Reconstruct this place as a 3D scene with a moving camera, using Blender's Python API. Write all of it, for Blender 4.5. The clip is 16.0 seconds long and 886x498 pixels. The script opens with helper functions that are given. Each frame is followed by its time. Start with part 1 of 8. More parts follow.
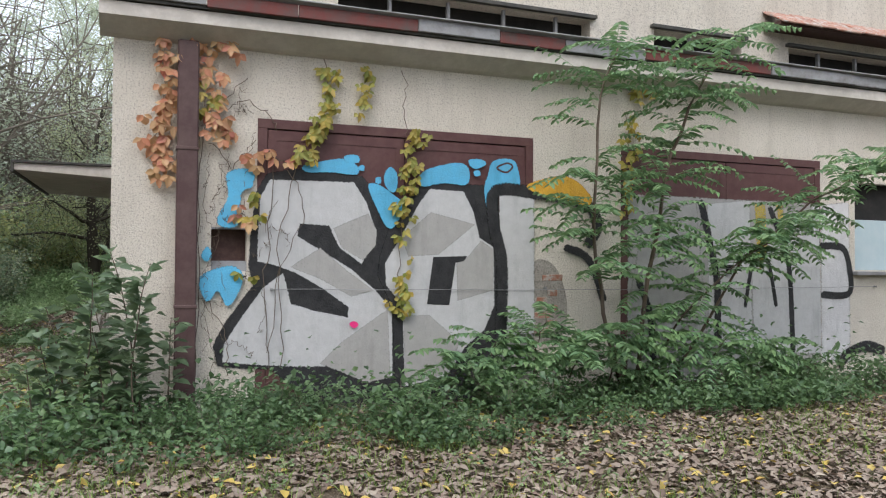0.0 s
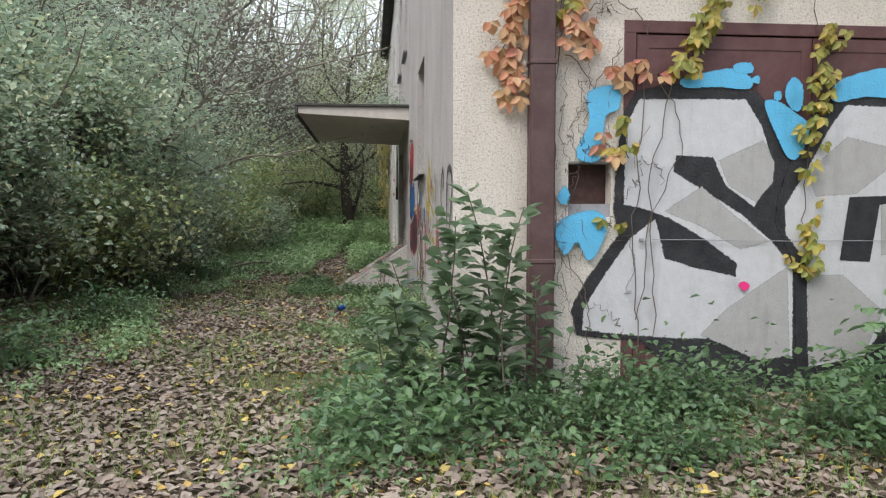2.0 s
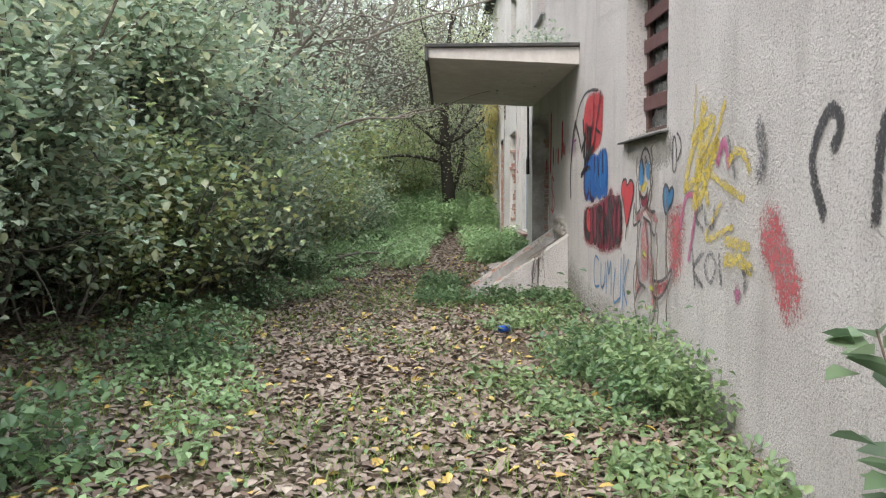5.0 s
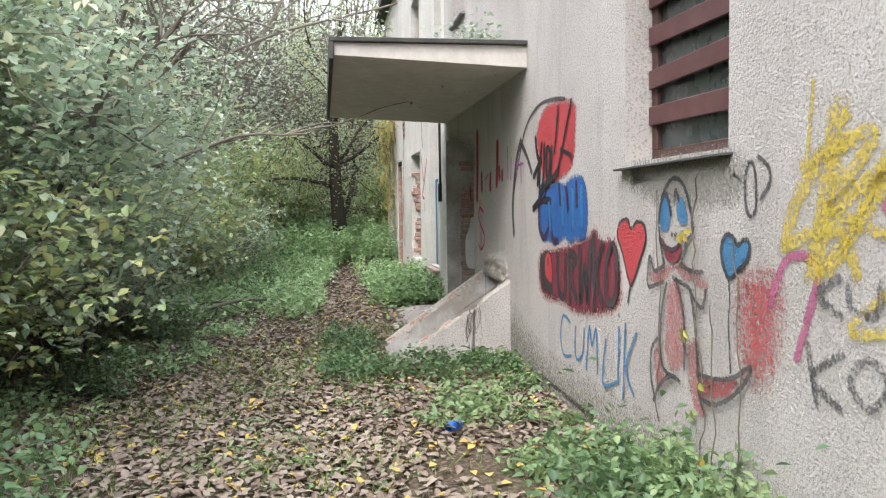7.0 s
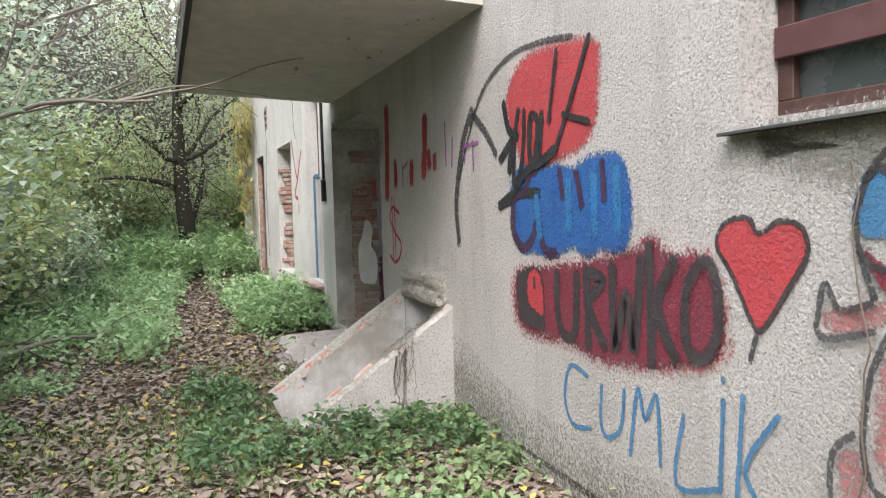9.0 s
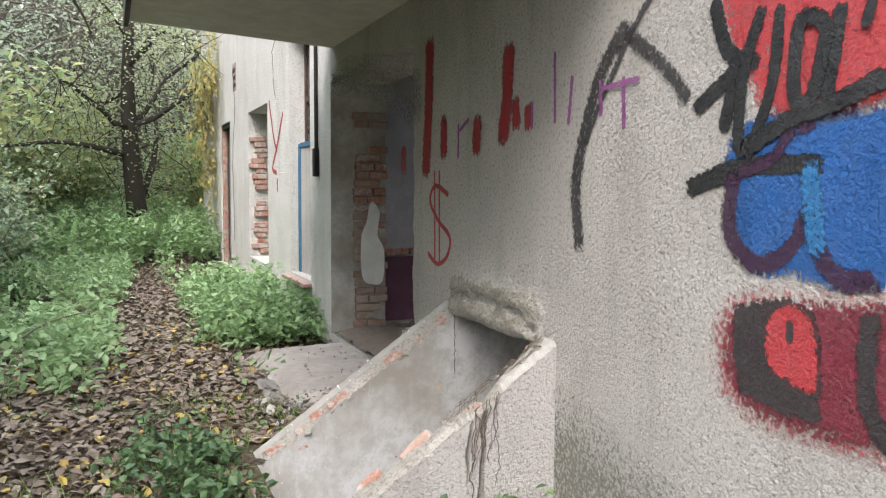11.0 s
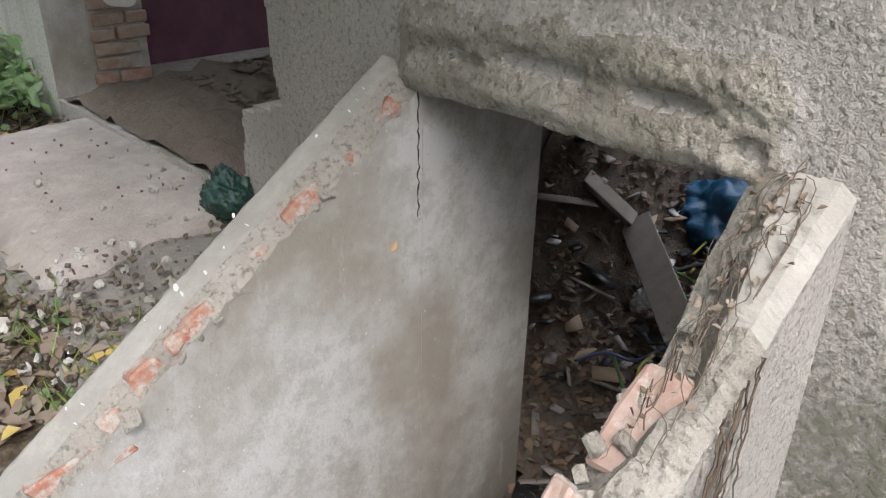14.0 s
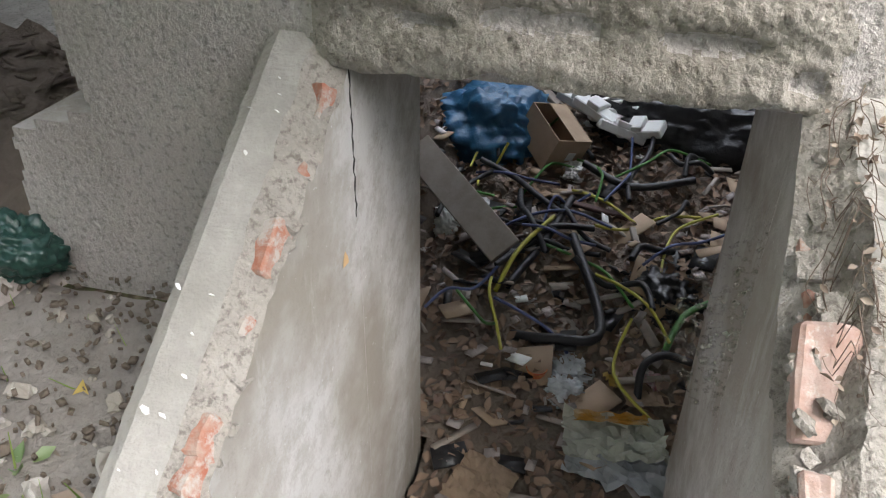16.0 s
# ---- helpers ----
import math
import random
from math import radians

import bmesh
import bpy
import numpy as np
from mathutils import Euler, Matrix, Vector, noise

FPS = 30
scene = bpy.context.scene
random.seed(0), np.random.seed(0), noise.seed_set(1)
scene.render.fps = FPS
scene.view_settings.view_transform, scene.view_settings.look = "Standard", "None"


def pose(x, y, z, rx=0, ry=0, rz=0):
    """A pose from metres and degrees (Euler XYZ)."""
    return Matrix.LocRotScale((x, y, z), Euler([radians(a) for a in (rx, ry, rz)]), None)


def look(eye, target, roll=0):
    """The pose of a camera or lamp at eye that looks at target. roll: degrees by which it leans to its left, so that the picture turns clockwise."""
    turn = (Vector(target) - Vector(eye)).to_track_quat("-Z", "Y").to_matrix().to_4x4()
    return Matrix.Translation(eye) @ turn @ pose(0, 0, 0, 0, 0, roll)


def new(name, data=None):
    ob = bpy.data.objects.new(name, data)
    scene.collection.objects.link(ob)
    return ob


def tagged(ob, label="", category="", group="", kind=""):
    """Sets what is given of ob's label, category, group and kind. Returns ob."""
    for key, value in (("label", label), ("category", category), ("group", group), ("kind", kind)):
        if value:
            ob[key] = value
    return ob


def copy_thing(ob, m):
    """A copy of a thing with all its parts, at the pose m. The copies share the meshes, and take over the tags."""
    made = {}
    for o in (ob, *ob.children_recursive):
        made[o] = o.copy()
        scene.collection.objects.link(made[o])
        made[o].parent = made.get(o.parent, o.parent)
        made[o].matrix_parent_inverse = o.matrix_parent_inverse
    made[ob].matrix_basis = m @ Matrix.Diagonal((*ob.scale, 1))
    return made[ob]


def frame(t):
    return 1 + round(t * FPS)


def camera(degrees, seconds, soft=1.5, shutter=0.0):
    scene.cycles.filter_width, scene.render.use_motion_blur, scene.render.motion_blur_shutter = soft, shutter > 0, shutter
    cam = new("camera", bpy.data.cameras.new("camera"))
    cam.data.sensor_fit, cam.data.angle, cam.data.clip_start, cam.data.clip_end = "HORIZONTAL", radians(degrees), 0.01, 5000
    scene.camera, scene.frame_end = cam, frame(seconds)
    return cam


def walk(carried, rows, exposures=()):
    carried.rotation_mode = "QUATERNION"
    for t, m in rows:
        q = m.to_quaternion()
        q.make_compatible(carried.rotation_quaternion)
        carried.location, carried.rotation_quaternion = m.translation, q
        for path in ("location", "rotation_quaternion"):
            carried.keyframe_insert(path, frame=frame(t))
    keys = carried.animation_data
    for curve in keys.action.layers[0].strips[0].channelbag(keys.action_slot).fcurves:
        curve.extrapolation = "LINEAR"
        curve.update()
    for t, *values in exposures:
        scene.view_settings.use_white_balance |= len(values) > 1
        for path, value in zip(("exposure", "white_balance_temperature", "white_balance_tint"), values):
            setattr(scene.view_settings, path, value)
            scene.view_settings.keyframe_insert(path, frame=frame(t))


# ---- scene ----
cam = camera(60.0, 16.0, soft=1.2)
PATH = [
    (0, (0.298, -6.824, 1.276), (1.013, -4.957, 1.318), 0.4),
    (0.5, (0.028, -6.375, 1.234), (0.545, -4.443, 1.248), 0.4),
    (1, (-0.194, -5.969, 1.246), (0.171, -4.003, 1.22), 0.4),
    (1.5, (-0.375, -5.562, 1.273), (-0.1, -3.583, 1.199), 0.2),
    (2, (-0.543, -5.148, 1.242), (-0.359, -3.159, 1.146), 0.1),
    (2.5, (-0.684, -4.669, 1.243), (-0.571, -2.675, 1.138), -0.4),
    (3, (-0.852, -4.174, 1.225), (-0.837, -2.176, 1.134), -0.6),
    (3.5, (-1.053, -3.65, 1.227), (-1.096, -1.654, 1.117), -0.1),
    (6, (-1.58, -1.19, 1.332), (-1.472, 0.801, 1.166), -0.7),
    (6.5, (-1.64, -0.692, 1.368), (-1.429, 1.292, 1.23), -0.5),
    (7, (-1.712, -0.213, 1.426), (-1.406, 1.761, 1.316), -0.8),
    (7.5, (-1.752, 0.28, 1.412), (-1.349, 2.237, 1.317), -0.8),
    (8, (-1.736, 0.788, 1.399), (-1.205, 2.714, 1.308), -0.9),
    (8.5, (-1.828, 1.345, 1.407), (-1.197, 3.24, 1.307), -1.7),
    (11, (-1.766, 3.918, 1.384), (-0.973, 5.747, 1.231), 0.4),
    (11.5, (-1.697, 4.383, 1.366), (-0.897, 6.208, 1.194), 0.6),
    (12, (-1.585, 4.855, 1.375), (-0.773, 6.669, 1.151), 0.6),
    (12.5, (-1.532, 5.356, 1.316), (-0.693, 7.137, 0.968), 0.5),
    (13, (-1.428, 5.774, 1.241), (-0.507, 7.465, 0.701), 0.2),
    (13.5, (-1.339, 6.131, 1.211), (-0.251, 7.642, 0.48), 0.6),
    (14, (-1.31, 6.395, 1.184), (-0.038, 7.661, 0.302), 1.1),
    (14.5, (-1.277, 6.624, 1.171), (0.156, 7.616, 0.189), 1.6),
    (15, (-1.272, 6.815, 1.202), (0.271, 7.566, 0.175), 1.7),
    (15.5, (-1.345, 6.987, 1.219), (0.263, 7.543, 0.167), 1.4),
    (16, (-1.419, 7.225, 1.214), (0.22, 7.637, 0.144), 1.0),
]
walk(cam, [(t, look(eye, target, roll)) for t, eye, target, roll in PATH], [(0, 0.33), (2.0, 0.53), (3.5, 0.76), (6.0, 1.32), (8.5, 1.48), (11, 1.6), (13, 1.5), (14.5, 1.47), (16, 1.8)])

# ---- sky and light ----
world = bpy.data.worlds.new("overcast_sky")
scene.world = world
world.use_nodes = True
wn = world.node_tree.nodes
sky = wn.new("ShaderNodeTexSky")
sky.sky_type = "NISHITA"
sky.sun_disc = False
sky.sun_elevation = radians(48)
sky.sun_rotation = radians(215)
sky.air_density, sky.dust_density, sky.ozone_density = 1.0, 6.0, 1.0
bg = wn["Background"]
veil = wn.new("ShaderNodeMixRGB")
veil.inputs[0].default_value = 0.75
veil.inputs[2].default_value = (9.8, 10.5, 11.9, 1)
world.node_tree.links.new(sky.outputs[0], veil.inputs[1])
# an overcast sky is brighter overhead than at the horizon
aim = wn.new("ShaderNodeTexCoord")
split = wn.new("ShaderNodeSeparateXYZ")
rise = wn.new("ShaderNodeMapRange")
rise.inputs["To Min"].default_value, rise.inputs["To Max"].default_value = 0.66, 1.42
cloud = wn.new("ShaderNodeVectorMath")
cloud.operation = "SCALE"
world.node_tree.links.new(aim.outputs["Generated"], split.inputs[0])
world.node_tree.links.new(split.outputs[2], rise.inputs[0])
world.node_tree.links.new(veil.outputs[0], cloud.inputs[0])
world.node_tree.links.new(rise.outputs[0], cloud.inputs["Scale"])
world.node_tree.links.new(cloud.outputs[0], bg.inputs[0])
bg.inputs[1].default_value = 0.15
sun_data = bpy.data.lights.new("sun", "SUN")
sun_data.energy, sun_data.angle, sun_data.color = 1.15, radians(25), (1.0, 0.985, 0.965)
sun = new("sun", sun_data)
sun.matrix_world = look((-9, -6, 17), (0, 4, 0))


# ---- materials ----
class Mat:
    """A small builder for node materials."""

    def __init__(self, name, rough=0.85, metal=0.0, spec=0.3):
        self.m = bpy.data.materials.new(name)
        self.m.use_nodes = True
        self.t = self.m.node_tree
        self.b = self.t.nodes["Principled BSDF"]
        self.b.inputs["Roughness"].default_value = rough
        self.b.inputs["Metallic"].default_value = metal
        self.b.inputs["Specular IOR Level"].default_value = spec
        self.co = self.t.nodes.new("ShaderNodeNewGeometry").outputs["Position"]
        self.bump = None

    def node(self, kind, **inputs):
        n = self.t.nodes.new(kind)
        for k, v in inputs.items():
            n.inputs[k.replace("_", " ")].default_value = v
        return n

    def link(self, a, b):
        self.t.links.new(a, b)

    def noise(self, scale, detail=4.0, rough=0.6, stretch=None):
        n = self.node("ShaderNodeTexNoise", Scale=scale, Detail=detail, Roughness=rough)
        if stretch:
            mp = self.t.nodes.new("ShaderNodeMapping")
            mp.inputs["Scale"].default_value = stretch
            self.link(self.co, mp.inputs[0])
            self.link(mp.outputs[0], n.inputs["Vector"])
        else:
            self.link(self.co, n.inputs["Vector"])
        return n.outputs["Fac"]

    def voronoi(self, scale):
        n = self.node("ShaderNodeTexVoronoi", Scale=scale)
        self.link(self.co, n.inputs["Vector"])
        return n.outputs["Distance"]

    def ramp(self, fac, stops):
        r = self.t.nodes.new("ShaderNodeValToRGB")
        el = r.color_ramp.elements
        while len(el) < len(stops):
            el.new(0.5)
        for e, (p, c) in zip(el, stops):
            e.position = p
            e.color = (*c, 1) if len(c) == 3 else c
        self.link(fac, r.inputs[0])
        return r.outputs[0]

    def mix(self, fac, a, b, kind="MIX"):
        n = self.t.nodes.new("ShaderNodeMixRGB")
        n.blend_type = kind
        for i, v in enumerate((fac, a, b)):
            if isinstance(v, (int, float)):
                n.inputs[i].default_value = v
            elif isinstance(v, tuple):
                n.inputs[i].default_value = (*v, 1) if len(v) == 3 else v
            else:
                self.link(v, n.inputs[i])
        return n.outputs[0]

    def base(self, col):
        if isinstance(col, tuple):
            self.b.inputs["Base Color"].default_value = (*col, 1)
        else:
            self.link(col, self.b.inputs["Base Color"])
        return self

    def relief(self, height, strength=0.5, dist=0.01):
        n = self.node("ShaderNodeBump", Strength=strength, Distance=dist)
        self.link(height, n.inputs["Height"])
        if self.bump:
            self.link(self.bump, n.inputs["Normal"])
        self.bump = n.outputs[0]
        self.link(self.bump, self.b.inputs["Normal"])
        return self

    def roughness(self, fac):
        self.link(fac, self.b.inputs["Roughness"])
        return self


def dash_relief(k, s=1.0):
    """Coarse thrown-plaster relief: uneven grains over gentle waves."""
    k.relief(k.noise(5, 4), 0.35 * s, 0.05)
    k.relief(k.noise(58, 4, 0.6), 0.85 * s, 0.021)
    k.relief(k.noise(105, 4, 0.65), 0.75 * s, 0.012)


def plaster(name, light, dark, stain, rough_relief=1.0, scale=1.3):
    k = Mat(name, 0.92, spec=0.15)
    c = k.mix(k.ramp(k.noise(scale, 6), [(0.35, (0, 0, 0)), (0.7, (1, 1, 1))]), light, dark)
    c = k.mix(k.ramp(k.noise(1.7, 8, 0.7, (2.2, 2.2, 0.35) if rough_relief > 0.5 else (1.6, 1.6, 1.1)), [(0.5, (0, 0, 0)), (0.78, (0.75, 0.75, 0.75))]), c, stain)
    if rough_relief > 0.5:
        c = k.mix(k.ramp(k.noise(62, 4, 0.6), [(0.34, (0.8, 0.8, 0.8)), (0.48, (0, 0, 0))]), c, tuple(v * 0.6 for v in dark))
        c = k.mix(k.ramp(k.noise(150, 3, 0.7), [(0.58, (0, 0, 0)), (0.70, (0.5, 0.5, 0.5))]), c, tuple(min(0.82, v * 1.2) for v in light))
    else:
        c = k.mix(k.ramp(k.noise(7, 8, 0.75), [(0.42, (0.55, 0.55, 0.55)), (0.62, (0, 0, 0))]), c, tuple(v * 0.78 for v in dark))
    k.base(c)
    dash_relief(k, rough_relief)
    return k.m


M_front = plaster("cream_plaster", (0.66, 0.61, 0.54), (0.57, 0.52, 0.45), (0.42, 0.38, 0.33), 0.75)
M_side = plaster("grey_pebbledash", (0.535, 0.50, 0.475), (0.445, 0.41, 0.385), (0.315, 0.287, 0.26))
# paler coat for the side wall beyond y 10.46 and the court
M_far = plaster("pale_pebbledash", (0.72, 0.69, 0.65), (0.60, 0.57, 0.53), (0.42, 0.39, 0.35), 1.1)
k = Mat("bare_plaster", 0.92, spec=0.15)
c = k.mix(k.ramp(k.noise(2.1, 5, 0.6), [(0.38, (0, 0, 0)), (0.58, (1, 1, 1))]), (0.31, 0.28, 0.242), (0.51, 0.497, 0.48))
c = k.mix(k.ramp(k.noise(4.3, 8, 0.72), [(0.50, (0, 0, 0)), (0.66, (0.7, 0.7, 0.7))]), c, (0.31, 0.275, 0.235))
c = k.mix(k.ramp(k.noise(6.5, 7, 0.75, (1.0, 1.0, 0.25)), [(0.54, (0, 0, 0)), (0.70, (0.6, 0.6, 0.6))]), c, (0.60, 0.59, 0.58))
c = k.mix(k.ramp(k.noise(11, 9, 0.8), [(0.47, (0, 0, 0)), (0.60, (0.6, 0.6, 0.6))]), c, (0.33, 0.305, 0.27))
c = k.mix(k.ramp(k.noise(24, 8, 0.8), [(0.57, (0, 0, 0)), (0.67, (0.55, 0.55, 0.55))]), c, (0.27, 0.24, 0.205))
c = k.mix(k.ramp(k.noise(60, 3, 0.6), [(0.70, (0, 0, 0)), (0.74, (0.7, 0.7, 0.7))]), c, (0.72, 0.71, 0.69))
k.base(c).relief(k.noise(7, 6, 0.65), 0.45, 0.03)
k.relief(k.noise(70, 5, 0.65), 0.3, 0.005)
M_smooth = k.m
M_concrete = plaster("weathered_concrete", (0.42, 0.40, 0.36), (0.30, 0.285, 0.25), (0.17, 0.16, 0.13), 0.55, 3.5)
M_mortar = plaster("crumbling_mortar", (0.40, 0.37, 0.335), (0.285, 0.26, 0.23), (0.17, 0.15, 0.125), 0.75, 6.0)
M_cap = plaster("cement_cap", (0.45, 0.43, 0.40), (0.37, 0.35, 0.32), (0.265, 0.245, 0.22), 0.35, 5.0)
M_dusty = plaster("dusty_pinkish_concrete", (0.46, 0.41, 0.385), (0.35, 0.31, 0.285), (0.22, 0.19, 0.17), 0.45, 3.0)
M_soffit = plaster("painted_concrete_soffit", (0.60, 0.56, 0.52), (0.53, 0.49, 0.45), (0.42, 0.38, 0.34), 0.12)
M_inner = plaster("grey_inner_plaster", (0.54, 0.53, 0.56), (0.45, 0.44, 0.47), (0.33, 0.32, 0.33), 0.15)
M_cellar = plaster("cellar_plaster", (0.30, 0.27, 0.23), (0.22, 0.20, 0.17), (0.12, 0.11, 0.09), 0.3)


def painted(name, col, col2, rough=0.55, relief=0.15, scale=6):
    k = Mat(name, rough, spec=0.35)
    c = k.mix(k.ramp(k.noise(scale, 7, 0.7), [(0.42, (0, 0, 0)), (0.72, (1, 1, 1))]), col, col2)
    k.base(c)
    k.relief(k.noise(40, 5), relief, 0.004)
    return k.m


M_brown = painted("brown_gate_paint", (0.085, 0.036, 0.036), (0.12, 0.06, 0.055))
M_pipe = painted("brown_pipe_paint", (0.075, 0.040, 0.040), (0.11, 0.07, 0.065))
M_redgutter = painted("rusty_red_sheet", (0.16, 0.045, 0.040), (0.10, 0.075, 0.07), 0.7, 0.4)
M_zinc = painted("grey_sheet_metal", (0.28, 0.28, 0.29), (0.16, 0.15, 0.15), 0.5, 0.3)
# near-black for real black fittings and for shade painted inside openings
M_dark = painted("black_fittings_and_shade", (0.015, 0.014, 0.014), (0.03, 0.027, 0.025), 0.9)
M_darkwood = painted("dark_brown_wood", (0.055, 0.026, 0.022), (0.09, 0.05, 0.04), 0.6, 0.5, 20)
M_purple = painted("dark_purple_dado_paint", (0.15, 0.065, 0.10), (0.19, 0.10, 0.13), 0.5)
M_tar = painted("tarred_roof_felt", (0.05, 0.05, 0.048), (0.10, 0.095, 0.085), 0.9, 0.6)
M_blueframe = painted("blue_painted_wood", (0.03, 0.12, 0.22), (0.07, 0.16, 0.22), 0.6)

k = Mat("brick_red", 0.9, spec=0.15)
oi = k.t.nodes.new("ShaderNodeObjectInfo").outputs["Random"]
c = k.ramp(oi, [(0.0, (0.31, 0.110, 0.070)), (0.5, (0.37, 0.155, 0.105)), (1.0, (0.26, 0.125, 0.095))])
c = k.mix(k.ramp(k.noise(26, 6, 0.7), [(0.40, (0, 0, 0)), (0.68, (0.9, 0.9, 0.9))]), c, (0.40, 0.33, 0.28))
c = k.mix(k.ramp(k.noise(11, 7, 0.75), [(0.50, (0, 0, 0)), (0.58, (0.9, 0.9, 0.9))]), c, (0.43, 0.40, 0.365))
k.base(c).relief(k.noise(60, 5), 0.6, 0.006)
M_brick = k.m
k = Mat("pale_dusty_brick", 0.92, spec=0.1)
oi = k.t.nodes.new("ShaderNodeObjectInfo").outputs["Random"]
c = k.ramp(oi, [(0.0, (0.30, 0.21, 0.165)), (0.6, (0.38, 0.27, 0.215)), (1.0, (0.34, 0.15, 0.10))])
c = k.mix(k.ramp(k.noise(18, 6, 0.7), [(0.4, (0, 0, 0)), (0.7, (0.9, 0.9, 0.9))]), c, (0.40, 0.37, 0.33))
k.base(c).relief(k.noise(50, 5), 0.7, 0.006)
M_oldbrick = k.m
k = Mat("pink_worn_brick", 0.92, spec=0.1)
c = k.mix(k.ramp(k.noise(14, 7, 0.7), [(0.4, (0, 0, 0)), (0.62, (1, 1, 1))]), (0.44, 0.335, 0.295), (0.39, 0.25, 0.205))
c = k.mix(k.ramp(k.noise(30, 7, 0.75), [(0.55, (0, 0, 0)), (0.66, (0.9, 0.9, 0.9))]), c, (0.50, 0.46, 0.42))
k.base(c).relief(k.noise(50, 5), 0.7, 0.008)
M_pinkbrick = k.m

k = Mat("leafy_soil", 1.0, spec=0.05)
c = k.mix(k.ramp(k.noise(0.55, 6, 0.6), [(0.45, (0, 0, 0)), (0.62, (1, 1, 1))]), (0.16, 0.125, 0.09), (0.12, 0.14, 0.06))
c = k.mix(k.ramp(k.voronoi(26), [(0.15, (1, 1, 1)), (0.5, (0, 0, 0))]), c, (0.27, 0.215, 0.155))
c = k.mix(k.ramp(k.noise(30, 5), [(0.42, (0.8, 0.8, 0.8)), (0.58, (0, 0, 0))]), c, (0.085, 0.066, 0.048))
k.base(c).relief(k.noise(22, 6, 0.7), 1.0, 0.05)
M_soil = k.m


def leaf_mat(name, cols, rough=0.42, trans=0.42):
    k = Mat(name, rough, spec=0.5)
    isl = k.t.nodes.new("ShaderNodeNewGeometry").outputs["Random Per Island"]
    stops = [(i / max(1, len(cols) - 1), c) for i, c in enumerate(cols)]
    c = k.ramp(isl, stops)
    c = k.mix(k.ramp(k.noise(1.1, 3), [(0.35, (0, 0, 0)), (0.7, (0.5, 0.5, 0.5))]), c, tuple(v * 0.55 for v in cols[0]))
    k.base(c)
    tr = k.t.nodes.new("ShaderNodeBsdfTranslucent")
    k.link(c, tr.inputs[0])
    mx = k.t.nodes.new("ShaderNodeMixShader")
    mx.inputs[0].default_value = trans
    k.link(k.b.outputs[0], mx.inputs[1])
    k.link(tr.outputs[0], mx.inputs[2])
    k.link(mx.outputs[0], k.t.nodes["Material Output"].inputs[0])
    return k.m


L_hedge = leaf_mat("dark_shrub_leaf", [(0.23, 0.33, 0.21), (0.37, 0.48, 0.31), (0.53, 0.61, 0.46), (0.58, 0.57, 0.34), (0.29, 0.40, 0.26)])
L_grey = leaf_mat("grey_green_leaf", [(0.29, 0.36, 0.28), (0.41, 0.49, 0.37), (0.54, 0.60, 0.45), (0.34, 0.43, 0.28)])
L_yellowgreen = leaf_mat("yellow_green_leaf", [(0.28, 0.39, 0.17), (0.42, 0.52, 0.24), (0.60, 0.57, 0.24), (0.24, 0.33, 0.19)])
L_herb = leaf_mat("herb_leaf", [(0.089, 0.161, 0.067), (0.133, 0.226, 0.096), (0.174, 0.276, 0.116), (0.108, 0.188, 0.108)])
L_nettle = leaf_mat("pale_nettle_leaf", [(0.25, 0.40, 0.17), (0.34, 0.49, 0.23), (0.43, 0.56, 0.30), (0.28, 0.43, 0.20)])
L_pinnate = leaf_mat("pinnate_leaf", [(0.14, 0.26, 0.12), (0.19, 0.33, 0.16), (0.25, 0.38, 0.17), (0.16, 0.28, 0.15)])
L_grass = leaf_mat("grass_blade", [(0.17, 0.28, 0.06), (0.25, 0.38, 0.09), (0.33, 0.42, 0.12)])
L_litter = leaf_mat("fallen_leaf", [(0.166, 0.121, 0.089), (0.256, 0.199, 0.155), (0.330, 0.269, 0.215), (0.207, 0.144, 0.104), (0.131, 0.090, 0.071), (0.296, 0.234, 0.179), (0.240, 0.190, 0.155), (0.358, 0.303, 0.238), (0.151, 0.110, 0.086)], 0.75, 0.08)
L_yellow = leaf_mat("yellow_fallen_leaf", [(0.50, 0.36, 0.08), (0.56, 0.43, 0.14), (0.42, 0.26, 0.06)], 0.6, 0.15)
L_vine = leaf_mat("autumn_vine_leaf", [(0.58, 0.24, 0.14), (0.62, 0.36, 0.18), (0.64, 0.46, 0.24), (0.52, 0.17, 0.13)], 0.55, 0.3)
L_vineyellow = leaf_mat("yellow_vine_leaf", [(0.50, 0.36, 0.07), (0.36, 0.34, 0.07), (0.20, 0.26, 0.06), (0.58, 0.42, 0.12)], 0.55, 0.3)


L_bush = leaf_mat("broad_bush_leaf", [(0.10, 0.16, 0.08), (0.145, 0.215, 0.12), (0.21, 0.28, 0.155), (0.12, 0.185, 0.11)])
L_oldtree = leaf_mat("old_tree_leaf", [(0.40, 0.48, 0.27), (0.52, 0.59, 0.35), (0.62, 0.63, 0.38), (0.46, 0.52, 0.31)], 0.42, 0.55)
L_vinegold = leaf_mat("golden_vine_leaf", [(0.70, 0.58, 0.26), (0.64, 0.55, 0.22), (0.55, 0.54, 0.24), (0.74, 0.64, 0.36)])
# leaf colour paled to stand in for air haze over far plants
L_haze = leaf_mat("haze_paled_leaf", [(0.42, 0.49, 0.36), (0.54, 0.60, 0.46), (0.62, 0.66, 0.54), (0.50, 0.56, 0.36)], 0.42, 0.55)


L_seed = leaf_mat("fresh_seedling_leaf", [(0.18, 0.28, 0.12), (0.25, 0.36, 0.16), (0.34, 0.42, 0.20), (0.21, 0.32, 0.17)])


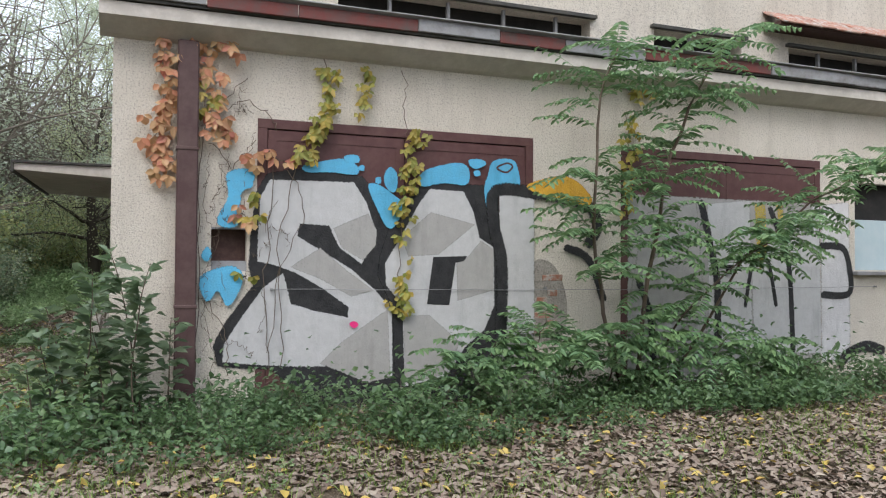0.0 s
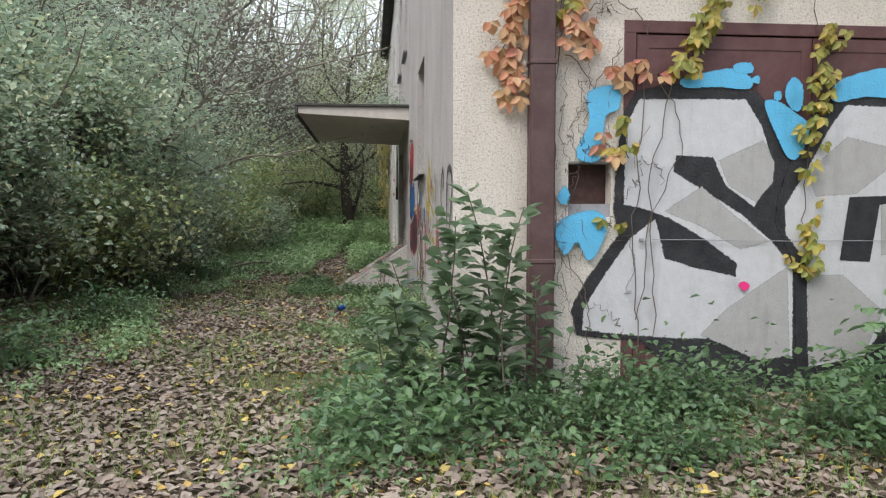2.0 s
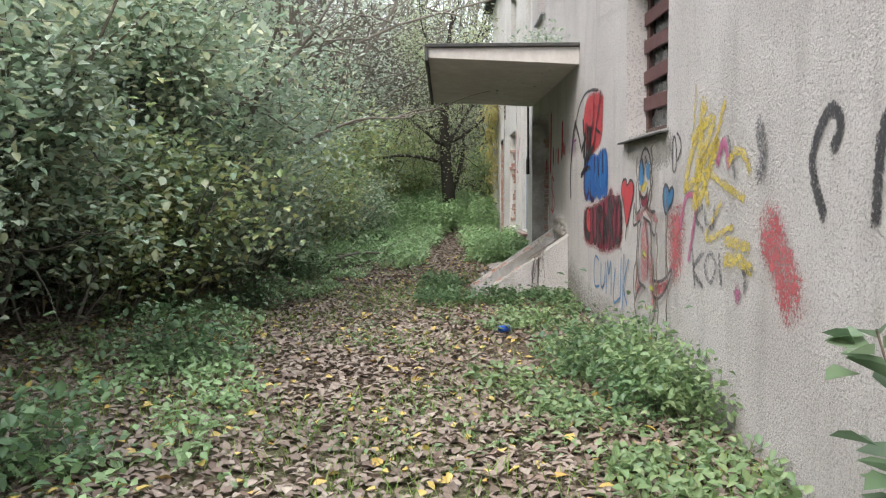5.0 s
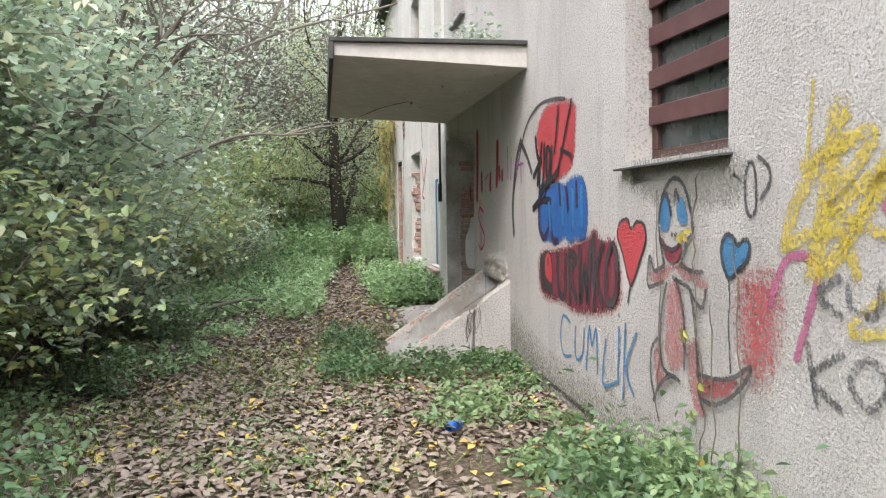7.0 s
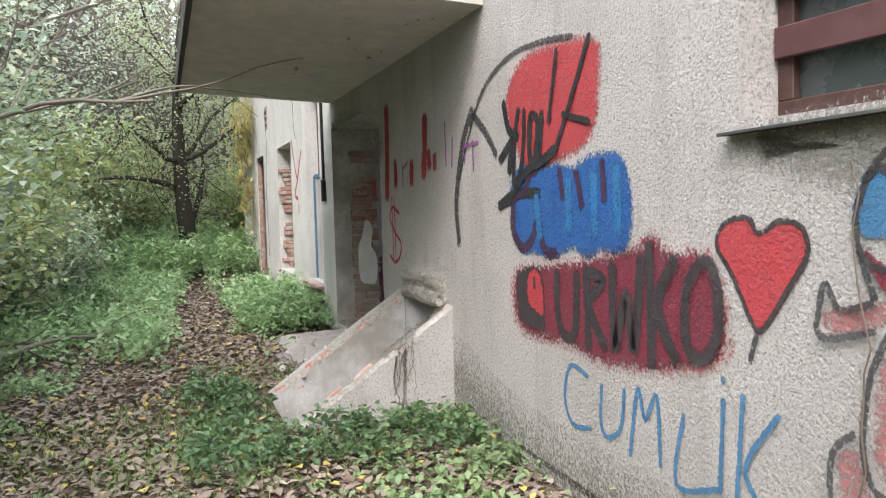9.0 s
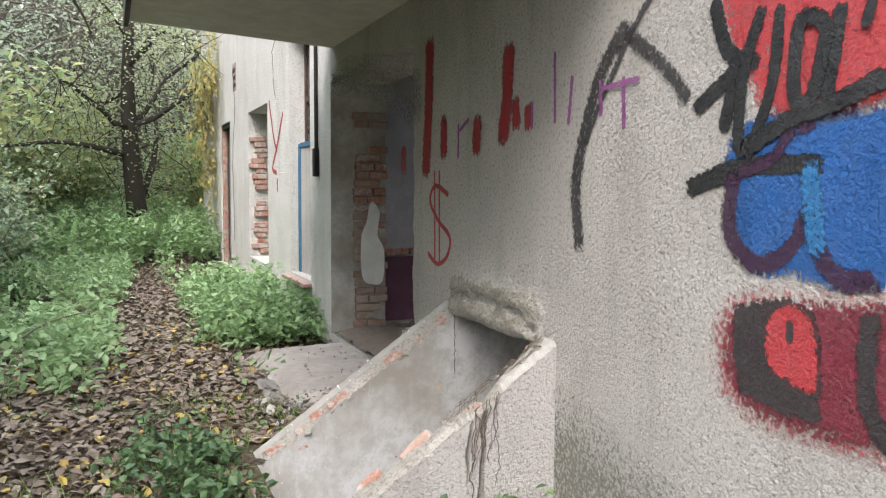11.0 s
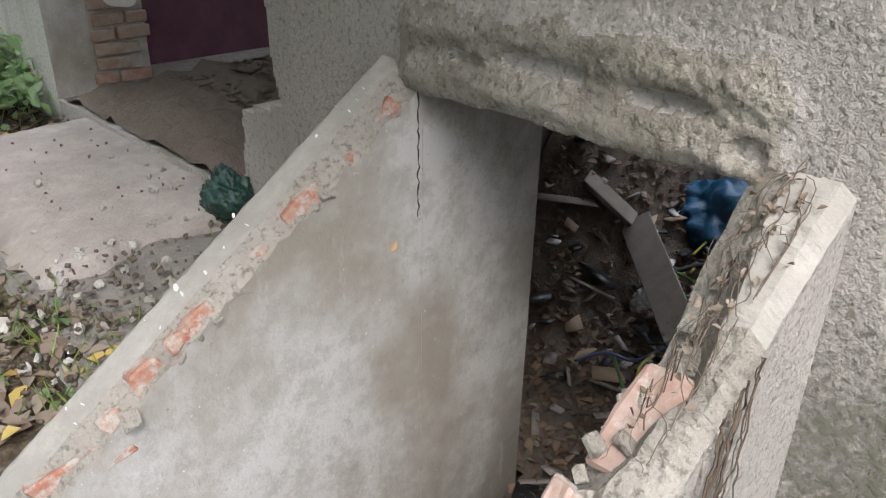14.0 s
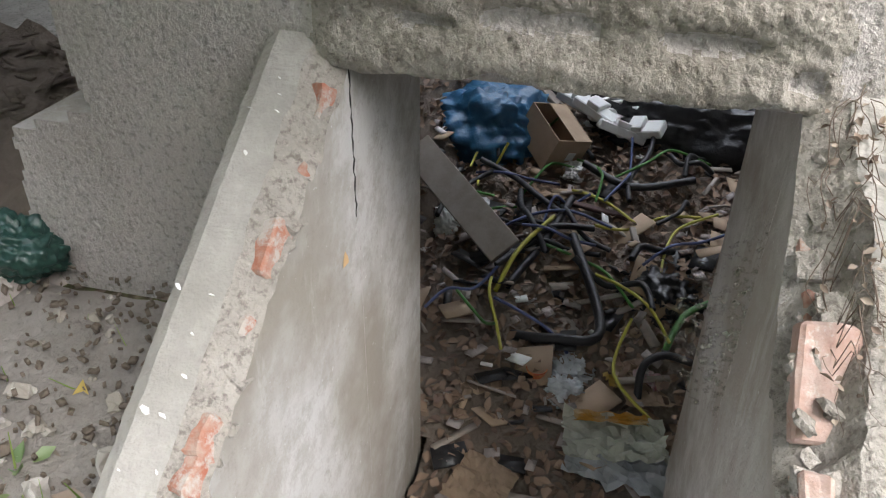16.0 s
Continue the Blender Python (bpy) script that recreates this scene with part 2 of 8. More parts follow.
def bark(name, a, b):
    k = Mat(name, 0.95, spec=0.1)
    k.base(k.mix(k.noise(14, 6, 0.7, (1, 1, 0.3)), a, b)).relief(k.noise(30, 5, 0.6, (1, 1, 0.25)), 0.8, 0.01)
    return k.m


B_dark = bark("dark_bark", (0.030, 0.026, 0.022), (0.075, 0.065, 0.055))
B_twig = bark("grey_twig", (0.12, 0.105, 0.085), (0.24, 0.21, 0.175))
B_pale = bark("pale_twig", (0.30, 0.285, 0.25), (0.42, 0.40, 0.36))
B_vine = bark("vine_stem", (0.10, 0.075, 0.06), (0.19, 0.15, 0.12))


# ---- geometry helpers ----
def mesh_from(name, verts, faces, mats):
    me = bpy.data.meshes.new(name)
    me.from_pydata([tuple(v) for v in verts], [], [tuple(f) for f in faces])
    for m in mats:
        me.materials.append(m)
    me.update()
    return me


def fast_mesh(name, verts, quads, mats):
    me = bpy.data.meshes.new(name)
    n = len(quads)
    me.vertices.add(len(verts))
    me.vertices.foreach_set("co", np.asarray(verts, np.float32).ravel())
    me.loops.add(n * 4)
    me.loops.foreach_set("vertex_index", np.asarray(quads, np.int32).ravel())
    me.polygons.add(n)
    me.polygons.foreach_set("loop_start", np.arange(0, n * 4, 4, dtype=np.int32))
    for m in mats:
        me.materials.append(m)
    me.update(calc_edges=True)
    return me


def add(name, me, parent=None, label=""):
    ob = new(name, me)
    if parent is not None:
        ob.parent = parent
        m, up = parent.matrix_basis.copy(), parent
        while up.parent is not None:
            m = up.parent.matrix_basis @ up.matrix_parent_inverse @ m
            up = up.parent
        ob.matrix_parent_inverse = m.inverted()
    if label:
        ob["label"] = label
    return ob


def part(name, bm, material, parent=None, label="", smooth=False):
    me = bpy.data.meshes.new(name)
    bm.normal_update()
    bm.to_mesh(me)
    bm.free()
    me.materials.append(material)
    if smooth:
        for p in me.polygons:
            p.use_smooth = True
    return add(name, me, parent, label)


def box_bm(lo, hi, bevel=0.0, bm=None, m=None):
    bm = bm or bmesh.new()
    made = bmesh.ops.create_cube(bm, size=1)["verts"]
    size = [b - a for a, b in zip(lo, hi)]
    mid = [(a + b) / 2 for a, b in zip(lo, hi)]
    for v in made:
        v.co = Vector([v.co[i] * size[i] + mid[i] for i in range(3)])
    if bevel:
        edges = list({e for v in made for e in v.link_edges})
        got = bmesh.ops.bevel(bm, geom=edges, offset=bevel, segments=1, affect="EDGES")
        made = list({v for f in got["faces"] for v in f.verts} | {v for v in made if v.is_valid})
    if m is not None:
        bmesh.ops.transform(bm, matrix=m, verts=made)
    return bm


def box(name, lo, hi, material, parent=None, bevel=0.0, label=""):
    return part(name, box_bm(lo, hi, bevel), material, parent, label)


def rough_box(name, lo, hi, material, parent=None, cut=6, amount=0.02, seed=0, label="", m=None):
    """A block with worn, uneven faces."""
    bm = box_bm(lo, hi)
    bmesh.ops.subdivide_edges(bm, edges=bm.edges[:], cuts=cut, use_grid_fill=True)
    for v in bm.verts:
        d = noise.noise_vector(v.co * 5 + Vector((seed, 0, 0))) + noise.noise_vector(v.co * 17) * 0.5
        v.co += d * amount
    if m is not None:
        bm.transform(m)
    return part(name, bm, material, parent, label)


def tube(points, radii, sides=5):
    """Vertices and quads of a tapered tube along points."""
    P = np.asarray(points, float)
    n = len(P)
    T = np.gradient(P, axis=0)
    T /= np.linalg.norm(T, axis=1)[:, None] + 1e-9
    ref = np.where(np.abs(T[:, 2:3]) > 0.9, [[1.0, 0, 0]], [[0, 0, 1.0]])
    A = np.cross(T, ref)
    A /= np.linalg.norm(A, axis=1)[:, None] + 1e-9
    Bv = np.cross(T, A)
    ang = np.linspace(0, 2 * np.pi, sides, endpoint=False)
    R = np.broadcast_to(np.asarray(radii, float), (n,))
    V = P[:, None] + R[:, None, None] * (np.cos(ang)[None, :, None] * A[:, None] + np.sin(ang)[None, :, None] * Bv[:, None])
    i = np.arange(n - 1)[:, None] * sides
    j = np.arange(sides)[None]
    q = np.stack([i + j, i + (j + 1) % sides, i + sides + (j + 1) % sides, i + sides + j], -1).reshape(-1, 4)
    return V.reshape(-1, 3), q


def join(pieces):
    V, Q, o = [], [], 0
    for v, q in pieces:
        V.append(v)
        Q.append(np.asarray(q) + o)
        o += len(v)
    return np.concatenate(V), np.concatenate(Q)


def leaves(centres, length, width, rng, up=0.5, axis=None, face=(0, 0, 1)):
    """Folded diamond leaves at the centres: each is two quads on a bent mid-rib."""
    C = np.asarray(centres, float)
    n = len(C)
    L = length * rng.uniform(0.6, 1.3, n)[:, None]
    W = width * rng.uniform(0.7, 1.2, n)[:, None]
    if axis is None:
        axis = rng.normal(size=(n, 3))
        axis[:, 2] = axis[:, 2] * 0.5 - 0.15
    a = axis / (np.linalg.norm(axis, axis=1)[:, None] + 1e-9)
    nrm = rng.normal(size=(n, 3)) * (1 - up)
    nrm += np.asarray(face, float) * up * 1.2
    s = np.cross(a, nrm)
    s /= np.linalg.norm(s, axis=1)[:, None] + 1e-9
    u = np.cross(s, a)
    base, tip = C - a * L * 0.5, C + a * L * 0.5 - u * L * 0.12
    mid = C + u * L * 0.03
    l1, r1 = mid - s * W * 0.5 + u * W * 0.15 - a * L * 0.08, mid + s * W * 0.5 + u * W * 0.15 - a * L * 0.08
    l2, r2 = C + a * L * 0.22 - s * W * 0.36 + u * W * 0.08, C + a * L * 0.22 + s * W * 0.36 + u * W * 0.08
    V = np.stack([base, l1, l2, tip, r2, r1], 1).reshape(-1, 3)
    o = np.arange(n)[:, None] * 6
    Q = np.concatenate([o + np.array([[0, 3, 2, 1]]), o + np.array([[0, 5, 4, 3]])])
    return V, Q


def wander(start, way, length, steps, rng, bend=0.25, lift=0.0):
    p, d = np.array(start, float), np.array(way, float)
    d /= np.linalg.norm(d)
    out = [p.copy()]
    for _ in range(steps):
        d = d + rng.normal(size=3) * bend + np.array([0, 0, lift])
        d /= np.linalg.norm(d)
        p = p + d * length / steps
        out.append(p.copy())
    return np.array(out)


def wall_cells(a0, a1, z0, z1, holes, place, depth):
    """A wall panel with openings through it. place(a, z, d) gives the point; holes are (a0, a1, z0, z1)."""
    A = sorted({a0, a1, *[min(max(v, a0), a1) for h in holes for v in h[:2]]})
    Z = sorted({z0, z1, *[min(max(v, z0), z1) for h in holes for v in h[2:]]})
    solid = {}
    for i in range(len(A) - 1):
        for j in range(len(Z) - 1):
            am, zm = (A[i] + A[i + 1]) / 2, (Z[j] + Z[j + 1]) / 2
            solid[i, j] = not any(h[0] < am < h[1] and h[2] < zm < h[3] for h in holes)
    verts, index, faces = [], {}, []

    def v(i, j, d):
        key = (i, j, d)
        if key not in index:
            index[key] = len(verts)
            verts.append(place(A[i], Z[j], d * depth))
        return index[key]

    for (i, j), s in solid.items():
        if not s:
            continue
        for d in (0, 1):
            f = [v(i, j, d), v(i + 1, j, d), v(i + 1, j + 1, d), v(i, j + 1, d)]
            faces.append(f if d == 0 else f[::-1])
        for di, dj, e in ((-1, 0, ((i, j), (i, j + 1))), (1, 0, ((i + 1, j + 1), (i + 1, j))), (0, -1, ((i + 1, j), (i, j))), (0, 1, ((i, j + 1), (i + 1, j + 1)))):
            if not solid.get((i + di, j + dj), False):
                (p, q), (r, t) = e
                faces.append([v(p, q, 0), v(r, t, 0), v(r, t, 1), v(p, q, 1)])
    return verts, faces


def structure(ob, label, category):
    return tagged(ob, label, category, kind="structure")


def empty(name, at=(0, 0, 0)):
    e = new(name)
    e.location = at
    return e


def ease(v):
    v = min(1.0, max(0.0, v))
    return v * v * (3 - 2 * v)


# ---- ground ----
def ground_height(x, y):
    h = 0.035 * math.sin(0.9 * x + 0.4 * y) * math.cos(0.7 * y - 0.3 * x)
    if x < -3.4:
        h += min(1.6, (-3.4 - x) * 0.16)
    if y > 16:
        h += min(1.2, (y - 16) * 0.05)
    if x > 0.3 and y > -0.3 and y < 21:
        h = -0.2
    if -1.6 < x < 0.6 and 5.9 < y < 8.4:
        h = 0.0
    return h


PIT = (-1.12, 0.0, 6.92, 7.78)
gx = sorted({*np.arange(-9, 12.01, 0.3).round(3), PIT[0], PIT[1], -250, -120, -60, -35, -22, -15, -12, 15, 22, 40, 80, 160, 250})
gy = sorted({*np.arange(-9, 24.01, 0.3).round(3), PIT[2], PIT[3], -250, -120, -60, -30, -18, -13, 27, 32, 40, 60, 110, 250})
gv = [(x, y, ground_height(x, y)) for x in gx for y in gy]
gf = []
for i in range(len(gx) - 1):
    for j in range(len(gy) - 1):
        xm, ym = (gx[i] + gx[i + 1]) / 2, (gy[j] + gy[j + 1]) / 2
        if PIT[0] < xm < PIT[1] and PIT[2] < ym < PIT[3]:
            continue
        if 0.0 < xm < 11.6 and 0.1 < ym < 20.3:
            continue
        k0 = i * len(gy) + j
        gf.append((k0, k0 + len(gy), k0 + len(gy) + 1, k0 + 1))
ground = add("ground", mesh_from("ground", gv, gf, [M_soil]))
for p in ground.data.polygons:
    p.use_smooth = True
structure(ground, "brown woodland soil under fallen leaves", "ground")

# ---- building shell ----
WIN = (2.85, 3.98, 1.66, 2.87)
HOLE = (6.92, 7.78, -1.0, 0.69)
side_holes = [WIN, HOLE, (11.2, 12.1, 0.5, 3.0), (13.35, 14.75, 0.45, 2.42), (16.5, 17.6, 0.12, 2.45),
              (6.75, 7.65, 3.72, 5.2), (8.9, 9.75, 3.74, 5.2), (10.75, 11.4, 3.6, 5.2), (13.2, 14.4, 3.7, 5.2)]
for row in range(73):
    z = round(0.12 + row * 0.03, 3)
    near_edge = 8.46 + 0.045 * noise.noise(Vector((z * 3.1, 1, 0))) + 0.028 * noise.noise(Vector((z * 11, 2, 0))) + 0.22 * min(1.0, max(0.0, (0.50 - z) / 0.07))
    far_edge = 10.45 + 0.012 * noise.noise(Vector((z * 6, 5, 0)))
    side_holes.append((round(near_edge, 2), round(far_edge, 3), z, round(0.15 + row * 0.03, 3)))
side_v, side_f = wall_cells(0.015, 20.4, -1.3, 6.3, side_holes, lambda a, zz, d: (d, a, zz), 0.5)
wall_side = structure(add("wall_side", mesh_from("wall_side", side_v, side_f, [M_side, M_far, M_smooth])), "grey pebbledash side wall with graffiti and broken openings", "wall")

for p in wall_side.data.polygons:
    c = p.center
    inside = c.x > 0.02 and ((6.8 < c.y < 7.9 and c.z < 0.75) or (8.3 < c.y < 10.6 and c.z < 2.4))
    p.material_index = 2 if inside else (1 if c.y > 10.46 and c.x < 0.4 else 0)

GATE = (1.17, 3.87, -0.05, 2.55)
GATE2 = (4.90, 7.65, -0.05, 2.53)
NICHE = (0.79, 1.09, 1.21, 1.59)
front_v, front_f = wall_cells(0.5, 11.8, -0.6, 3.4, [GATE, GATE2, NICHE, (8.2, 9.5, 1.25, 2.3)], lambda a, zz, d: (a, d, zz), 0.4)
front_v = [(x, y + 0.0, zz) for x, y, zz in front_v]
wall_front = structure(add("wall_front", mesh_from("wall_front", front_v, front_f, [M_front])), "cream rendered front wall with painted gates", "wall")
structure(box("wall_corner_coat", (0.0, 0.0, -0.6), (0.5, 0.0145, 3.4), M_front), "cream render coat on the building corner", "wall")
upper_v, upper_f = wall_cells(0.51, 11.8, 3.4, 6.3, [(1.9, 4.6, 3.55, 3.86), (5.4, 6.6, 3.55, 3.86), (7.3, 9.6, 3.55, 3.86), (10, 11.2, 3.55, 3.86)], lambda a, zz, d: (a, 0.12 + d, zz), 0.3)
structure(add("wall_upper_front", mesh_from("wall_upper_front", upper_v, upper_f, [M_front])), "cream upper wall with low strip openings", "wall")
structure(box("wall_back", (0.5, 20.0, -0.6), (11.8, 20.4, 6.3), M_side), "plain plastered far end wall", "wall")
structure(box("wall_east", (11.8, 0, -0.6), (12.2, 20.4, 6.3), M_side), "plain plastered outer wall", "wall")
# unseen court, added so that sky light reaches the cellar heap
UNSEEN_COURT = (1.9, 11.4, 5.6, 8.75)


def slab(name, x0, x1, y0, y1, zlo, thick, material):
    """A level slab, left open at the added court and an added corridor skylight."""
    v, f = wall_cells(x0, x1, y0, y1, [UNSEEN_COURT, (1.4, 4.2, 9.0, 10.7)], lambda a, b, d: (a, b, zlo + d), thick)
    return add(name, mesh_from(name, v, f, [material]))


structure(slab("roof", -0.25, 12.4, 0.05, 20.6, 6.3, 0.2, M_tar), "flat felt roof", "roof")
structure(slab("floor_upper", 0.5, 11.8, 0.45, 20.0, 3.0, 0.3, M_inner), "concrete floor slab between storeys", "floor")
structure(box("floor_ground", (0.5, 8.77, -0.1), (11.8, 20.0, 0.12), M_concrete), "dirty concrete floor", "floor")
structure(box("floor_ground_front", (0.5, 0.4, -0.1), (11.8, 5.6, 0.08), M_concrete), "dirty concrete floor", "floor")
structure(box("floor_ground_mid", (0.5, 5.6, 0.86), (1.7, 8.75, 0.98), M_concrete), "concrete slab over the cellar", "floor")
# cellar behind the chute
# wide opening added to let court light into the cellar
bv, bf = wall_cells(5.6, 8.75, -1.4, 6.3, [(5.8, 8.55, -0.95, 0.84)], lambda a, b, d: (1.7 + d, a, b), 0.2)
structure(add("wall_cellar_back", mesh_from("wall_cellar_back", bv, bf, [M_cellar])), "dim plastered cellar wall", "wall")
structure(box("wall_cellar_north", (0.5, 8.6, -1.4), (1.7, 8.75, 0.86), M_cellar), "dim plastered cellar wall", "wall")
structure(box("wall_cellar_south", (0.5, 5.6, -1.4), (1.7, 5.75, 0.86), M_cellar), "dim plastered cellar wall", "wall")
# unseen court walls, pale to bounce sky light inwards
structure(box("wall_court_south", (1.9, 5.5, -1.4), (11.4, 5.598, 6.3), M_far), "pale wall of the added, unseen light court", "wall")
# opening added to pass court light on to the doorway room
nv, nf = wall_cells(1.9, 11.4, -1.4, 6.3, [(2.2, 4.8, 0.35, 2.7)], lambda a, b, d: (a, 8.752 + d, b), 0.016)
structure(add("wall_court_north", mesh_from("wall_court_north", nv, nf, [M_far])), "pale wall of the added, unseen light court", "wall")
structure(box("wall_court_east", (11.4, 5.6, -1.4), (11.5, 8.75, 6.3), M_far), "pale wall of the added, unseen light court", "wall")
structure(box("floor_court", (1.9, 5.6, -1.2), (11.4, 8.75, -1.1), M_concrete), "concrete floor of the added, unseen light court", "floor")
# rooms behind the doorway and windows
structure(box("wall_corridor", (0.5, 10.9, 0.12), (3.2, 11.05, 3.0), M_inner), "grey inner wall", "wall")
structure(box("wall_dado", (0.51, 10.88, 0.12), (3.2, 10.897, 0.74), M_purple), "dark purple oil-painted dado", "wall")
structure(box("wall_partition", (0.5, 12.5, 0.12), (5.0, 12.7, 3.0), M_inner), "grey partition wall", "wall")
structure(box("wall_partition_far", (0.5, 15.6, 0.12), (5.0, 15.8, 3.0), M_inner), "pale partition wall", "wall")
structure(box("wall_rear_room", (5.0, 9.6, 0.12), (5.2, 20.0, 3.0), M_inner), "grey inner wall", "wall")
structure(box("wall_garage", (0.5, 5.3, 0.08), (11.8, 5.48, 3.0), M_inner), "grey inner wall", "wall")

# ---- cornice, gutter and small roof over the front ----
prof = [(0.0, 3.13), (-0.06, 3.15), (-0.20, 3.23), (-0.24, 3.25), (-0.24, 3.36), (0.12, 3.38), (0.12, 3.30), (0.0, 3.25)]
cv = [(x, y, zz) for x in (-0.10, 11.9) for y, zz in prof]
n = len(prof)
cf = [(i, (i + 1) % n, n + (i + 1) % n, n + i) for i in range(n)] + [tuple(range(n))[::-1], tuple(range(n, 2 * n))]
structure(add("cornice_trim", mesh_from("cornice_trim", cv, cf, [M_soffit])), "cream plaster cornice with grime along its edge", "cornice")
gutter = empty("gutter", (5.9, -0.3, 3.45))
rg = random.Random(8)
x = -0.12
while x < 11.8:
    w = rg.uniform(0.7, 1.3)
    dz = rg.uniform(-0.012, 0.012)
    mat = M_zinc if rg.random() < 0.35 else M_redgutter
    part("gutter_strip", box_bm((x, -0.30 + rg.uniform(0, 0.02), 3.385 + dz), (min(x + w, 11.9) - 0.006, -0.27, 3.50 + dz), 0.006), mat, gutter)
    x += w
box("drip_edge", (-0.12, -0.33, 3.515), (11.9, -0.22, 3.528), M_zinc, gutter, 0.003)
box("gutter_bed", (-0.1, -0.265, 3.37), (11.88, 0.1, 3.41), M_tar, gutter)
tagged(gutter, "rusty red and grey sheet gutter along the cornice", "gutter")
for i, (a, b) in enumerate(((1.9, 4.6), (5.4, 6.6), (7.3, 9.6))):
    sh = empty("strip_window", ((a + b) / 2, 0.2, 3.55))
    # near-black sheet paints the shade behind the strip opening
    box("shade_sheet", (a, 0.30, 3.55), (b, 0.32, 3.86), M_dark, sh)
    for q in range(int((b - a) / 0.6)):
        box("post", (a + 0.5 + q * 0.6, 0.16, 3.55), (a + 0.53 + q * 0.6, 0.2, 3.86), M_zinc, sh)
    box("ledge", (a - 0.05, 0.06, 3.87), (b + 0.05, 0.119, 3.905), M_tar, sh)
    tagged(sh, "low strip opening with thin posts before a painted dark inside", "window", "strip openings above the cornice")

# ---- canopy over the entrance ----
canopy = empty("canopy", (-0.8, 8.2, 2.66))
bm = bmesh.new()
pts = [(-1.6, 6.10, 2.66), (-0.002, 6.10, 2.58), (-0.002, 10.38, 2.58), (-1.6, 10.38, 2.66)]
lo = [bm.verts.new(p) for p in pts]
hi = [bm.verts.new((p[0], p[1], 2.76)) for p in pts]
bm.faces.new(lo[::-1]), bm.faces.new(hi)
for i in range(4):
    bm.faces.new((lo[i], lo[(i + 1) % 4], hi[(i + 1) % 4], hi[i]))
part("slab", bm, M_soffit, canopy)
box("felt_edge", (-1.64, 6.06, 2.762), (-0.002, 10.42, 2.80), M_tar, canopy, 0.006, "dark felt covering")
box("front_flashing", (-1.64, 6.06, 2.62), (-1.603, 10.42, 2.758), M_tar, canopy, 0.004, "dark metal flashing")
tagged(canopy, "concrete entrance canopy with dark felt edge", "canopy")

# ---- sloping chute walls at the cellar hole ----
def chute_wall(name, y_in, y_out, x_toe, z_top, seed, jag, face, label):
    """A low wall sloping down from the building, with a chipped inner edge: cap and faces have their own plaster."""
    bm = bmesh.new()
    n = 140
    near = seed == 2
    sgn = 1 if y_out > y_in else -1
    drops = [0.0] + [0.02 + 0.62 * (q / 15) for q in range(16)]
    rows = []
    for i in range(n + 1):
        t = i / n
        x = x_toe * t - 0.002
        zt = z_top - (z_top + 0.03) * t
        w = abs(noise.noise(Vector((t * 9, seed, 0)))) + 0.5 * abs(noise.noise(Vector((t * 23, seed, 2))))
        chip = jag * w
        worn = 0.0
        if near:
            chip += 0.14 * math.exp(-(((t - 0.26) / 0.15) ** 2)) + 0.05 * ease((t - 0.3) / 0.1)
            worn = ease((t - 0.16) / 0.14) * (0.012 + 0.03 * abs(noise.noise(Vector((t * 11, 4, 1)))) + 0.016 * abs(noise.noise(Vector((t * 34, 4, 2))))) + 0.035 * math.exp(-(((t - 0.29) / 0.035) ** 2))
        q = [noise.noise(Vector((t * 31, seed, 5 + k0))) * 0.006 for k0 in range(6)]
        rough = [noise.noise(Vector((t * 47, seed, 15 + k0))) * 0.012 * (1 if worn else 0) for k0 in range(3)]
        pts = [(x, y_in, -1.0), (x, y_in, zt - 0.03 - chip), (x, y_in + sgn * (0.03 + 0.35 * chip + q[1]), zt - 0.01 - 0.55 * chip),
               (x, y_in + sgn * (0.065 + 0.3 * chip), zt + q[2] - worn + rough[0]), (x, y_out - sgn * 0.03, zt + q[3] * 0.6 - worn * 0.7 + rough[1]),
               (x, y_out, zt - 0.022 + q[4] - worn * 0.5 + rough[2] * 0.5)]
        for dz in drops[1:]:
            zz = zt - 0.022 - dz - worn * 0.5
            gap = 0.0
            if near:
                for xc, zlo, zhi, half in ((-0.345, -0.3, 0.60, 0.011), (-0.405, 0.20, 0.50, 0.008)):
                    mid = xc + 0.018 * noise.noise(Vector((zz * 9, xc * 40, 1))) + 0.010 * noise.noise(Vector((zz * 31, xc * 40, 3))) - 0.05 * (0.5 - zz)
                    if zlo < zz < zhi and abs(x - mid) < half * (0.7 + 0.6 * abs(noise.noise(Vector((zz * 17, 3, 3))))):
                        gap = 0.035
            pts.append((x, y_out - sgn * gap, zz))
        pts.append((x, y_out, -1.0))
        rows.append([bm.verts.new(p) for p in pts])
    for i, (a, b) in enumerate(zip(rows, rows[1:])):
        broken = near and i / n > 0.22
        for k0 in range(len(a) - 1):
            f = bm.faces.new((a[k0], a[k0 + 1], b[k0 + 1], b[k0]))
            if k0 < 5:
                f.material_index = (0, 1, 1, 1 if broken else 2, 1 if broken else 2)[k0]
            else:
                split = abs(a[k0].co.y - b[k0].co.y) + abs(a[k0].co.y - a[k0 + 1].co.y) > 0.01 or abs(a[k0].co.y - y_out) > 0.01
                f.material_index = 1 if split and k0 < len(a) - 2 else 3
    bm.faces.new(rows[0][::-1]), bm.faces.new(rows[-1])
    bmesh.ops.recalc_face_normals(bm, faces=bm.faces[:])
    e = empty(name, (x_toe / 2, (y_in + y_out) / 2, 0))
    body = part("body", bm, M_smooth, e)
    for m in (M_mortar, M_cap, face):
        body.data.materials.append(m)
    return tagged(e, label, "parapet", "sloping walls beside the cellar hole")


chute_far = chute_wall("sloping_parapet", 7.78, 7.96, -1.15, 0.755, 1, 0.055, M_smooth, "sloping plastered parapet with exposed red bricks")
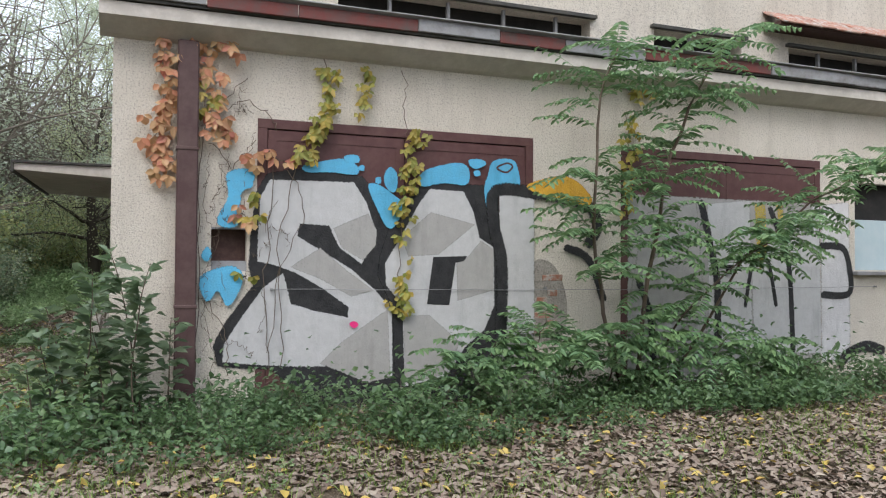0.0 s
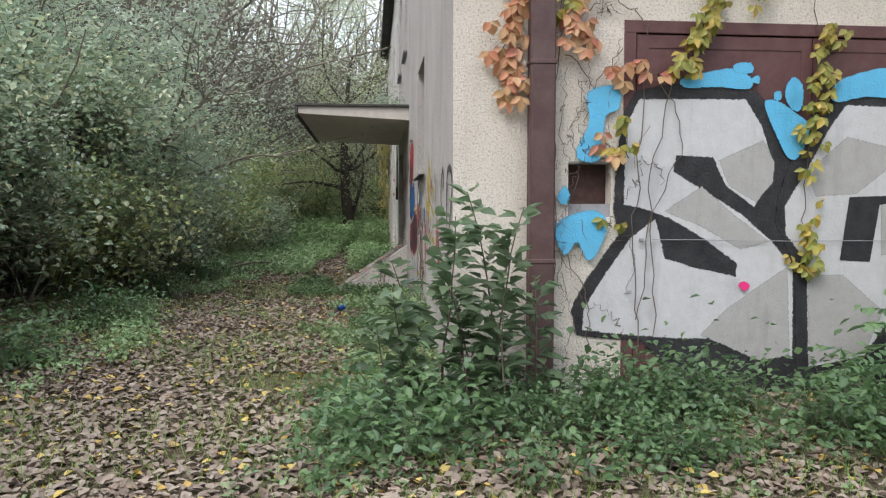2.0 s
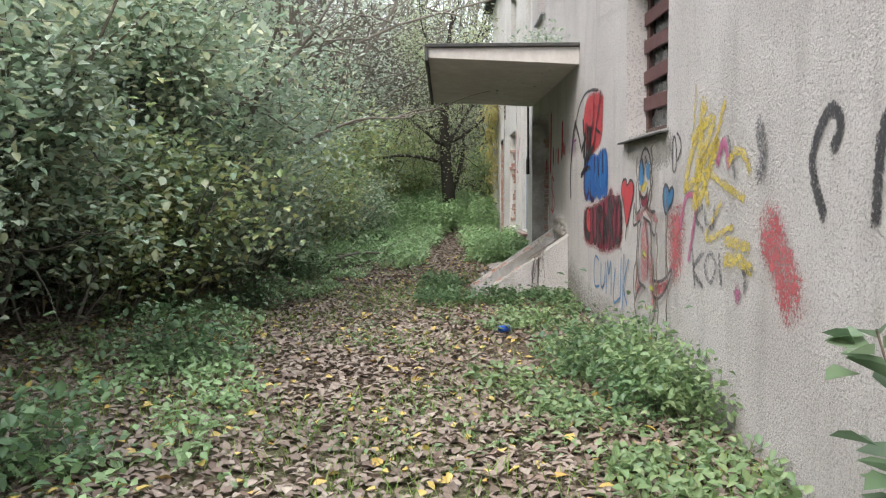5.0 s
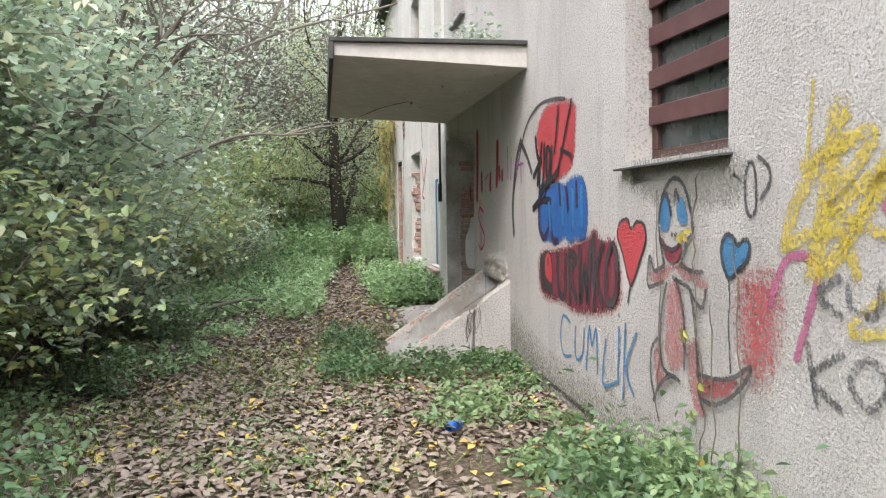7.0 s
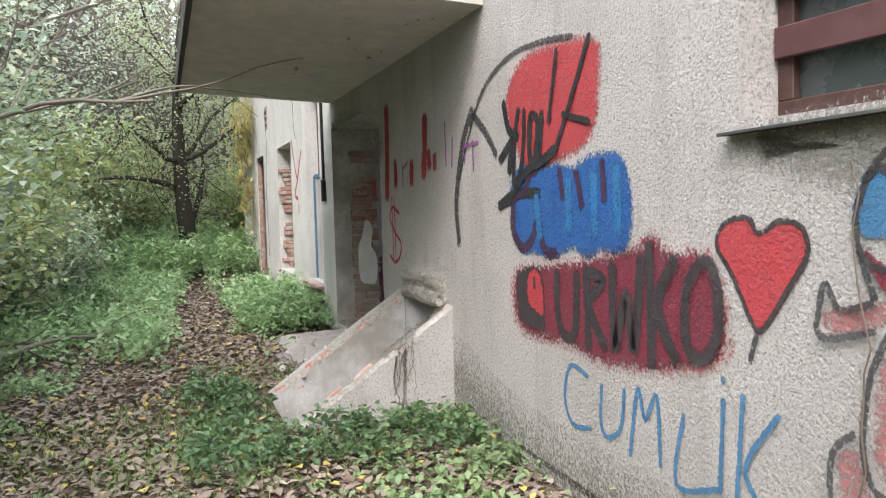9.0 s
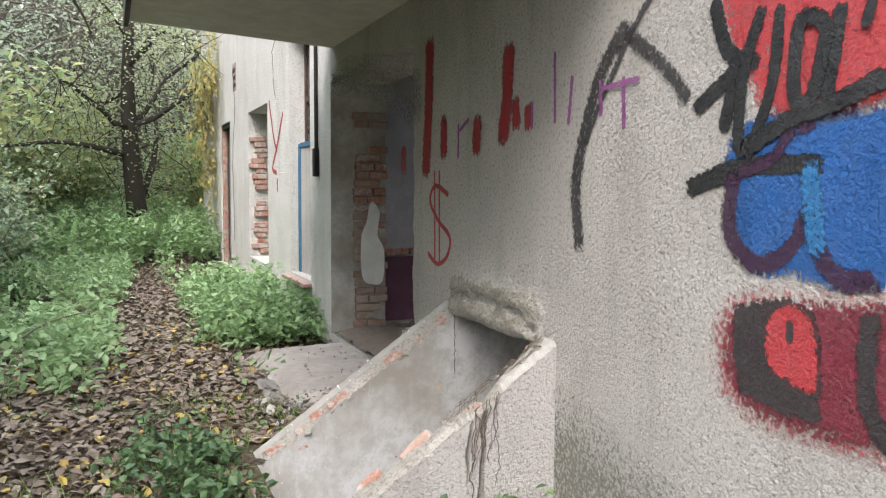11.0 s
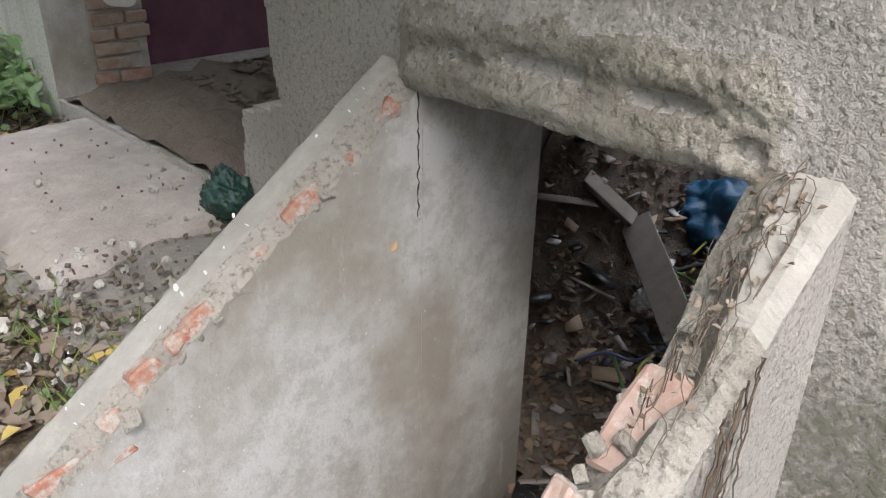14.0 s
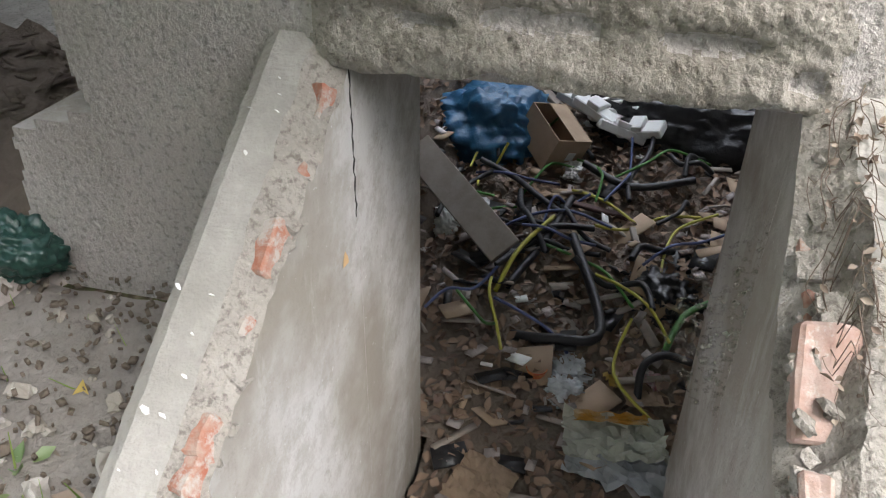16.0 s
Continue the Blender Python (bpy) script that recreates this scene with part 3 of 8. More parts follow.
chute_near = chute_wall("sloping_parapet", 6.92, 6.74, -1.17, 0.735, 2, 0.07, M_side, "sloping pebbledash parapet with crumbled brick top")
M_lintel = plaster("rough_cement", (0.43, 0.395, 0.35), (0.31, 0.28, 0.24), (0.13, 0.112, 0.085), 1.0, 5.0)


def lintel_face(y, zz):
    """How far the rough cement coat over the hole stands out from the wall."""
    fade = ease((y - 6.82 - 0.04 * noise.noise(Vector((zz * 14, 8, 1)))) / 0.14) * ease((7.90 - y) / 0.10) * ease((1.02 - zz - 0.05 * noise.noise(Vector((y * 8, 8, 4)))) / 0.20)
    roll = 0.022 * math.exp(-(((zz - 0.735 + 0.01 * math.sin(y * 9)) / 0.042) ** 2))
    shelf = 0.016 * math.exp(-(((zz - 0.875 - 0.012 * math.sin(y * 7)) / 0.045) ** 2))
    bite = 0.0
    for yc, yw, zc, zw in ((7.41, 0.10, 0.815, 0.017), (7.10, 0.075, 0.803, 0.014), (7.62, 0.05, 0.80, 0.010), (6.93, 0.03, 0.745, 0.02)):
        bite += 0.066 * math.exp(-(((y - yc) / yw) ** 4) - (((zz - zc - 0.012 * noise.noise(Vector((y * 22, 1, 4)))) / zw) ** 2))
    grain = 0.008 * noise.noise(Vector((y * 16, zz * 24, 3))) + 0.006 * noise.noise(Vector((y * 48, zz * 48, 7))) + 0.006 * noise.noise(Vector((y * 110, zz * 110, 9)))
    return max(0.0035, fade * (0.020 + roll + shelf - bite + grain))


bm = bmesh.new()
lrows = []
for i in range(151):
    y = 6.80 + 1.12 * i / 150
    zb = 0.690 + 0.010 * noise.noise(Vector((y * 13, 2, 0))) + 0.007 * noise.noise(Vector((y * 37, 5, 0))) + 0.024 * math.exp(-(((y - 7.47) / 0.06) ** 2)) + 0.02 * math.exp(-(((y - 6.98) / 0.03) ** 2))
    col = [bm.verts.new((0.3, y, 0.693)), bm.verts.new((0.03, y, zb - 0.004)), bm.verts.new((0.004, y, zb))]
    for j in range(44):
        zz = zb + 0.004 + (1.04 - zb) * j / 43
        col.append(bm.verts.new((-lintel_face(y, zz), y, zz)))
    lrows.append(col)
for a, b in zip(lrows, lrows[1:]):
    for k0 in range(len(a) - 1):
        bm.faces.new((a[k0], b[k0], b[k0 + 1], a[k0 + 1]))
bmesh.ops.recalc_face_normals(bm, faces=bm.faces[:])
LINTEL = part("lintel", bm, M_lintel, smooth=True)
LINTEL.data.materials.append(M_side)
for p in LINTEL.data.polygons:
    edge = 0.91 + 0.05 * noise.noise(Vector((p.center.y * 9, 3, 2))) + 0.02 * noise.noise(Vector((p.center.y * 40, 3, 5)))
    p.material_index = 1 if p.center.x < 0.002 and (p.center.x > -0.012 or p.center.z > edge) and p.center.z > 0.72 else 0
tagged(LINTEL, "rough grey concrete lintel over the cellar hole", "lintel")
structure(box("floor_pit", (-1.15, 6.9, -1.1), (0.5, 7.8, -1.0), M_soil), "dirt floor of the chute", "floor")
structure(box("floor_cellar", (0.5, 5.75, -1.15), (1.9, 8.6, -1.0), M_soil), "littered cellar floor", "floor")
# ---- door step slab ----
def step_height(x, y):
    reach = min((x + 0.90 + 0.09 * noise.noise(Vector((y * 3.1, 2, 0)))) / 0.30, (y - 8.62 + 0.10 * noise.noise(Vector((x * 4.0, 7, 0)))) / 0.10, (10.32 - y) / 0.18)
    return -0.05 + 0.135 * ease(reach) + 0.03 * (x + 0.45) + 0.010 * noise.noise(Vector((x * 6, y * 6, 1))) + 0.005 * noise.noise(Vector((x * 19, y * 19, 2)))


bm = bmesh.new()
srows = [[bm.verts.new((-0.98 + i * 0.032, 8.42 + j * 0.035, step_height(-0.98 + i * 0.032, 8.42 + j * 0.035))) for j in range(57)] for i in range(32)]
for i in range(31):
    for j in range(56):
        bm.faces.new((srows[i][j], srows[i + 1][j], srows[i + 1][j + 1], srows[i][j + 1]))
step = part("doorstep_slab", bm, M_dusty, smooth=True)
tagged(step, "worn dusty concrete doorstep mound", "step")

# ---- downpipe ----
pipe = empty("downpipe", (0.58, -0.06, 0))
box("pipe", (0.50, -0.13, -0.05), (0.67, -0.012, 3.14), M_pipe, pipe, 0.012)
for zz in (0.9, 2.22):
    box("bracket", (0.494, -0.136, zz), (0.676, -0.004, zz + 0.03), M_pipe, pipe, 0.004)
tagged(pipe, "square brown painted steel downpipe", "downpipe")


# ---- gates ----
def gate(x0, x1, z1):
    e = empty("garage_gate", ((x0 + x1) / 2, 0.02, 0))
    xm = (x0 + x1) / 2
    fr = 0.085
    box("frame_top", (x0, -0.006, z1 - fr), (x1, 0.1, z1), M_brown, e, 0.004)
    box("frame_side", (x0, -0.006, -0.05), (x0 + fr, 0.1, z1 - fr), M_brown, e, 0.004)
    box("frame_side", (x1 - fr, -0.006, -0.05), (x1, 0.1, z1 - fr), M_brown, e, 0.004)
    for a, b in ((x0 + fr + 0.006, xm - 0.004), (xm + 0.004, x1 - fr - 0.006)):
        lf = box("leaf", (a, 0.004, -0.03), (b, 0.06, z1 - fr - 0.008), M_brown, e, 0.004)
        box("top_rail", (a + 0.02, -0.001, z1 - fr - 0.10), (b - 0.02, 0.003, z1 - fr - 0.02), M_brown, lf)
        box("kick_rail", (a + 0.02, -0.001, 0.0), (b - 0.02, 0.003, 0.14), M_brown, lf)
        box("stile", (a + 0.0, -0.001, 0.14), (a + 0.08, 0.003, z1 - fr - 0.10), M_brown, lf)
        box("stile", (b - 0.08, -0.001, 0.14), (b - 0.0, 0.003, z1 - fr - 0.10), M_brown, lf)
    return tagged(e, "brown double garage gate covered in silver graffiti", "gate", "garage gates")


gate(GATE[0], GATE[1], GATE[3])
gate(GATE2[0], GATE2[1], GATE2[3])
nb = empty("meter_niche", (0.94, 0.05, 1.21))
box("back", (0.79, 0.13, 1.21), (1.09, 0.14, 1.59), M_darkwood, nb)
box("frame", (0.79, 0.0, 1.575), (1.09, 0.13, 1.59), M_zinc, nb)
box("frame", (0.79, 0.02, 1.21), (1.09, 0.13, 1.30), M_zinc, nb)
tagged(nb, "open meter niche with rusted brown back", "niche")

# ---- barred side window ----
wn1 = empty("window_1", (0.2, 3.4, 1.66))
y0, y1, z0, z1 = WIN
for nm, lo_, hi_ in (("frame", (0.16, y0, z0), (0.23, y1, z0 + 0.07)), ("frame", (0.16, y0, z1 - 0.07), (0.23, y1, z1)), ("frame", (0.16, y0, z0 + 0.07), (0.23, y0 + 0.07, z1 - 0.07)), ("frame", (0.16, y1 - 0.07, z0 + 0.07), (0.23, y1, z1 - 0.07))):
    box(nm, lo_, hi_, M_darkwood, wn1, 0.004)
for i in range(5):
    zz = z0 + 0.20 + i * 0.22
    bm = box_bm((0.135, y0 + 0.01, zz), (0.158, y1 - 0.01, zz + 0.105), 0.004)
    for v in bm.verts:
        v.co.z += (v.co.y - (y0 + y1) / 2) * (0.018, -0.012, 0.026, 0.008, -0.02)[i]
    part("board", bm, M_brown, wn1)
k = Mat("dusty_glass", 0.15, spec=0.6)
k.base((0.05, 0.06, 0.06))
k.roughness(k.ramp(k.noise(6, 5), [(0.3, (0.08, 0.08, 0.08)), (0.7, (0.5, 0.5, 0.5))]))
M_glass = k.m
box("pane", (0.19, y0 + 0.07, z0 + 0.07), (0.196, y1 - 0.07, z1 - 0.07), M_glass, wn1, 0, "dusty broken glass")
bm = box_bm((-0.055, y0 - 0.04, z0 - 0.024), (0.155, y1 + 0.05, z0 - 0.012), 0.002)
for v in bm.verts:
    v.co.z += -0.06 * (0.155 - v.co.x) + 0.008 * math.sin(v.co.y * 9)
part("window_sill", bm, M_tar, wn1, "bent grey sheet sill")
structure(wn1, "window boarded with brown slats and dusty glass", "window")


# ---- plants ----
def shrub(name, seed, height, spread, stems, leaf, lmat, bmat, count, density=1.0, low=0.15):
    """A many-stemmed shrub standing at the origin: stems and a leafy crown of many small leaves."""
    rng = np.random.default_rng(seed)
    made, tips = [], []
    for s in range(stems):
        pieces = []
        a = rng.uniform(0, 2 * np.pi)
        lean = rng.uniform(0.15, 0.9) * spread / height
        way = (np.cos(a) * lean, np.sin(a) * lean, 1)
        h = height * rng.uniform(0.6, 1.0)
        P = wander((np.cos(a) * 0.12 * spread, np.sin(a) * 0.12 * spread, -0.05), way, h, 9, rng, 0.10)
        r = 0.006 * height * rng.uniform(0.7, 1.3)
        pieces.append(tube(P, np.linspace(r, r * 0.3, len(P)), 5))
        for b in range(7):
            k0 = rng.integers(2, len(P) - 1)
            Q = wander(P[k0], rng.normal(size=3) + np.array([0, 0, 0.25]), h * rng.uniform(0.18, 0.42), 6, rng, 0.22)
            pieces.append(tube(Q, np.linspace(r * 0.42, r * 0.12, len(Q)), 4))
            tips.append(Q[1:])
        tips.append(P[3:])
        made.append(join(pieces))
    T = np.concatenate(tips)
    T = T[T[:, 2] > low * height]
    C = T[rng.integers(0, len(T), int(count * density))] + rng.normal(size=(int(count * density), 3)) * leaf * 1.9
    e = empty(name)
    v, q = join(made)
    tagged(add("twig_tangle", fast_mesh("twig_tangle", v, q, [B_twig]), e), kind="stuff")
    v, q = leaves(C, leaf, leaf * 0.7, rng, 0.78)
    tagged(add("crown", fast_mesh("crown", v, q, [lmat]), e), kind="stuff")
    return e


def tree(name, seed, height, trunk_r, spread, lmat, bmat, count, leaf=0.09, fork=0.35, twigs=9, droop=0.0):
    rng = np.random.default_rng(seed)
    P = wander((0, 0, -0.3), (rng.normal() * 0.15, rng.normal() * 0.15, 1), height, 12, rng, 0.07)
    R = np.linspace(trunk_r, trunk_r * 0.15, len(P))
    R[0] *= 1.4
    trunk = [tube(P, R, 8)]
    made, tips = [], []
    for i in range(15):
        limbs = []
        k0 = rng.integers(int(len(P) * fork), len(P))
        a = rng.uniform(0, 2 * np.pi)
        L = spread * rng.uniform(0.5, 1.1) * (1.15 - 0.6 * k0 / len(P))
        Q = wander(P[k0], (np.cos(a), np.sin(a), rng.uniform(0.1, 0.9)), L, 8, rng, 0.16)
        limbs.append(tube(Q, np.linspace(R[k0] * 0.42, R[k0] * 0.06, len(Q)), 5))
        for b in range(twigs):
            k1 = rng.integers(2, len(Q))
            S = wander(Q[k1], rng.normal(size=3) + np.array([0, 0, -0.1]), L * rng.uniform(0.2, 0.5), 8, rng, 0.2, -droop)
            limbs.append(tube(S, np.linspace(R[k0] * 0.07, R[k0] * 0.018, len(S)), 3))
            tips.append(S)
        made.append(join(limbs))
    T = np.concatenate(tips)
    C = T[rng.integers(0, len(T), count)] + rng.normal(size=(count, 3)) * leaf * 2.4
    e = empty(name)
    v, q = join(trunk)
    add("trunk", fast_mesh("trunk", v, q, [bmat]), e)
    v, q = join(made)
    tagged(add("twig_tangle", fast_mesh("twig_tangle", v, q, [bmat]), e), kind="stuff")
    v, q = leaves(C, leaf, leaf * 0.6, rng, 0.45)
    tagged(add("crown", fast_mesh("crown", v, q, [lmat]), e), kind="stuff")
    return e


def scatter(first, spots, rnd, smin=0.85, smax=1.2, z=None):
    """The first plant goes to the first spot, copies to the others."""
    for i, (x, y) in enumerate(spots):
        s = rnd.uniform(smin, smax)
        m = pose(x, y, (ground_height(x, y) if z is None else z) - 0.03, 0, 0, rnd.uniform(0, 360)) @ Matrix.Diagonal((s, s, s * rnd.uniform(0.9, 1.1), 1))
        if i == 0:
            first.matrix_basis = m
        else:
            c = copy_thing(first, Matrix.Identity(4))
            c.matrix_basis = m


rp = random.Random(21)
hedge_a = tagged(shrub("hedge_shrub", 1, 3.6, 2.6, 15, 0.085, L_hedge, B_twig, 14500, 1.0, 0.17), "dense dark green shrub at the path edge", "shrub", "shrubs along the path")
scatter(hedge_a, [(-5.1, 1.2), (-5.2, 3.6), (-5.0, 6.2), (-4.9, 9.2), (-5.2, 12.0), (-5.4, 15.4), (-6.8, 2.2), (-7.0, 5.2), (-7.2, 8.6), (-6.9, 17.6), (-5.0, -1.6), (-6.9, 0.0), (-6.4, 19.6)], rp)
hedge_b = tagged(shrub("hedge_shrub", 2, 4.2, 2.8, 14, 0.08, L_grey, B_twig, 13000), "grey green shrub with pale stems", "shrub", "shrubs along the path")
scatter(hedge_b, [(-5.4, 2.6), (-4.9, 7.8), (-5.6, 10.6), (-5.6, 5.0), (-6.4, 13.8), (-7.8, 7.0), (-7.6, 11.2), (-8.2, 3.6), (-8.8, 0.5), (-4.9, 21.5), (1.2, 24.5)], rp)
hedge_c = tagged(shrub("hedge_shrub", 3, 2.6, 2.0, 11, 0.10, L_yellowgreen, B_twig, 6000), "yellowing green shrub with broad leaves", "shrub", "shrubs along the path")
scatter(hedge_c, [(-4.6, 4.8), (-4.9, -0.2), (-4.6, 11.0), (-4.3, 14.0), (-3.6, 21.0), (-2.6, 24.0), (1.0, 22.5)], rp)
hedge_foot = tagged(shrub("low_shrub", 9, 1.8, 1.7, 12, 0.078, L_hedge, B_twig, 2600, 1.0, 0.2), "low leafy dull green shrub at the hedge foot", "shrub", "low shrubs at the hedge foot")
scatter(hedge_foot, [(-4.8, 2.2), (-4.7, 3.9), (-4.4, 5.7), (-4.2, 7.2), (-3.9, 8.8), (-4.1, 10.4), (-4.9, 0.6), (-3.9, 12.2), (-3.8, 14.4), (-3.9, 16.8), (-4.4, -1.2)], rp, 0.8, 1.25)
thicket = tagged(shrub("twiggy_thicket", 5, 5.5, 3.4, 34, 0.06, L_grey, B_twig, 5500), "tall tangle of grey twigs with few leaves", "thicket", "bare thickets behind the shrubs")
scatter(thicket, [(-7.5, 9.8), (-6.6, 6.6), (-8.5, 13.5), (-9.5, 6.0), (-9.5, 10.0), (-10.0, 2.0), (-7.0, 20.0), (-5.5, 24.5), (-2.0, 27.0), (2.5, 27.5), (-9.5, 16.5), (-11.0, -2.5)], rp)
wood_tree = tagged(tree("woodland_tree", 7, 11.0, 0.16, 4.2, L_grey, B_dark, 12000, 0.11), "tall thin woodland tree with sparse leaves", "tree", "woodland trees")
scatter(wood_tree, [(-11, 5), (-12.5, 11), (-10.5, 17), (-14, 1), (-13, 22), (6, 30), (-17, 8), (-16, 17), (-12, 30), (-19, -4), (-14, -9), (-6, -20), (3, -22), (11, -19), (17, -10)], rp)
old_tree = tagged(tree("old_tree", 11, 6.5, 0.22, 4.4, L_oldtree, B_dark, 12000, 0.065, 0.2, 20, 0.04), "dark-trunked old tree with drooping twigs and small leaves", "tree")
old_tree.matrix_basis = pose(-1.25, 20.0, ground_height(-1.25, 20.0) - 0.03, 0, 0, 189.3)


# distant trees: their haze is only the pale leaf colour
haze_paled_tree = tagged(tree("haze_paled_tree", 17, 12.0, 0.15, 4.6, L_haze, B_twig, 9000, 0.12, 0.3, 16), "distant tree with fine twigs and haze painted into its leaves", "tree", "misty trees in the distance")
scatter(haze_paled_tree, [(-8.5, 26), (-4.0, 31), (1.5, 32), (-1, 38), (-8, 36), (-6.5, 29)], rp)


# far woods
hazy = tagged(shrub("pale_thicket", 6, 9.0, 5.5, 46, 0.10, L_haze, B_pale, 9000, 1.0, 0.05), "tall thicket of twigs behind the shrubs, leaves paled for haze", "thicket", "pale thickets in the distance")
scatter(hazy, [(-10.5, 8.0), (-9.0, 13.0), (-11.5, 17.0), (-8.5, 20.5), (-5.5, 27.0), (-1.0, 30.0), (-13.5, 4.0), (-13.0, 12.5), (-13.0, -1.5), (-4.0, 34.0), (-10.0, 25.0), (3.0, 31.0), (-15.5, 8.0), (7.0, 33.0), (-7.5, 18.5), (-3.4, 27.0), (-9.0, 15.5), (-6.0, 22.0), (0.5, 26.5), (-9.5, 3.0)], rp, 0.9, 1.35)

# ring of far woods, distance haze mixed into its grey-green
k = Mat("haze_tinted_wood", 1.0, spec=0.0)
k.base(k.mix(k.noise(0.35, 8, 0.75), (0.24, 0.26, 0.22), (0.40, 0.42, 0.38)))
rw = np.random.default_rng(5)
wv, wf = [], []
N = 240
for i in range(N):
    a = 2 * math.pi * i / N
    r = 62
    h = 13 + 4 * noise.noise(Vector((math.cos(a) * 6, math.sin(a) * 6, 0))) + 2.2 * noise.noise(Vector((math.cos(a) * 33, math.sin(a) * 33, 3)))
    for zz in (-1, h * 0.5, h):
        wv.append((r * math.cos(a), 8 + r * math.sin(a), zz))
for i in range(N):
    for j in range(2):
        p, q = i * 3 + j, ((i + 1) % N) * 3 + j
        wf.append((p, q, q + 1, p + 1))
structure(add("backdrop", mesh_from("backdrop", wv, wf, [k.m])), "distant grey-green wood with haze painted into its colour", "woods")


# fallen leaves and low plants
def on_ground(n, x0, x1, y0, y1, rng, keep=None):
    X, Y = rng.uniform(x0, x1, n), rng.uniform(y0, y1, n)
    ok = ~((X > -0.02) & (Y > -0.02) & (X < 12) & (Y < 20.5))
    ok &= ~((X > -1.2) & (X < 0.1) & (Y > 6.7) & (Y < 8.0))
    ok &= ~((X > -0.8 + 0.2 * np.sin(Y * 4)) & (X < 0.1) & (Y > 7.9) & (Y < 10.4) & (rng.random(n) < 0.93))
    if keep is not None:
        ok &= keep(X, Y, rng)
    X, Y = X[ok], Y[ok]
    return np.stack([X, Y, np.array([ground_height(a, b) for a, b in zip(X, Y)])], -1)


def patchy(X, Y, rng, scale, level, seed):
    v = np.array([noise.noise(Vector((a * scale, b * scale, seed))) for a, b in zip(X, Y)])
    return v > level + rng.normal(size=len(X)) * 0.12


def litter(name, n, area, mat, size, seed, label, keep=None):
    rng = np.random.default_rng(seed)
    C = on_ground(n, *area, rng, keep)
    C[:, 2] += rng.uniform(0.004, 0.03, len(C))
    ax = rng.normal(size=(len(C), 3))
    ax[:, 2] *= 0.28
    v, q = leaves(C, size, size * 0.7, rng, 0.82, ax)
    return tagged(add(name, fast_mesh(name, v, q, [mat])), label, "leaves", kind="stuff")


litter("fallen_leaves", 125000, (-5.2, 7.0, -6.6, 9.5), L_litter, 0.064, 31, "brown fallen leaves carpeting the path", lambda X, Y, r: ((X < 1.5) | (Y < 0)) & patchy(X, Y, r, 0.9, -0.38, 15))
litter("fallen_leaves", 16000, (-4.2, 0.0, 9.5, 21.0), L_litter, 0.085, 32, "brown fallen leaves on the far path")
litter("yellow_leaves", 7500, (-4.6, 7.0, -6.0, 12.0), L_yellow, 0.07, 33, "scattered yellow fallen leaves")


def herbs(name, n, area, height, mat, leaf, seed, label, keep, per=11):
    """Low plants: short stems with leaves in a whorl, many to a patch."""
    rng = np.random.default_rng(seed)
    C = on_ground(n, *area, rng, keep)
    pieces, pos = [], []
    for c in C:
        h = height * rng.uniform(0.5, 1.25)
        P = wander(c, (rng.normal() * 0.3, rng.normal() * 0.3, 1), h, 3, rng, 0.15)
        pieces.append(tube(P, [0.003, 0.0025, 0.002, 0.0015], 3))
        t = rng.uniform(0.3, 1, per)
        pos.append(c + (P[-1] - c) * t[:, None] + rng.normal(size=(per, 3)) * np.array([leaf * 0.9, leaf * 0.9, leaf * 0.35]))
    v1, q1 = join(pieces)
    v2, q2 = leaves(np.concatenate(pos), leaf, leaf * 0.66, rng, 0.7)
    me = fast_mesh(name, *join([(v1, q1), (v2, q2)]), [mat])
    return tagged(add(name, me), label, "undergrowth", kind="stuff")


herbs("ground_cover", 1000, (-0.9, 4.4, -1.9, -0.05), 0.24, L_herb, 0.052, 41, "green nettles and brambles along the front wall", lambda X, Y, r: patchy(X, Y, r, 1.0, 0.05, 2) | ((Y > -1.1) & (X < 1.5)), 12)
herbs("ground_cover", 1300, (3.8, 9.0, -1.7, -0.05), 0.24, L_herb, 0.06, 42, "green undergrowth by the second gate", lambda X, Y, r: patchy(X, Y, r, 0.9, -0.05, 5), 12)
herbs("ground_cover", 1500, (-1.7, -0.02, -0.2, 6.7), 0.12, L_seed, 0.055, 43, "low green plants at the foot of the side wall", lambda X, Y, r: (X > -1.1 + 0.35 * np.sin(Y * 1.3)) & patchy(X, Y, r, 1.3, 0.0, 9), 10)
herbs("ground_cover", 1900, (-5.0, -2.2, -2.0, 9.0), 0.15, L_nettle, 0.055, 44, "green undergrowth below the hedge", lambda X, Y, r: (X < -2.9 + 0.35 * np.sin(Y * 0.9)) & patchy(X, Y, r, 0.9, 0.02, 4), 11)
herbs("ground_cover", 2300, (-4.6, -0.9, 9.0, 20.0), 0.38, L_nettle, 0.08, 45, "bright green nettles beside the narrow path", lambda X, Y, r: (np.abs(X + 1.45 - 0.03 * (Y - 10)) > 0.42 - 0.02 * (Y - 9)) & patchy(X, Y, r, 0.6, -0.35, 6), 12)
herbs("ground_cover", 330, (-1.75, -0.1, 5.9, 8.2), 0.17, L_herb, 0.055, 52, "green plants round the foot of the parapets", lambda X, Y, r: (Y < 6.7) | (X < -1.15), 11)
herbs("weed_clump", 330, (-0.95, -0.02, 10.5, 13.4), 0.44, L_nettle, 0.075, 46, "bright green weed clump by the wall", None, 18)
herbs("weed_clump", 260, (-0.5, -0.02, 1.6, 3.2), 0.42, L_seed, 0.05, 48, "green weed clump below the boarded window", lambda X, Y, r: X > -0.45 + 0.3 * np.abs(Y - 2.4), 14)
herbs("ground_cover", 1200, (-4.5, 1.5, 17.5, 26.0), 0.8, L_nettle, 0.11, 49, "tall pale green weeds under the far trees", None, 26)
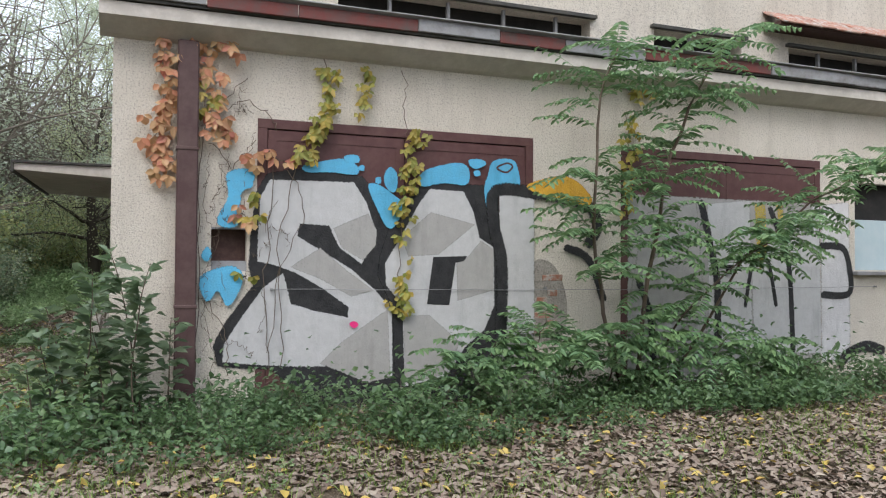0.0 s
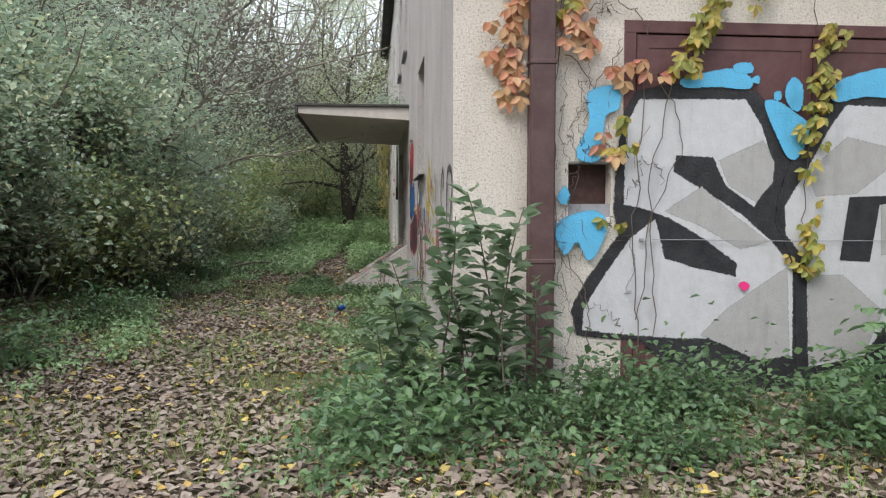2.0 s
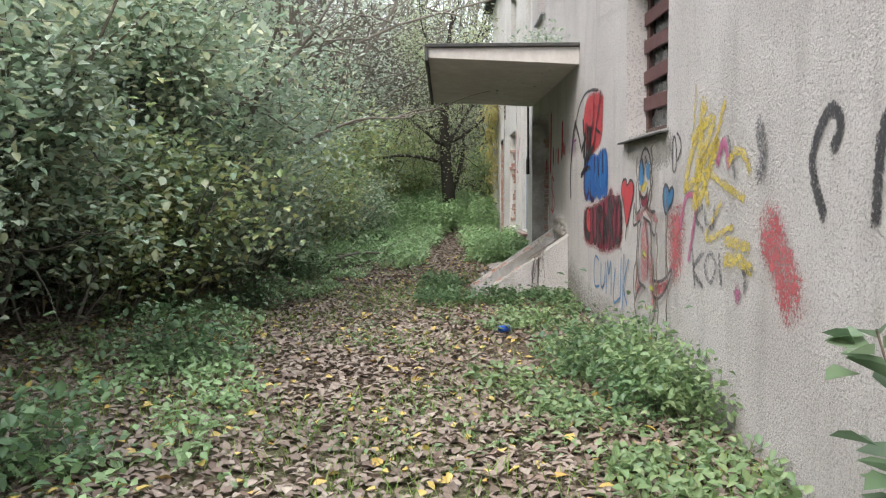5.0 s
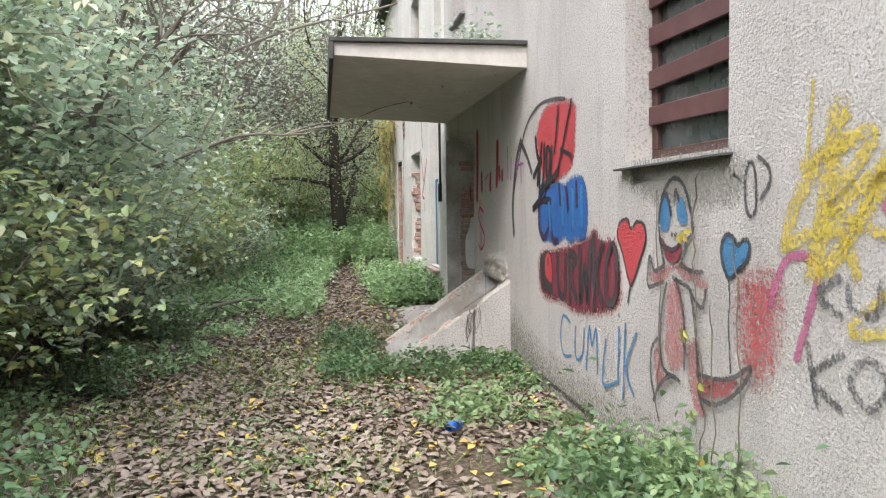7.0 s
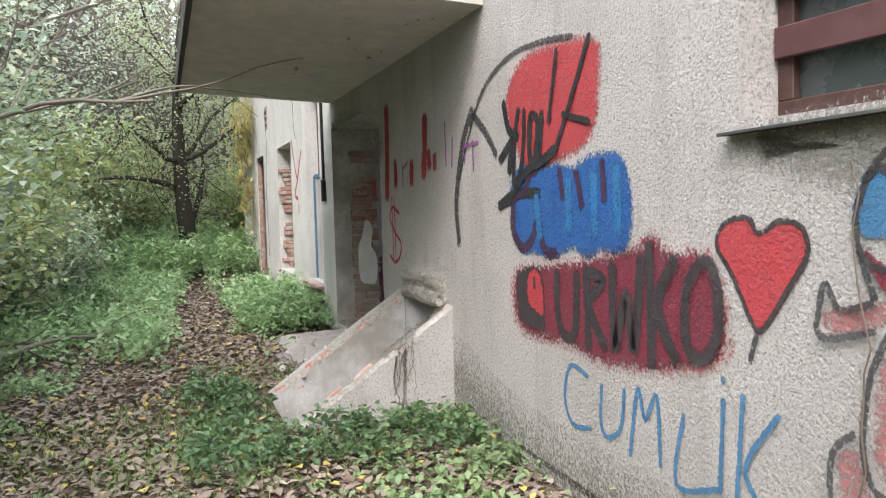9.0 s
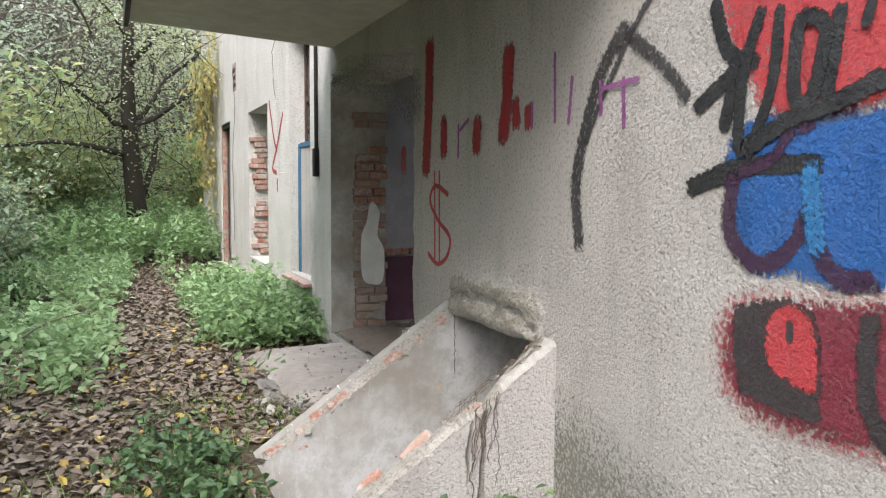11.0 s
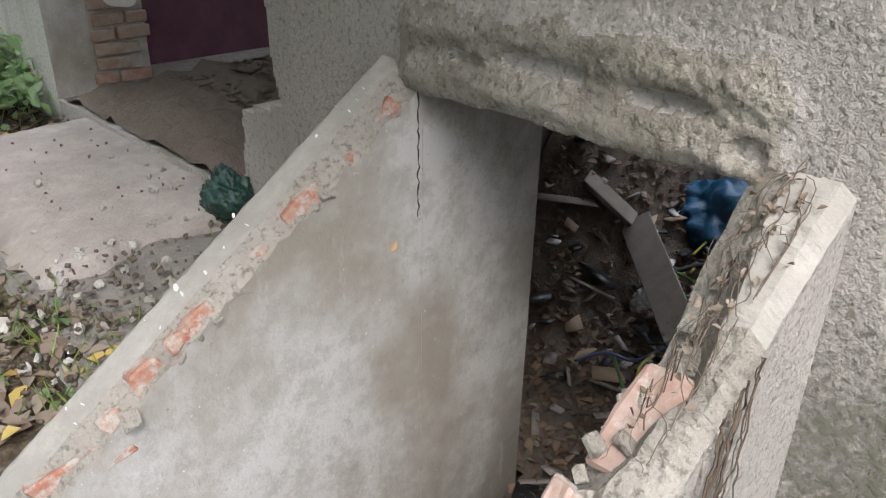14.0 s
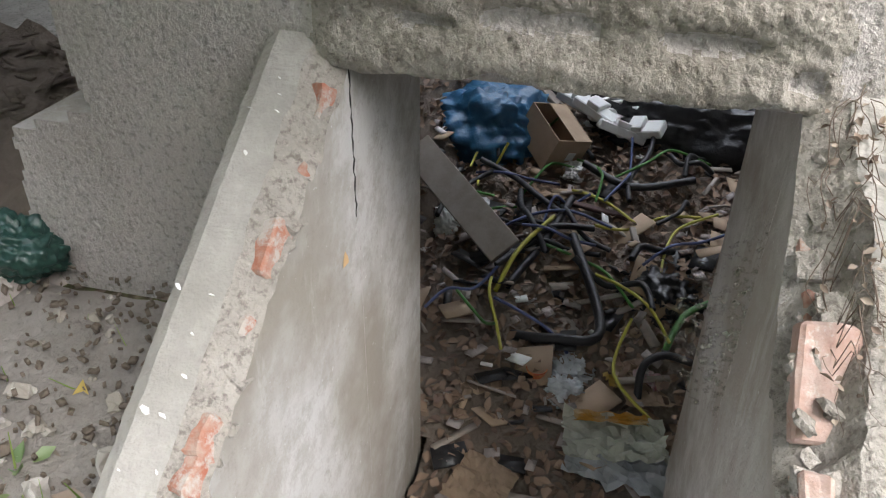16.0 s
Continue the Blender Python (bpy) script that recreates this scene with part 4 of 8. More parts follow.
herbs("ground_cover", 5200, (-4.6, 4.0, -6.0, 9.0), 0.045, L_seed, 0.04, 47, "tiny green seedlings among the leaves", lambda X, Y, r: patchy(X, Y, r, 0.8, 0.02, 8), 6)


def grass(name, n, area, seed, level):
    rng = np.random.default_rng(seed)
    C = on_ground(n, *area, rng, lambda X, Y, r: patchy(X, Y, r, 0.7, level, 12))
    m = len(C)
    d = rng.normal(size=(m, 3)) * 0.45
    d[:, 2] = 1
    L = rng.uniform(0.04, 0.11, m)[:, None]
    s = np.cross(d, rng.normal(size=(m, 3)))
    s = s / np.linalg.norm(s, axis=1)[:, None] * 0.003
    top = C + d * L
    V = np.stack([C - s, C + s, top + s * 0.3, top - s * 0.3], 1).reshape(-1, 3)
    Q = np.arange(m * 4).reshape(-1, 4)
    return tagged(add(name, fast_mesh(name, V, Q, [L_grass])), "thin grass among the fallen leaves", "grass", kind="stuff")


grass("grass", 60000, (-4.6, 7.0, -6.6, 9.0), 51, -0.02)


# ---- sprayed paint ----
from mathutils.geometry import tessellate_polygon


def spray(name, col, thin=0.0, rough=0.7, relief=1.0):
    """Paint whose edge fades into specks; the fade is carried by the mesh's own edge coordinate."""
    k = Mat(name, rough, spec=0.25)
    k.base(k.mix(k.ramp(k.noise(9, 6, 0.7), [(0.35, (0, 0, 0)), (0.75, (1, 1, 1))]), col, tuple(v * 0.78 + 0.03 for v in col)))
    k.base(k.mix(k.ramp(k.noise(3.0, 7, 0.7, (2.0, 2.0, 0.4)), [(0.52, (0, 0, 0)), (0.74, (0.6, 0.6, 0.6))]), k.b.inputs["Base Color"].links[0].from_socket, tuple(v * 0.6 for v in col)))
    if relief:
        dash_relief(k, relief)
    uv = k.t.nodes.new("ShaderNodeUVMap")
    sep = k.t.nodes.new("ShaderNodeSeparateXYZ")
    k.link(uv.outputs[0], sep.inputs[0])
    grain = k.ramp(k.noise(62, 4, 0.6), [(0.30, (0.12, 0.12, 0.12)), (0.70, (0.92, 0.92, 0.92))])
    ma = k.t.nodes.new("ShaderNodeMath")
    ma.operation = "MULTIPLY_ADD"
    ma.inputs[1].default_value = 1.0 - 1.1 * thin
    k.link(sep.outputs[1], ma.inputs[0])
    k.link(grain, ma.inputs[2])
    cover = 1.0 - 0.4 * thin
    a = k.ramp(ma.outputs[0], [(0.55, (0, 0, 0)), (0.95, (cover, cover, cover))])
    k.link(a, k.b.inputs["Alpha"])
    return k.m


PAINT = {
    "P_black": spray("black_spray", (0.018, 0.018, 0.020), 0, 0.6, 0.5),
    "P_silver": spray("silver_spray", (0.50, 0.50, 0.505), 0, 0.45, 0.25),
    "P_silverdark": spray("dull_silver_spray", (0.40, 0.39, 0.375), 0.25, 0.5, 0.25),
    "P_white": spray("white_spray", (0.66, 0.65, 0.66), 0.1, 0.6, 0.6),
    "P_cyan": spray("sky_blue_spray", (0.10, 0.42, 0.66), 0, 0.5, 0.4),
    "P_brownline": spray("brown_ring", (0.085, 0.036, 0.036), 0, 0.6, 0.3),
    "P_orange": spray("orange_yellow_spray", (0.72, 0.40, 0.04), 0, 0.5, 0.8),
    "P_yellow": spray("yellow_spray", (0.66, 0.50, 0.07), 0.58),
    "P_pink": spray("pink_spray", (0.75, 0.03, 0.20), 0, 0.5, 0.0),
    "P_red": spray("red_spray", (0.54, 0.055, 0.065), 0.38),
    "P_redlight": spray("bright_red_spray", (0.55, 0.06, 0.07), 0.25),
    "P_reddeep": spray("deep_red_spray", (0.40, 0.025, 0.035), 0.25),
    "P_redthin": spray("thin_red_spray", (0.52, 0.10, 0.11), 0.56),
    "P_redthin2": spray("red_marker_spray", (0.50, 0.055, 0.06), 0.2),
    "P_darkred": spray("dark_red_spray", (0.22, 0.03, 0.05), 0.15),
    "P_pinkred": spray("pinkish_red_spray", (0.55, 0.20, 0.20), 0.62),
    "P_purple": spray("purple_pink_spray", (0.48, 0.13, 0.25), 0.4),
    "P_violet": spray("violet_spray", (0.34, 0.10, 0.32), 0.3),
    "P_blue": spray("blue_spray", (0.022, 0.115, 0.36), 0.15),
    "P_bluelight": spray("light_blue_spray", (0.035, 0.20, 0.46), 0.4),
    "P_bluepale": spray("pale_blue_spray", (0.06, 0.22, 0.42), 0.35),
    "P_faint": spray("faint_grey_spray", (0.10, 0.095, 0.10), 0.62),
    "P_stain": spray("damp_stain", (0.36, 0.335, 0.30), 0.42),
    "P_grime": spray("green_grime", (0.26, 0.25, 0.20), 0.64),
    "P_plum": spray("dark_plum_spray", (0.055, 0.02, 0.055), 0.35),
    "P_charcoal": spray("charcoal_spray", (0.05, 0.042, 0.045), 0.3),
    "P_soft": spray("faded_black_spray", (0.05, 0.047, 0.05), 0.42),
}


def curve_through(pts, closed, per=6):
    """A smooth line through the points."""
    P = [Vector((p[0], p[1], 0)) for p in pts]
    n = len(P)
    if n == 2 and not closed:
        return [P[0].lerp(P[1], i / per) for i in range(per + 1)]
    out = []
    for i in range(n if closed else n - 1):
        g = (lambda q: P[q % n]) if closed else (lambda q: P[min(max(q, 0), n - 1)])
        a, b, c, d = g(i - 1), g(i), g(i + 1), g(i + 2)
        for s in range(per):
            t = s / per
            out.append(0.5 * (2 * b + (c - a) * t + (2 * a - 5 * b + 4 * c - d) * t * t + (3 * b - a - 3 * c + d) * t ** 3))
    if not closed:
        out.append(P[-1])
    return out


def rim(line, closed):
    n, out = len(line), []
    for i in range(n):
        a = line[(i - 1) % n] if closed or i > 0 else line[0]
        b = line[(i + 1) % n] if closed or i < n - 1 else line[-1]
        d = b - a
        out.append(Vector((-d.y, d.x, 0)).normalized())
    return out


def painted_mesh(name, kind, pts, width, material, place):
    verts, faces, edge = [], [], []

    def put(p, e):
        verts.append(place(p.x, p.y))
        edge.append(e)
        return len(verts) - 1

    if kind == "loop":
        L = curve_through(pts, True, 6)
        N = rim(L, True)
        rows = [[put(p + nn * width * 0.5 * q, 0.0 if abs(q) > 0.9 else 1.0) for q in (-1.15, -0.6, 0.6, 1.15)] for p, nn in zip(L, N)]
        for a, b in zip(rows, rows[1:] + rows[:1]):
            for j in range(3):
                faces.append((a[j], a[j + 1], b[j + 1], b[j]))
    elif kind == "line":
        L = curve_through(pts, False)
        N = rim(L, False)
        d0, d1 = (L[0] - L[1]).normalized() * width * 0.5, (L[-1] - L[-2]).normalized() * width * 0.5
        L, N = [L[0] + d0] + L + [L[-1] + d1], [N[0]] + N + [N[-1]]
        rows = []
        for i, (p, nn) in enumerate(zip(L, N)):
            w = width * (0.5 + 0.06 * noise.noise(Vector((p.x * 7, p.y * 7, 1))))
            cap = i in (0, len(L) - 1)
            rows.append([put(p + nn * w * q * (0.7 if cap else 1), 0.0 if cap or abs(q) > 0.9 else 1.0) for q in (-1.15, -0.6, 0.6, 1.15)])
        for a, b in zip(rows, rows[1:]):
            for j in range(3):
                faces.append((a[j], a[j + 1], b[j + 1], b[j]))
    else:
        if kind == "poly":
            L = [Vector((a[0] + (b[0] - a[0]) * t / 4, a[1] + (b[1] - a[1]) * t / 4, 0)) for a, b in zip(pts, pts[1:] + pts[:1]) for t in range(4)]
        else:
            L = curve_through(pts, True, 5)
        area = sum(a.x * b.y - b.x * a.y for a, b in zip(L, L[1:] + L[:1]))
        if area < 0:
            L = L[::-1]
        N = rim(L, True)
        inner = [p + nn * width * 0.5 for p, nn in zip(L, N)]
        outer = [p - nn * width * 0.6 for p, nn in zip(L, N)]
        ii, oo = [put(p, 1.0) for p in inner], [put(p, 0.0) for p in outer]
        n = len(L)
        for i in range(n):
            faces.append((oo[i], oo[(i + 1) % n], ii[(i + 1) % n], ii[i]))
        for t in tessellate_polygon([inner]):
            faces.append(tuple(ii[q] for q in t))
    me = mesh_from(name, verts, faces, [material])
    uv = me.uv_layers.new(name="UVMap")
    for lp in me.loops:
        uv.data[lp.index].uv = (0.5, edge[lp.vertex_index])
    return me


PAINT_WORDS = {
    "silver": ("graffiti_mural", "large silver and black lettering with sky blue splashes", "front"),
    "silver2": ("graffiti_mural", "silver and black lettering with yellow spikes", "front"),
    "arc": ("graffiti_arc", "long black sprayed arc on the pebbledash", "side"),
    "redtag": ("graffiti_tag", "red sprayed patch scribbled over in black", "side"),
    "bluetag": ("graffiti_tag", "dark blue bubble tag with black arrow", "side"),
    "redword": ("graffiti_word", "black and red bubble letters on the wall", "side"),
    "heart": ("graffiti_heart", "red sprayed heart with black outline", "side"),
    "bluheart": ("graffiti_heart", "small blue sprayed heart with black outline", "side"),
    "word": ("graffiti_word", "thin blue hand-sprayed word CUMLIK", "side"),
    "figure": ("graffiti_doodle", "black outlined doodle filled with pink and blue", "side"),
    "smear": ("graffiti_smear", "thin red and purple spray smears", "side"),
    "rtag": ("graffiti_tag", "thin grey outlined letter on pebbledash", "side"),
    "yellow": ("graffiti_tag", "broad yellow sprayed zigzag strokes", "side"),
    "greyword": ("graffiti_word", "faded grey sprayed letters KOK", "side"),
    "arches": ("graffiti_strokes", "dark purple arches beside a yellow stripe", "side"),
    "redwriting": ("graffiti_word", "thick red sprayed letters under the canopy", "side"),
    "violet": ("graffiti_word", "thin violet sprayed letters", "side"),
    "dollar": ("graffiti_sign", "red sprayed dollar sign on rough plaster", "side"),
    "stains": ("wall_stain", "damp grey stains on rough plaster", "side"),
    "farred": ("graffiti_strokes", "red sprayed strokes between the broken windows", "side"),
}
PIECES, COUNT = {}, {}


def mark(key, kind, name, mat, width, pts):
    """One sprayed stroke or patch of a graffiti, laid thinly over the marks before it."""
    nm, label, where = PAINT_WORDS[key]
    if key not in PIECES:
        PIECES[key], COUNT[key] = tagged(empty(nm), label, "graffiti", "graffiti on the " + where + " wall"), 0
    d = 0.0045 + 0.0008 * COUNT[key] + (0.004 if where == "front" else 0)
    COUNT[key] += 1
    place = (lambda a, b: (a, -d, b)) if where == "front" else (lambda a, b: (-d, a, b))
    add(name, painted_mesh(name, kind, pts, width, PAINT[mat], place), PIECES[key])


mark("silver", "poly", "silver_wash", "P_silverdark", 0.02, [(2.44, 0.8), (3.87, 0.78), (3.87, -0.02), (2.48, 0.0)])
mark("silver", "poly", "black_ground", "P_black", 0.02, [(1.17, 1.9), (1.25, 2.06), (1.49, 2.12), (2.11, 2.08), (2.24, 1.92), (2.34, 1.64), (2.44, 1.48), (2.43, 1.11), (2.49, 0.88), (2.49, -0.05), (1.71, -0.01), (1.31, 0.36), (0.86, 0.4), (0.82, 0.58), (0.92, 0.77), (1.15, 1.09), (1.11, 1.26), (1.13, 1.61)])
mark("silver", "poly", "letter_fill", "P_silver", 0.016, [(1.28, 2.01), (2.03, 2.02), (2.15, 1.84), (2.23, 1.61), (2.22, 1.47), (2.11, 1.29), (1.91, 1.43), (1.81, 1.63), (1.54, 1.64), (1.52, 1.52), (1.76, 1.38), (2.01, 1.23), (2.24, 1.04), (2.4, 0.86), (2.41, 0.23), (2.12, 0.25), (1.91, 0.37), (1.61, 0.37), (1.21, 0.4), (0.9, 0.44), (0.91, 0.58), (1.06, 0.82), (1.23, 1.06), (1.4, 1.19), (1.47, 0.92), (1.7, 0.85), (1.99, 0.79), (2, 0.89), (1.75, 1.07), (1.5, 1.21), (1.3, 1.28), (1.18, 1.3), (1.19, 1.61), (1.2, 1.85)])
mark("silver", "poly", "facet", "P_silverdark", 0.012, [(1.85, 1.6), (2.17, 1.74), (2.25, 1.59), (2.24, 1.45), (2.12, 1.32), (1.93, 1.43)])
mark("silver", "poly", "facet", "P_silverdark", 0.012, [(1.47, 1.25), (1.73, 1.42), (1.97, 1.22), (2.22, 1.04), (2.02, 0.99), (1.73, 1.15)])
mark("silver", "poly", "facet", "P_silverdark", 0.012, [(1.93, 0.57), (2.36, 0.86), (2.39, 0.24), (2.18, 0.2), (1.74, 0.39)])
mark("silver", "poly", "black_ground", "P_black", 0.02, [(2.7, 2.05), (3.14, 2.05), (3.37, 2.05), (3.48, 2.04), (3.51, -0.02), (2.45, 0.01), (2.42, 0.87), (2.27, 1.18), (2.29, 1.36), (2.37, 1.6), (2.56, 1.88)])
mark("silver", "poly", "letter_fill", "P_silver", 0.016, [(2.77, 1.99), (3.11, 1.98), (3.21, 1.8), (3.28, 1.54), (3.43, 1.45), (3.44, 0.89), (3.34, 0.66), (3.13, 0.49), (2.95, 0.23), (2.54, 0.15), (2.51, 0.9), (2.35, 1.09), (2.34, 1.29), (2.5, 1.55), (2.66, 1.84)])
mark("silver", "poly", "facet", "P_silverdark", 0.012, [(2.5, 1.53), (2.78, 1.77), (3.23, 1.67), (2.86, 1.38), (2.56, 1.36)])
mark("silver", "poly", "facet", "P_silverdark", 0.012, [(3.17, 1.36), (3.3, 1.51), (3.43, 1.43), (3.43, 1.04), (3.06, 0.94), (3.05, 1.29)])
mark("silver", "poly", "facet", "P_silverdark", 0.012, [(2.54, 0.17), (2.52, 0.8), (2.77, 0.8), (3.08, 0.54), (2.95, 0.25)])
mark("silver", "poly", "counter", "P_black", 0.01, [(2.81, 1.35), (3.15, 1.36), (3.12, 1.32), (3.03, 1.3), (2.97, 0.9), (2.75, 0.91)])
mark("silver", "blob", "blue_patch", "P_cyan", 0.012, [(1.57, 2.15), (1.75, 2.2), (1.94, 2.23), (2.06, 2.17), (2.05, 2.1), (1.82, 2.11), (1.61, 2.1)])
mark("silver", "blob", "blue_patch", "P_cyan", 0.012, [(1.95, 2.26), (2.06, 2.27), (2.07, 2.21), (1.96, 2.21)])
mark("silver", "blob", "blue_patch", "P_cyan", 0.012, [(2.08, 2.17), (2.12, 2.18), (2.12, 2.14), (2.08, 2.14)])
mark("silver", "blob", "blue_patch", "P_cyan", 0.012, [(2.33, 2.13), (2.38, 2.18), (2.44, 2.11), (2.43, 1.97), (2.37, 1.96), (2.32, 2.04)])
mark("silver", "blob", "blue_patch", "P_cyan", 0.012, [(2.24, 2.07), (2.28, 2.08), (2.28, 2.03), (2.24, 2.03)])
mark("silver", "blob", "blue_patch", "P_cyan", 0.012, [(2.17, 1.99), (2.26, 2.01), (2.41, 1.92), (2.5, 1.83), (2.43, 1.65), (2.36, 1.62), (2.28, 1.74)])
mark("silver", "blob", "blue_patch", "P_cyan", 0.012, [(2.65, 2.07), (2.73, 2.17), (3.01, 2.25), (3.14, 2.23), (3.17, 2.11), (3.11, 2.05), (2.91, 2.06), (2.7, 2.02)])
mark("silver", "blob", "blue_patch", "P_cyan", 0.012, [(3.17, 2.29), (3.29, 2.3), (3.34, 2.26), (3.24, 2.21), (3.18, 2.24)])
mark("silver", "blob", "blue_patch", "P_cyan", 0.012, [(3.22, 2.18), (3.27, 2.19), (3.28, 2.15), (3.23, 2.14)])
mark("silver", "blob", "blue_patch", "P_cyan", 0.012, [(3.37, 2.16), (3.42, 2.29), (3.58, 2.32), (3.67, 2.27), (3.7, 2.05), (3.49, 2.05), (3.41, 1.91), (3.36, 1.84), (3.33, 2.02)])
mark("silver", "loop", "ring", "P_brownline", 0.018, [(3.46, 2.23), (3.57, 2.28), (3.63, 2.25), (3.56, 2.19)])
mark("silver", "poly", "letter_fill", "P_silver", 0.02, [(3.49, 1.96), (3.86, 1.98), (3.87, 0.61), (3.57, 0.61), (3.51, 1.39)])
mark("silver", "line", "outline", "P_black", 0.12, [(3.51, 0.56), (3.52, 1.28), (3.43, 1.67), (3.45, 2.0), (3.88, 2.0), (4.23, 1.96), (4.5, 1.89), (4.6, 1.69), (4.5, 1.52)])
mark("silver", "line", "outline", "P_black", 0.08, [(4.24, 1.46), (4.5, 1.34), (4.67, 0.94)])
mark("silver", "blob", "yellow_patch", "P_orange", 0.015, [(3.82, 2.09), (4.23, 2.18), (4.5, 2.01), (4.48, 1.9), (4.14, 1.96), (3.85, 2.02)])
mark("silver", "blob", "blue_patch", "P_cyan", 0.02, [(0.92, 2.05), (1.12, 2.09), (1.12, 1.95), (1.03, 1.89), (1.0, 1.61), (0.84, 1.63), (0.93, 1.85)])
mark("silver", "blob", "blue_patch", "P_cyan", 0.02, [(0.73, 1.38), (0.76, 1.41), (0.79, 1.35), (0.76, 1.3), (0.72, 1.33)])
mark("silver", "blob", "blue_patch", "P_cyan", 0.02, [(0.71, 1.16), (0.96, 1.25), (1.05, 1.14), (0.94, 0.92), (0.85, 1.05), (0.76, 0.96)])
mark("silver", "blob", "pink_dot", "P_pink", 0.006, [(2.0, 0.74), (2.04, 0.76), (2.08, 0.73), (2.04, 0.7)])
mark("silver2", "poly", "silver_wash", "P_silverdark", 0.02, [(4.99, 2.03), (7.62, 2.02), (7.64, 0.18), (4.98, -0.01)])
mark("silver2", "poly", "letter_fill", "P_silver", 0.02, [(6.02, 1.96), (6.59, 2.02), (6.63, 0.35), (6.04, 0.49)])
mark("silver2", "poly", "letter_fill", "P_silver", 0.02, [(6.63, 1.3), (7.12, 1.75), (7.62, 2.02), (7.65, 0.28), (6.67, 0.34)])
mark("silver2", "poly", "letter_fill", "P_white", 0.03, [(7.66, 2.0), (8.08, 2.05), (8.1, 0.16), (7.67, 0.18)])
mark("silver2", "poly", "letter_fill", "P_silverdark", 0.03, [(4.98, 0.76), (5.19, 1.83), (5.85, 1.97), (6.0, 0.49), (5.05, 0.28)])
mark("silver2", "line", "outline", "P_black", 0.09, [(6.15, 0.49), (6.14, 1.11), (6.04, 1.54), (5.93, 1.97)])
mark("silver2", "line", "outline", "P_black", 0.07, [(7.22, 0.33), (7.17, 1.24), (7.04, 1.62), (6.89, 1.94)])
mark("silver2", "line", "outline", "P_black", 0.05, [(6.53, 0.85), (6.63, 1.3), (6.75, 1.39), (6.87, 1.3), (6.97, 0.85)])
mark("silver2", "line", "outline", "P_black", 0.08, [(7.65, 1.53), (7.99, 1.51), (8.1, 1.24), (8.08, 0.97), (7.68, 0.96)])
mark("silver2", "line", "outline", "P_black", 0.12, [(8.62, 0.28), (8.35, 0.34), (8.07, 0.26), (7.95, 0.14)])
mark("silver2", "line", "outline", "P_black", 0.08, [(5.3, 0.27), (5.26, 0.75), (5.12, 1.11)])
mark("silver2", "poly", "yellow_patch", "P_yellow", 0.01, [(6.66, 2.0), (6.81, 1.99), (6.84, 1.49), (6.74, 1.22), (6.69, 1.55)])
mark("silver2", "poly", "yellow_patch", "P_yellow", 0.01, [(6.97, 2.0), (7.07, 2.01), (7.12, 1.5), (7.01, 1.75)])
mark("arc", "line", "stroke", "P_soft", 0.075, [(6.58, 1.17), (6.61, 1.4), (6.56, 1.61), (6.45, 1.84), (6.3, 1.99)])
mark("arc", "line", "stroke", "P_soft", 0.03, [(6.54, 1.58), (6.42, 1.77), (6.14, 2.08), (5.78, 2.21), (5.43, 2.22), (5.07, 2.18)])
mark("arc", "line", "stroke", "P_soft", 0.055, [(6.28, 1.96), (6.07, 1.81), (5.96, 1.7)])
mark("redtag", "blob", "red_patch", "P_red", 0.05, [(5.79, 2.0), (5.61, 2.15), (5.28, 2.17), (4.88, 2.11), (4.86, 1.94), (4.93, 1.71), (5.24, 1.62), (5.56, 1.61), (5.72, 1.79)])
mark("redtag", "line", "scribble", "P_black", 0.05, [(5.84, 1.97), (5.78, 1.82), (5.67, 1.77)])
mark("redtag", "line", "scribble", "P_black", 0.05, [(5.9, 1.66), (5.75, 1.75)])
mark("redtag", "line", "scribble", "P_black", 0.05, [(5.78, 1.59), (5.75, 1.71)])
mark("redtag", "line", "scribble", "P_black", 0.045, [(5.65, 1.91), (5.71, 1.74), (5.72, 1.52), (5.67, 1.54)])
mark("redtag", "line", "scribble", "P_black", 0.04, [(5.58, 1.9), (5.6, 1.69), (5.68, 1.5)])
mark("redtag", "line", "scribble", "P_black", 0.045, [(5.38, 1.86), (5.41, 1.64)])
mark("redtag", "line", "scribble", "P_black", 0.05, [(5.67, 1.52), (5.53, 1.59), (5.39, 1.62), (5.25, 1.67)])
mark("redtag", "loop", "scribble", "P_black", 0.045, [(5.5, 1.86), (5.52, 1.73), (5.51, 1.64), (5.46, 1.64), (5.43, 1.75), (5.42, 1.83)])
mark("redtag", "line", "scribble", "P_black", 0.03, [(5.25, 1.65), (5.05, 1.94), (4.91, 2.15)])
mark("redtag", "line", "scribble", "P_black", 0.03, [(5.16, 1.83), (4.92, 1.77)])
mark("redtag", "line", "scribble", "P_black", 0.03, [(5.3, 1.81), (5.21, 2.14)])
mark("bluetag", "blob", "blue_patch", "P_blue", 0.05, [(5.74, 1.55), (5.32, 1.59), (5.1, 1.56), (4.93, 1.6), (4.69, 1.59), (4.62, 1.37), (4.68, 1.2), (4.84, 1.21), (4.96, 1.16), (5.09, 1.21), (5.31, 1.15), (5.49, 1.17), (5.67, 1.19)])
mark("bluetag", "line", "scribble", "P_black", 0.06, [(5.92, 1.4), (5.7, 1.46), (5.44, 1.46)])
mark("bluetag", "line", "outline", "P_plum", 0.06, [(5.74, 1.42), (5.75, 1.28), (5.68, 1.19), (5.58, 1.18), (5.49, 1.25), (5.45, 1.34), (5.42, 1.23), (5.35, 1.16), (5.26, 1.16)])
mark("bluetag", "line", "outline", "P_plum", 0.04, [(5.71, 1.44), (5.59, 1.48), (5.53, 1.55), (5.46, 1.57)])
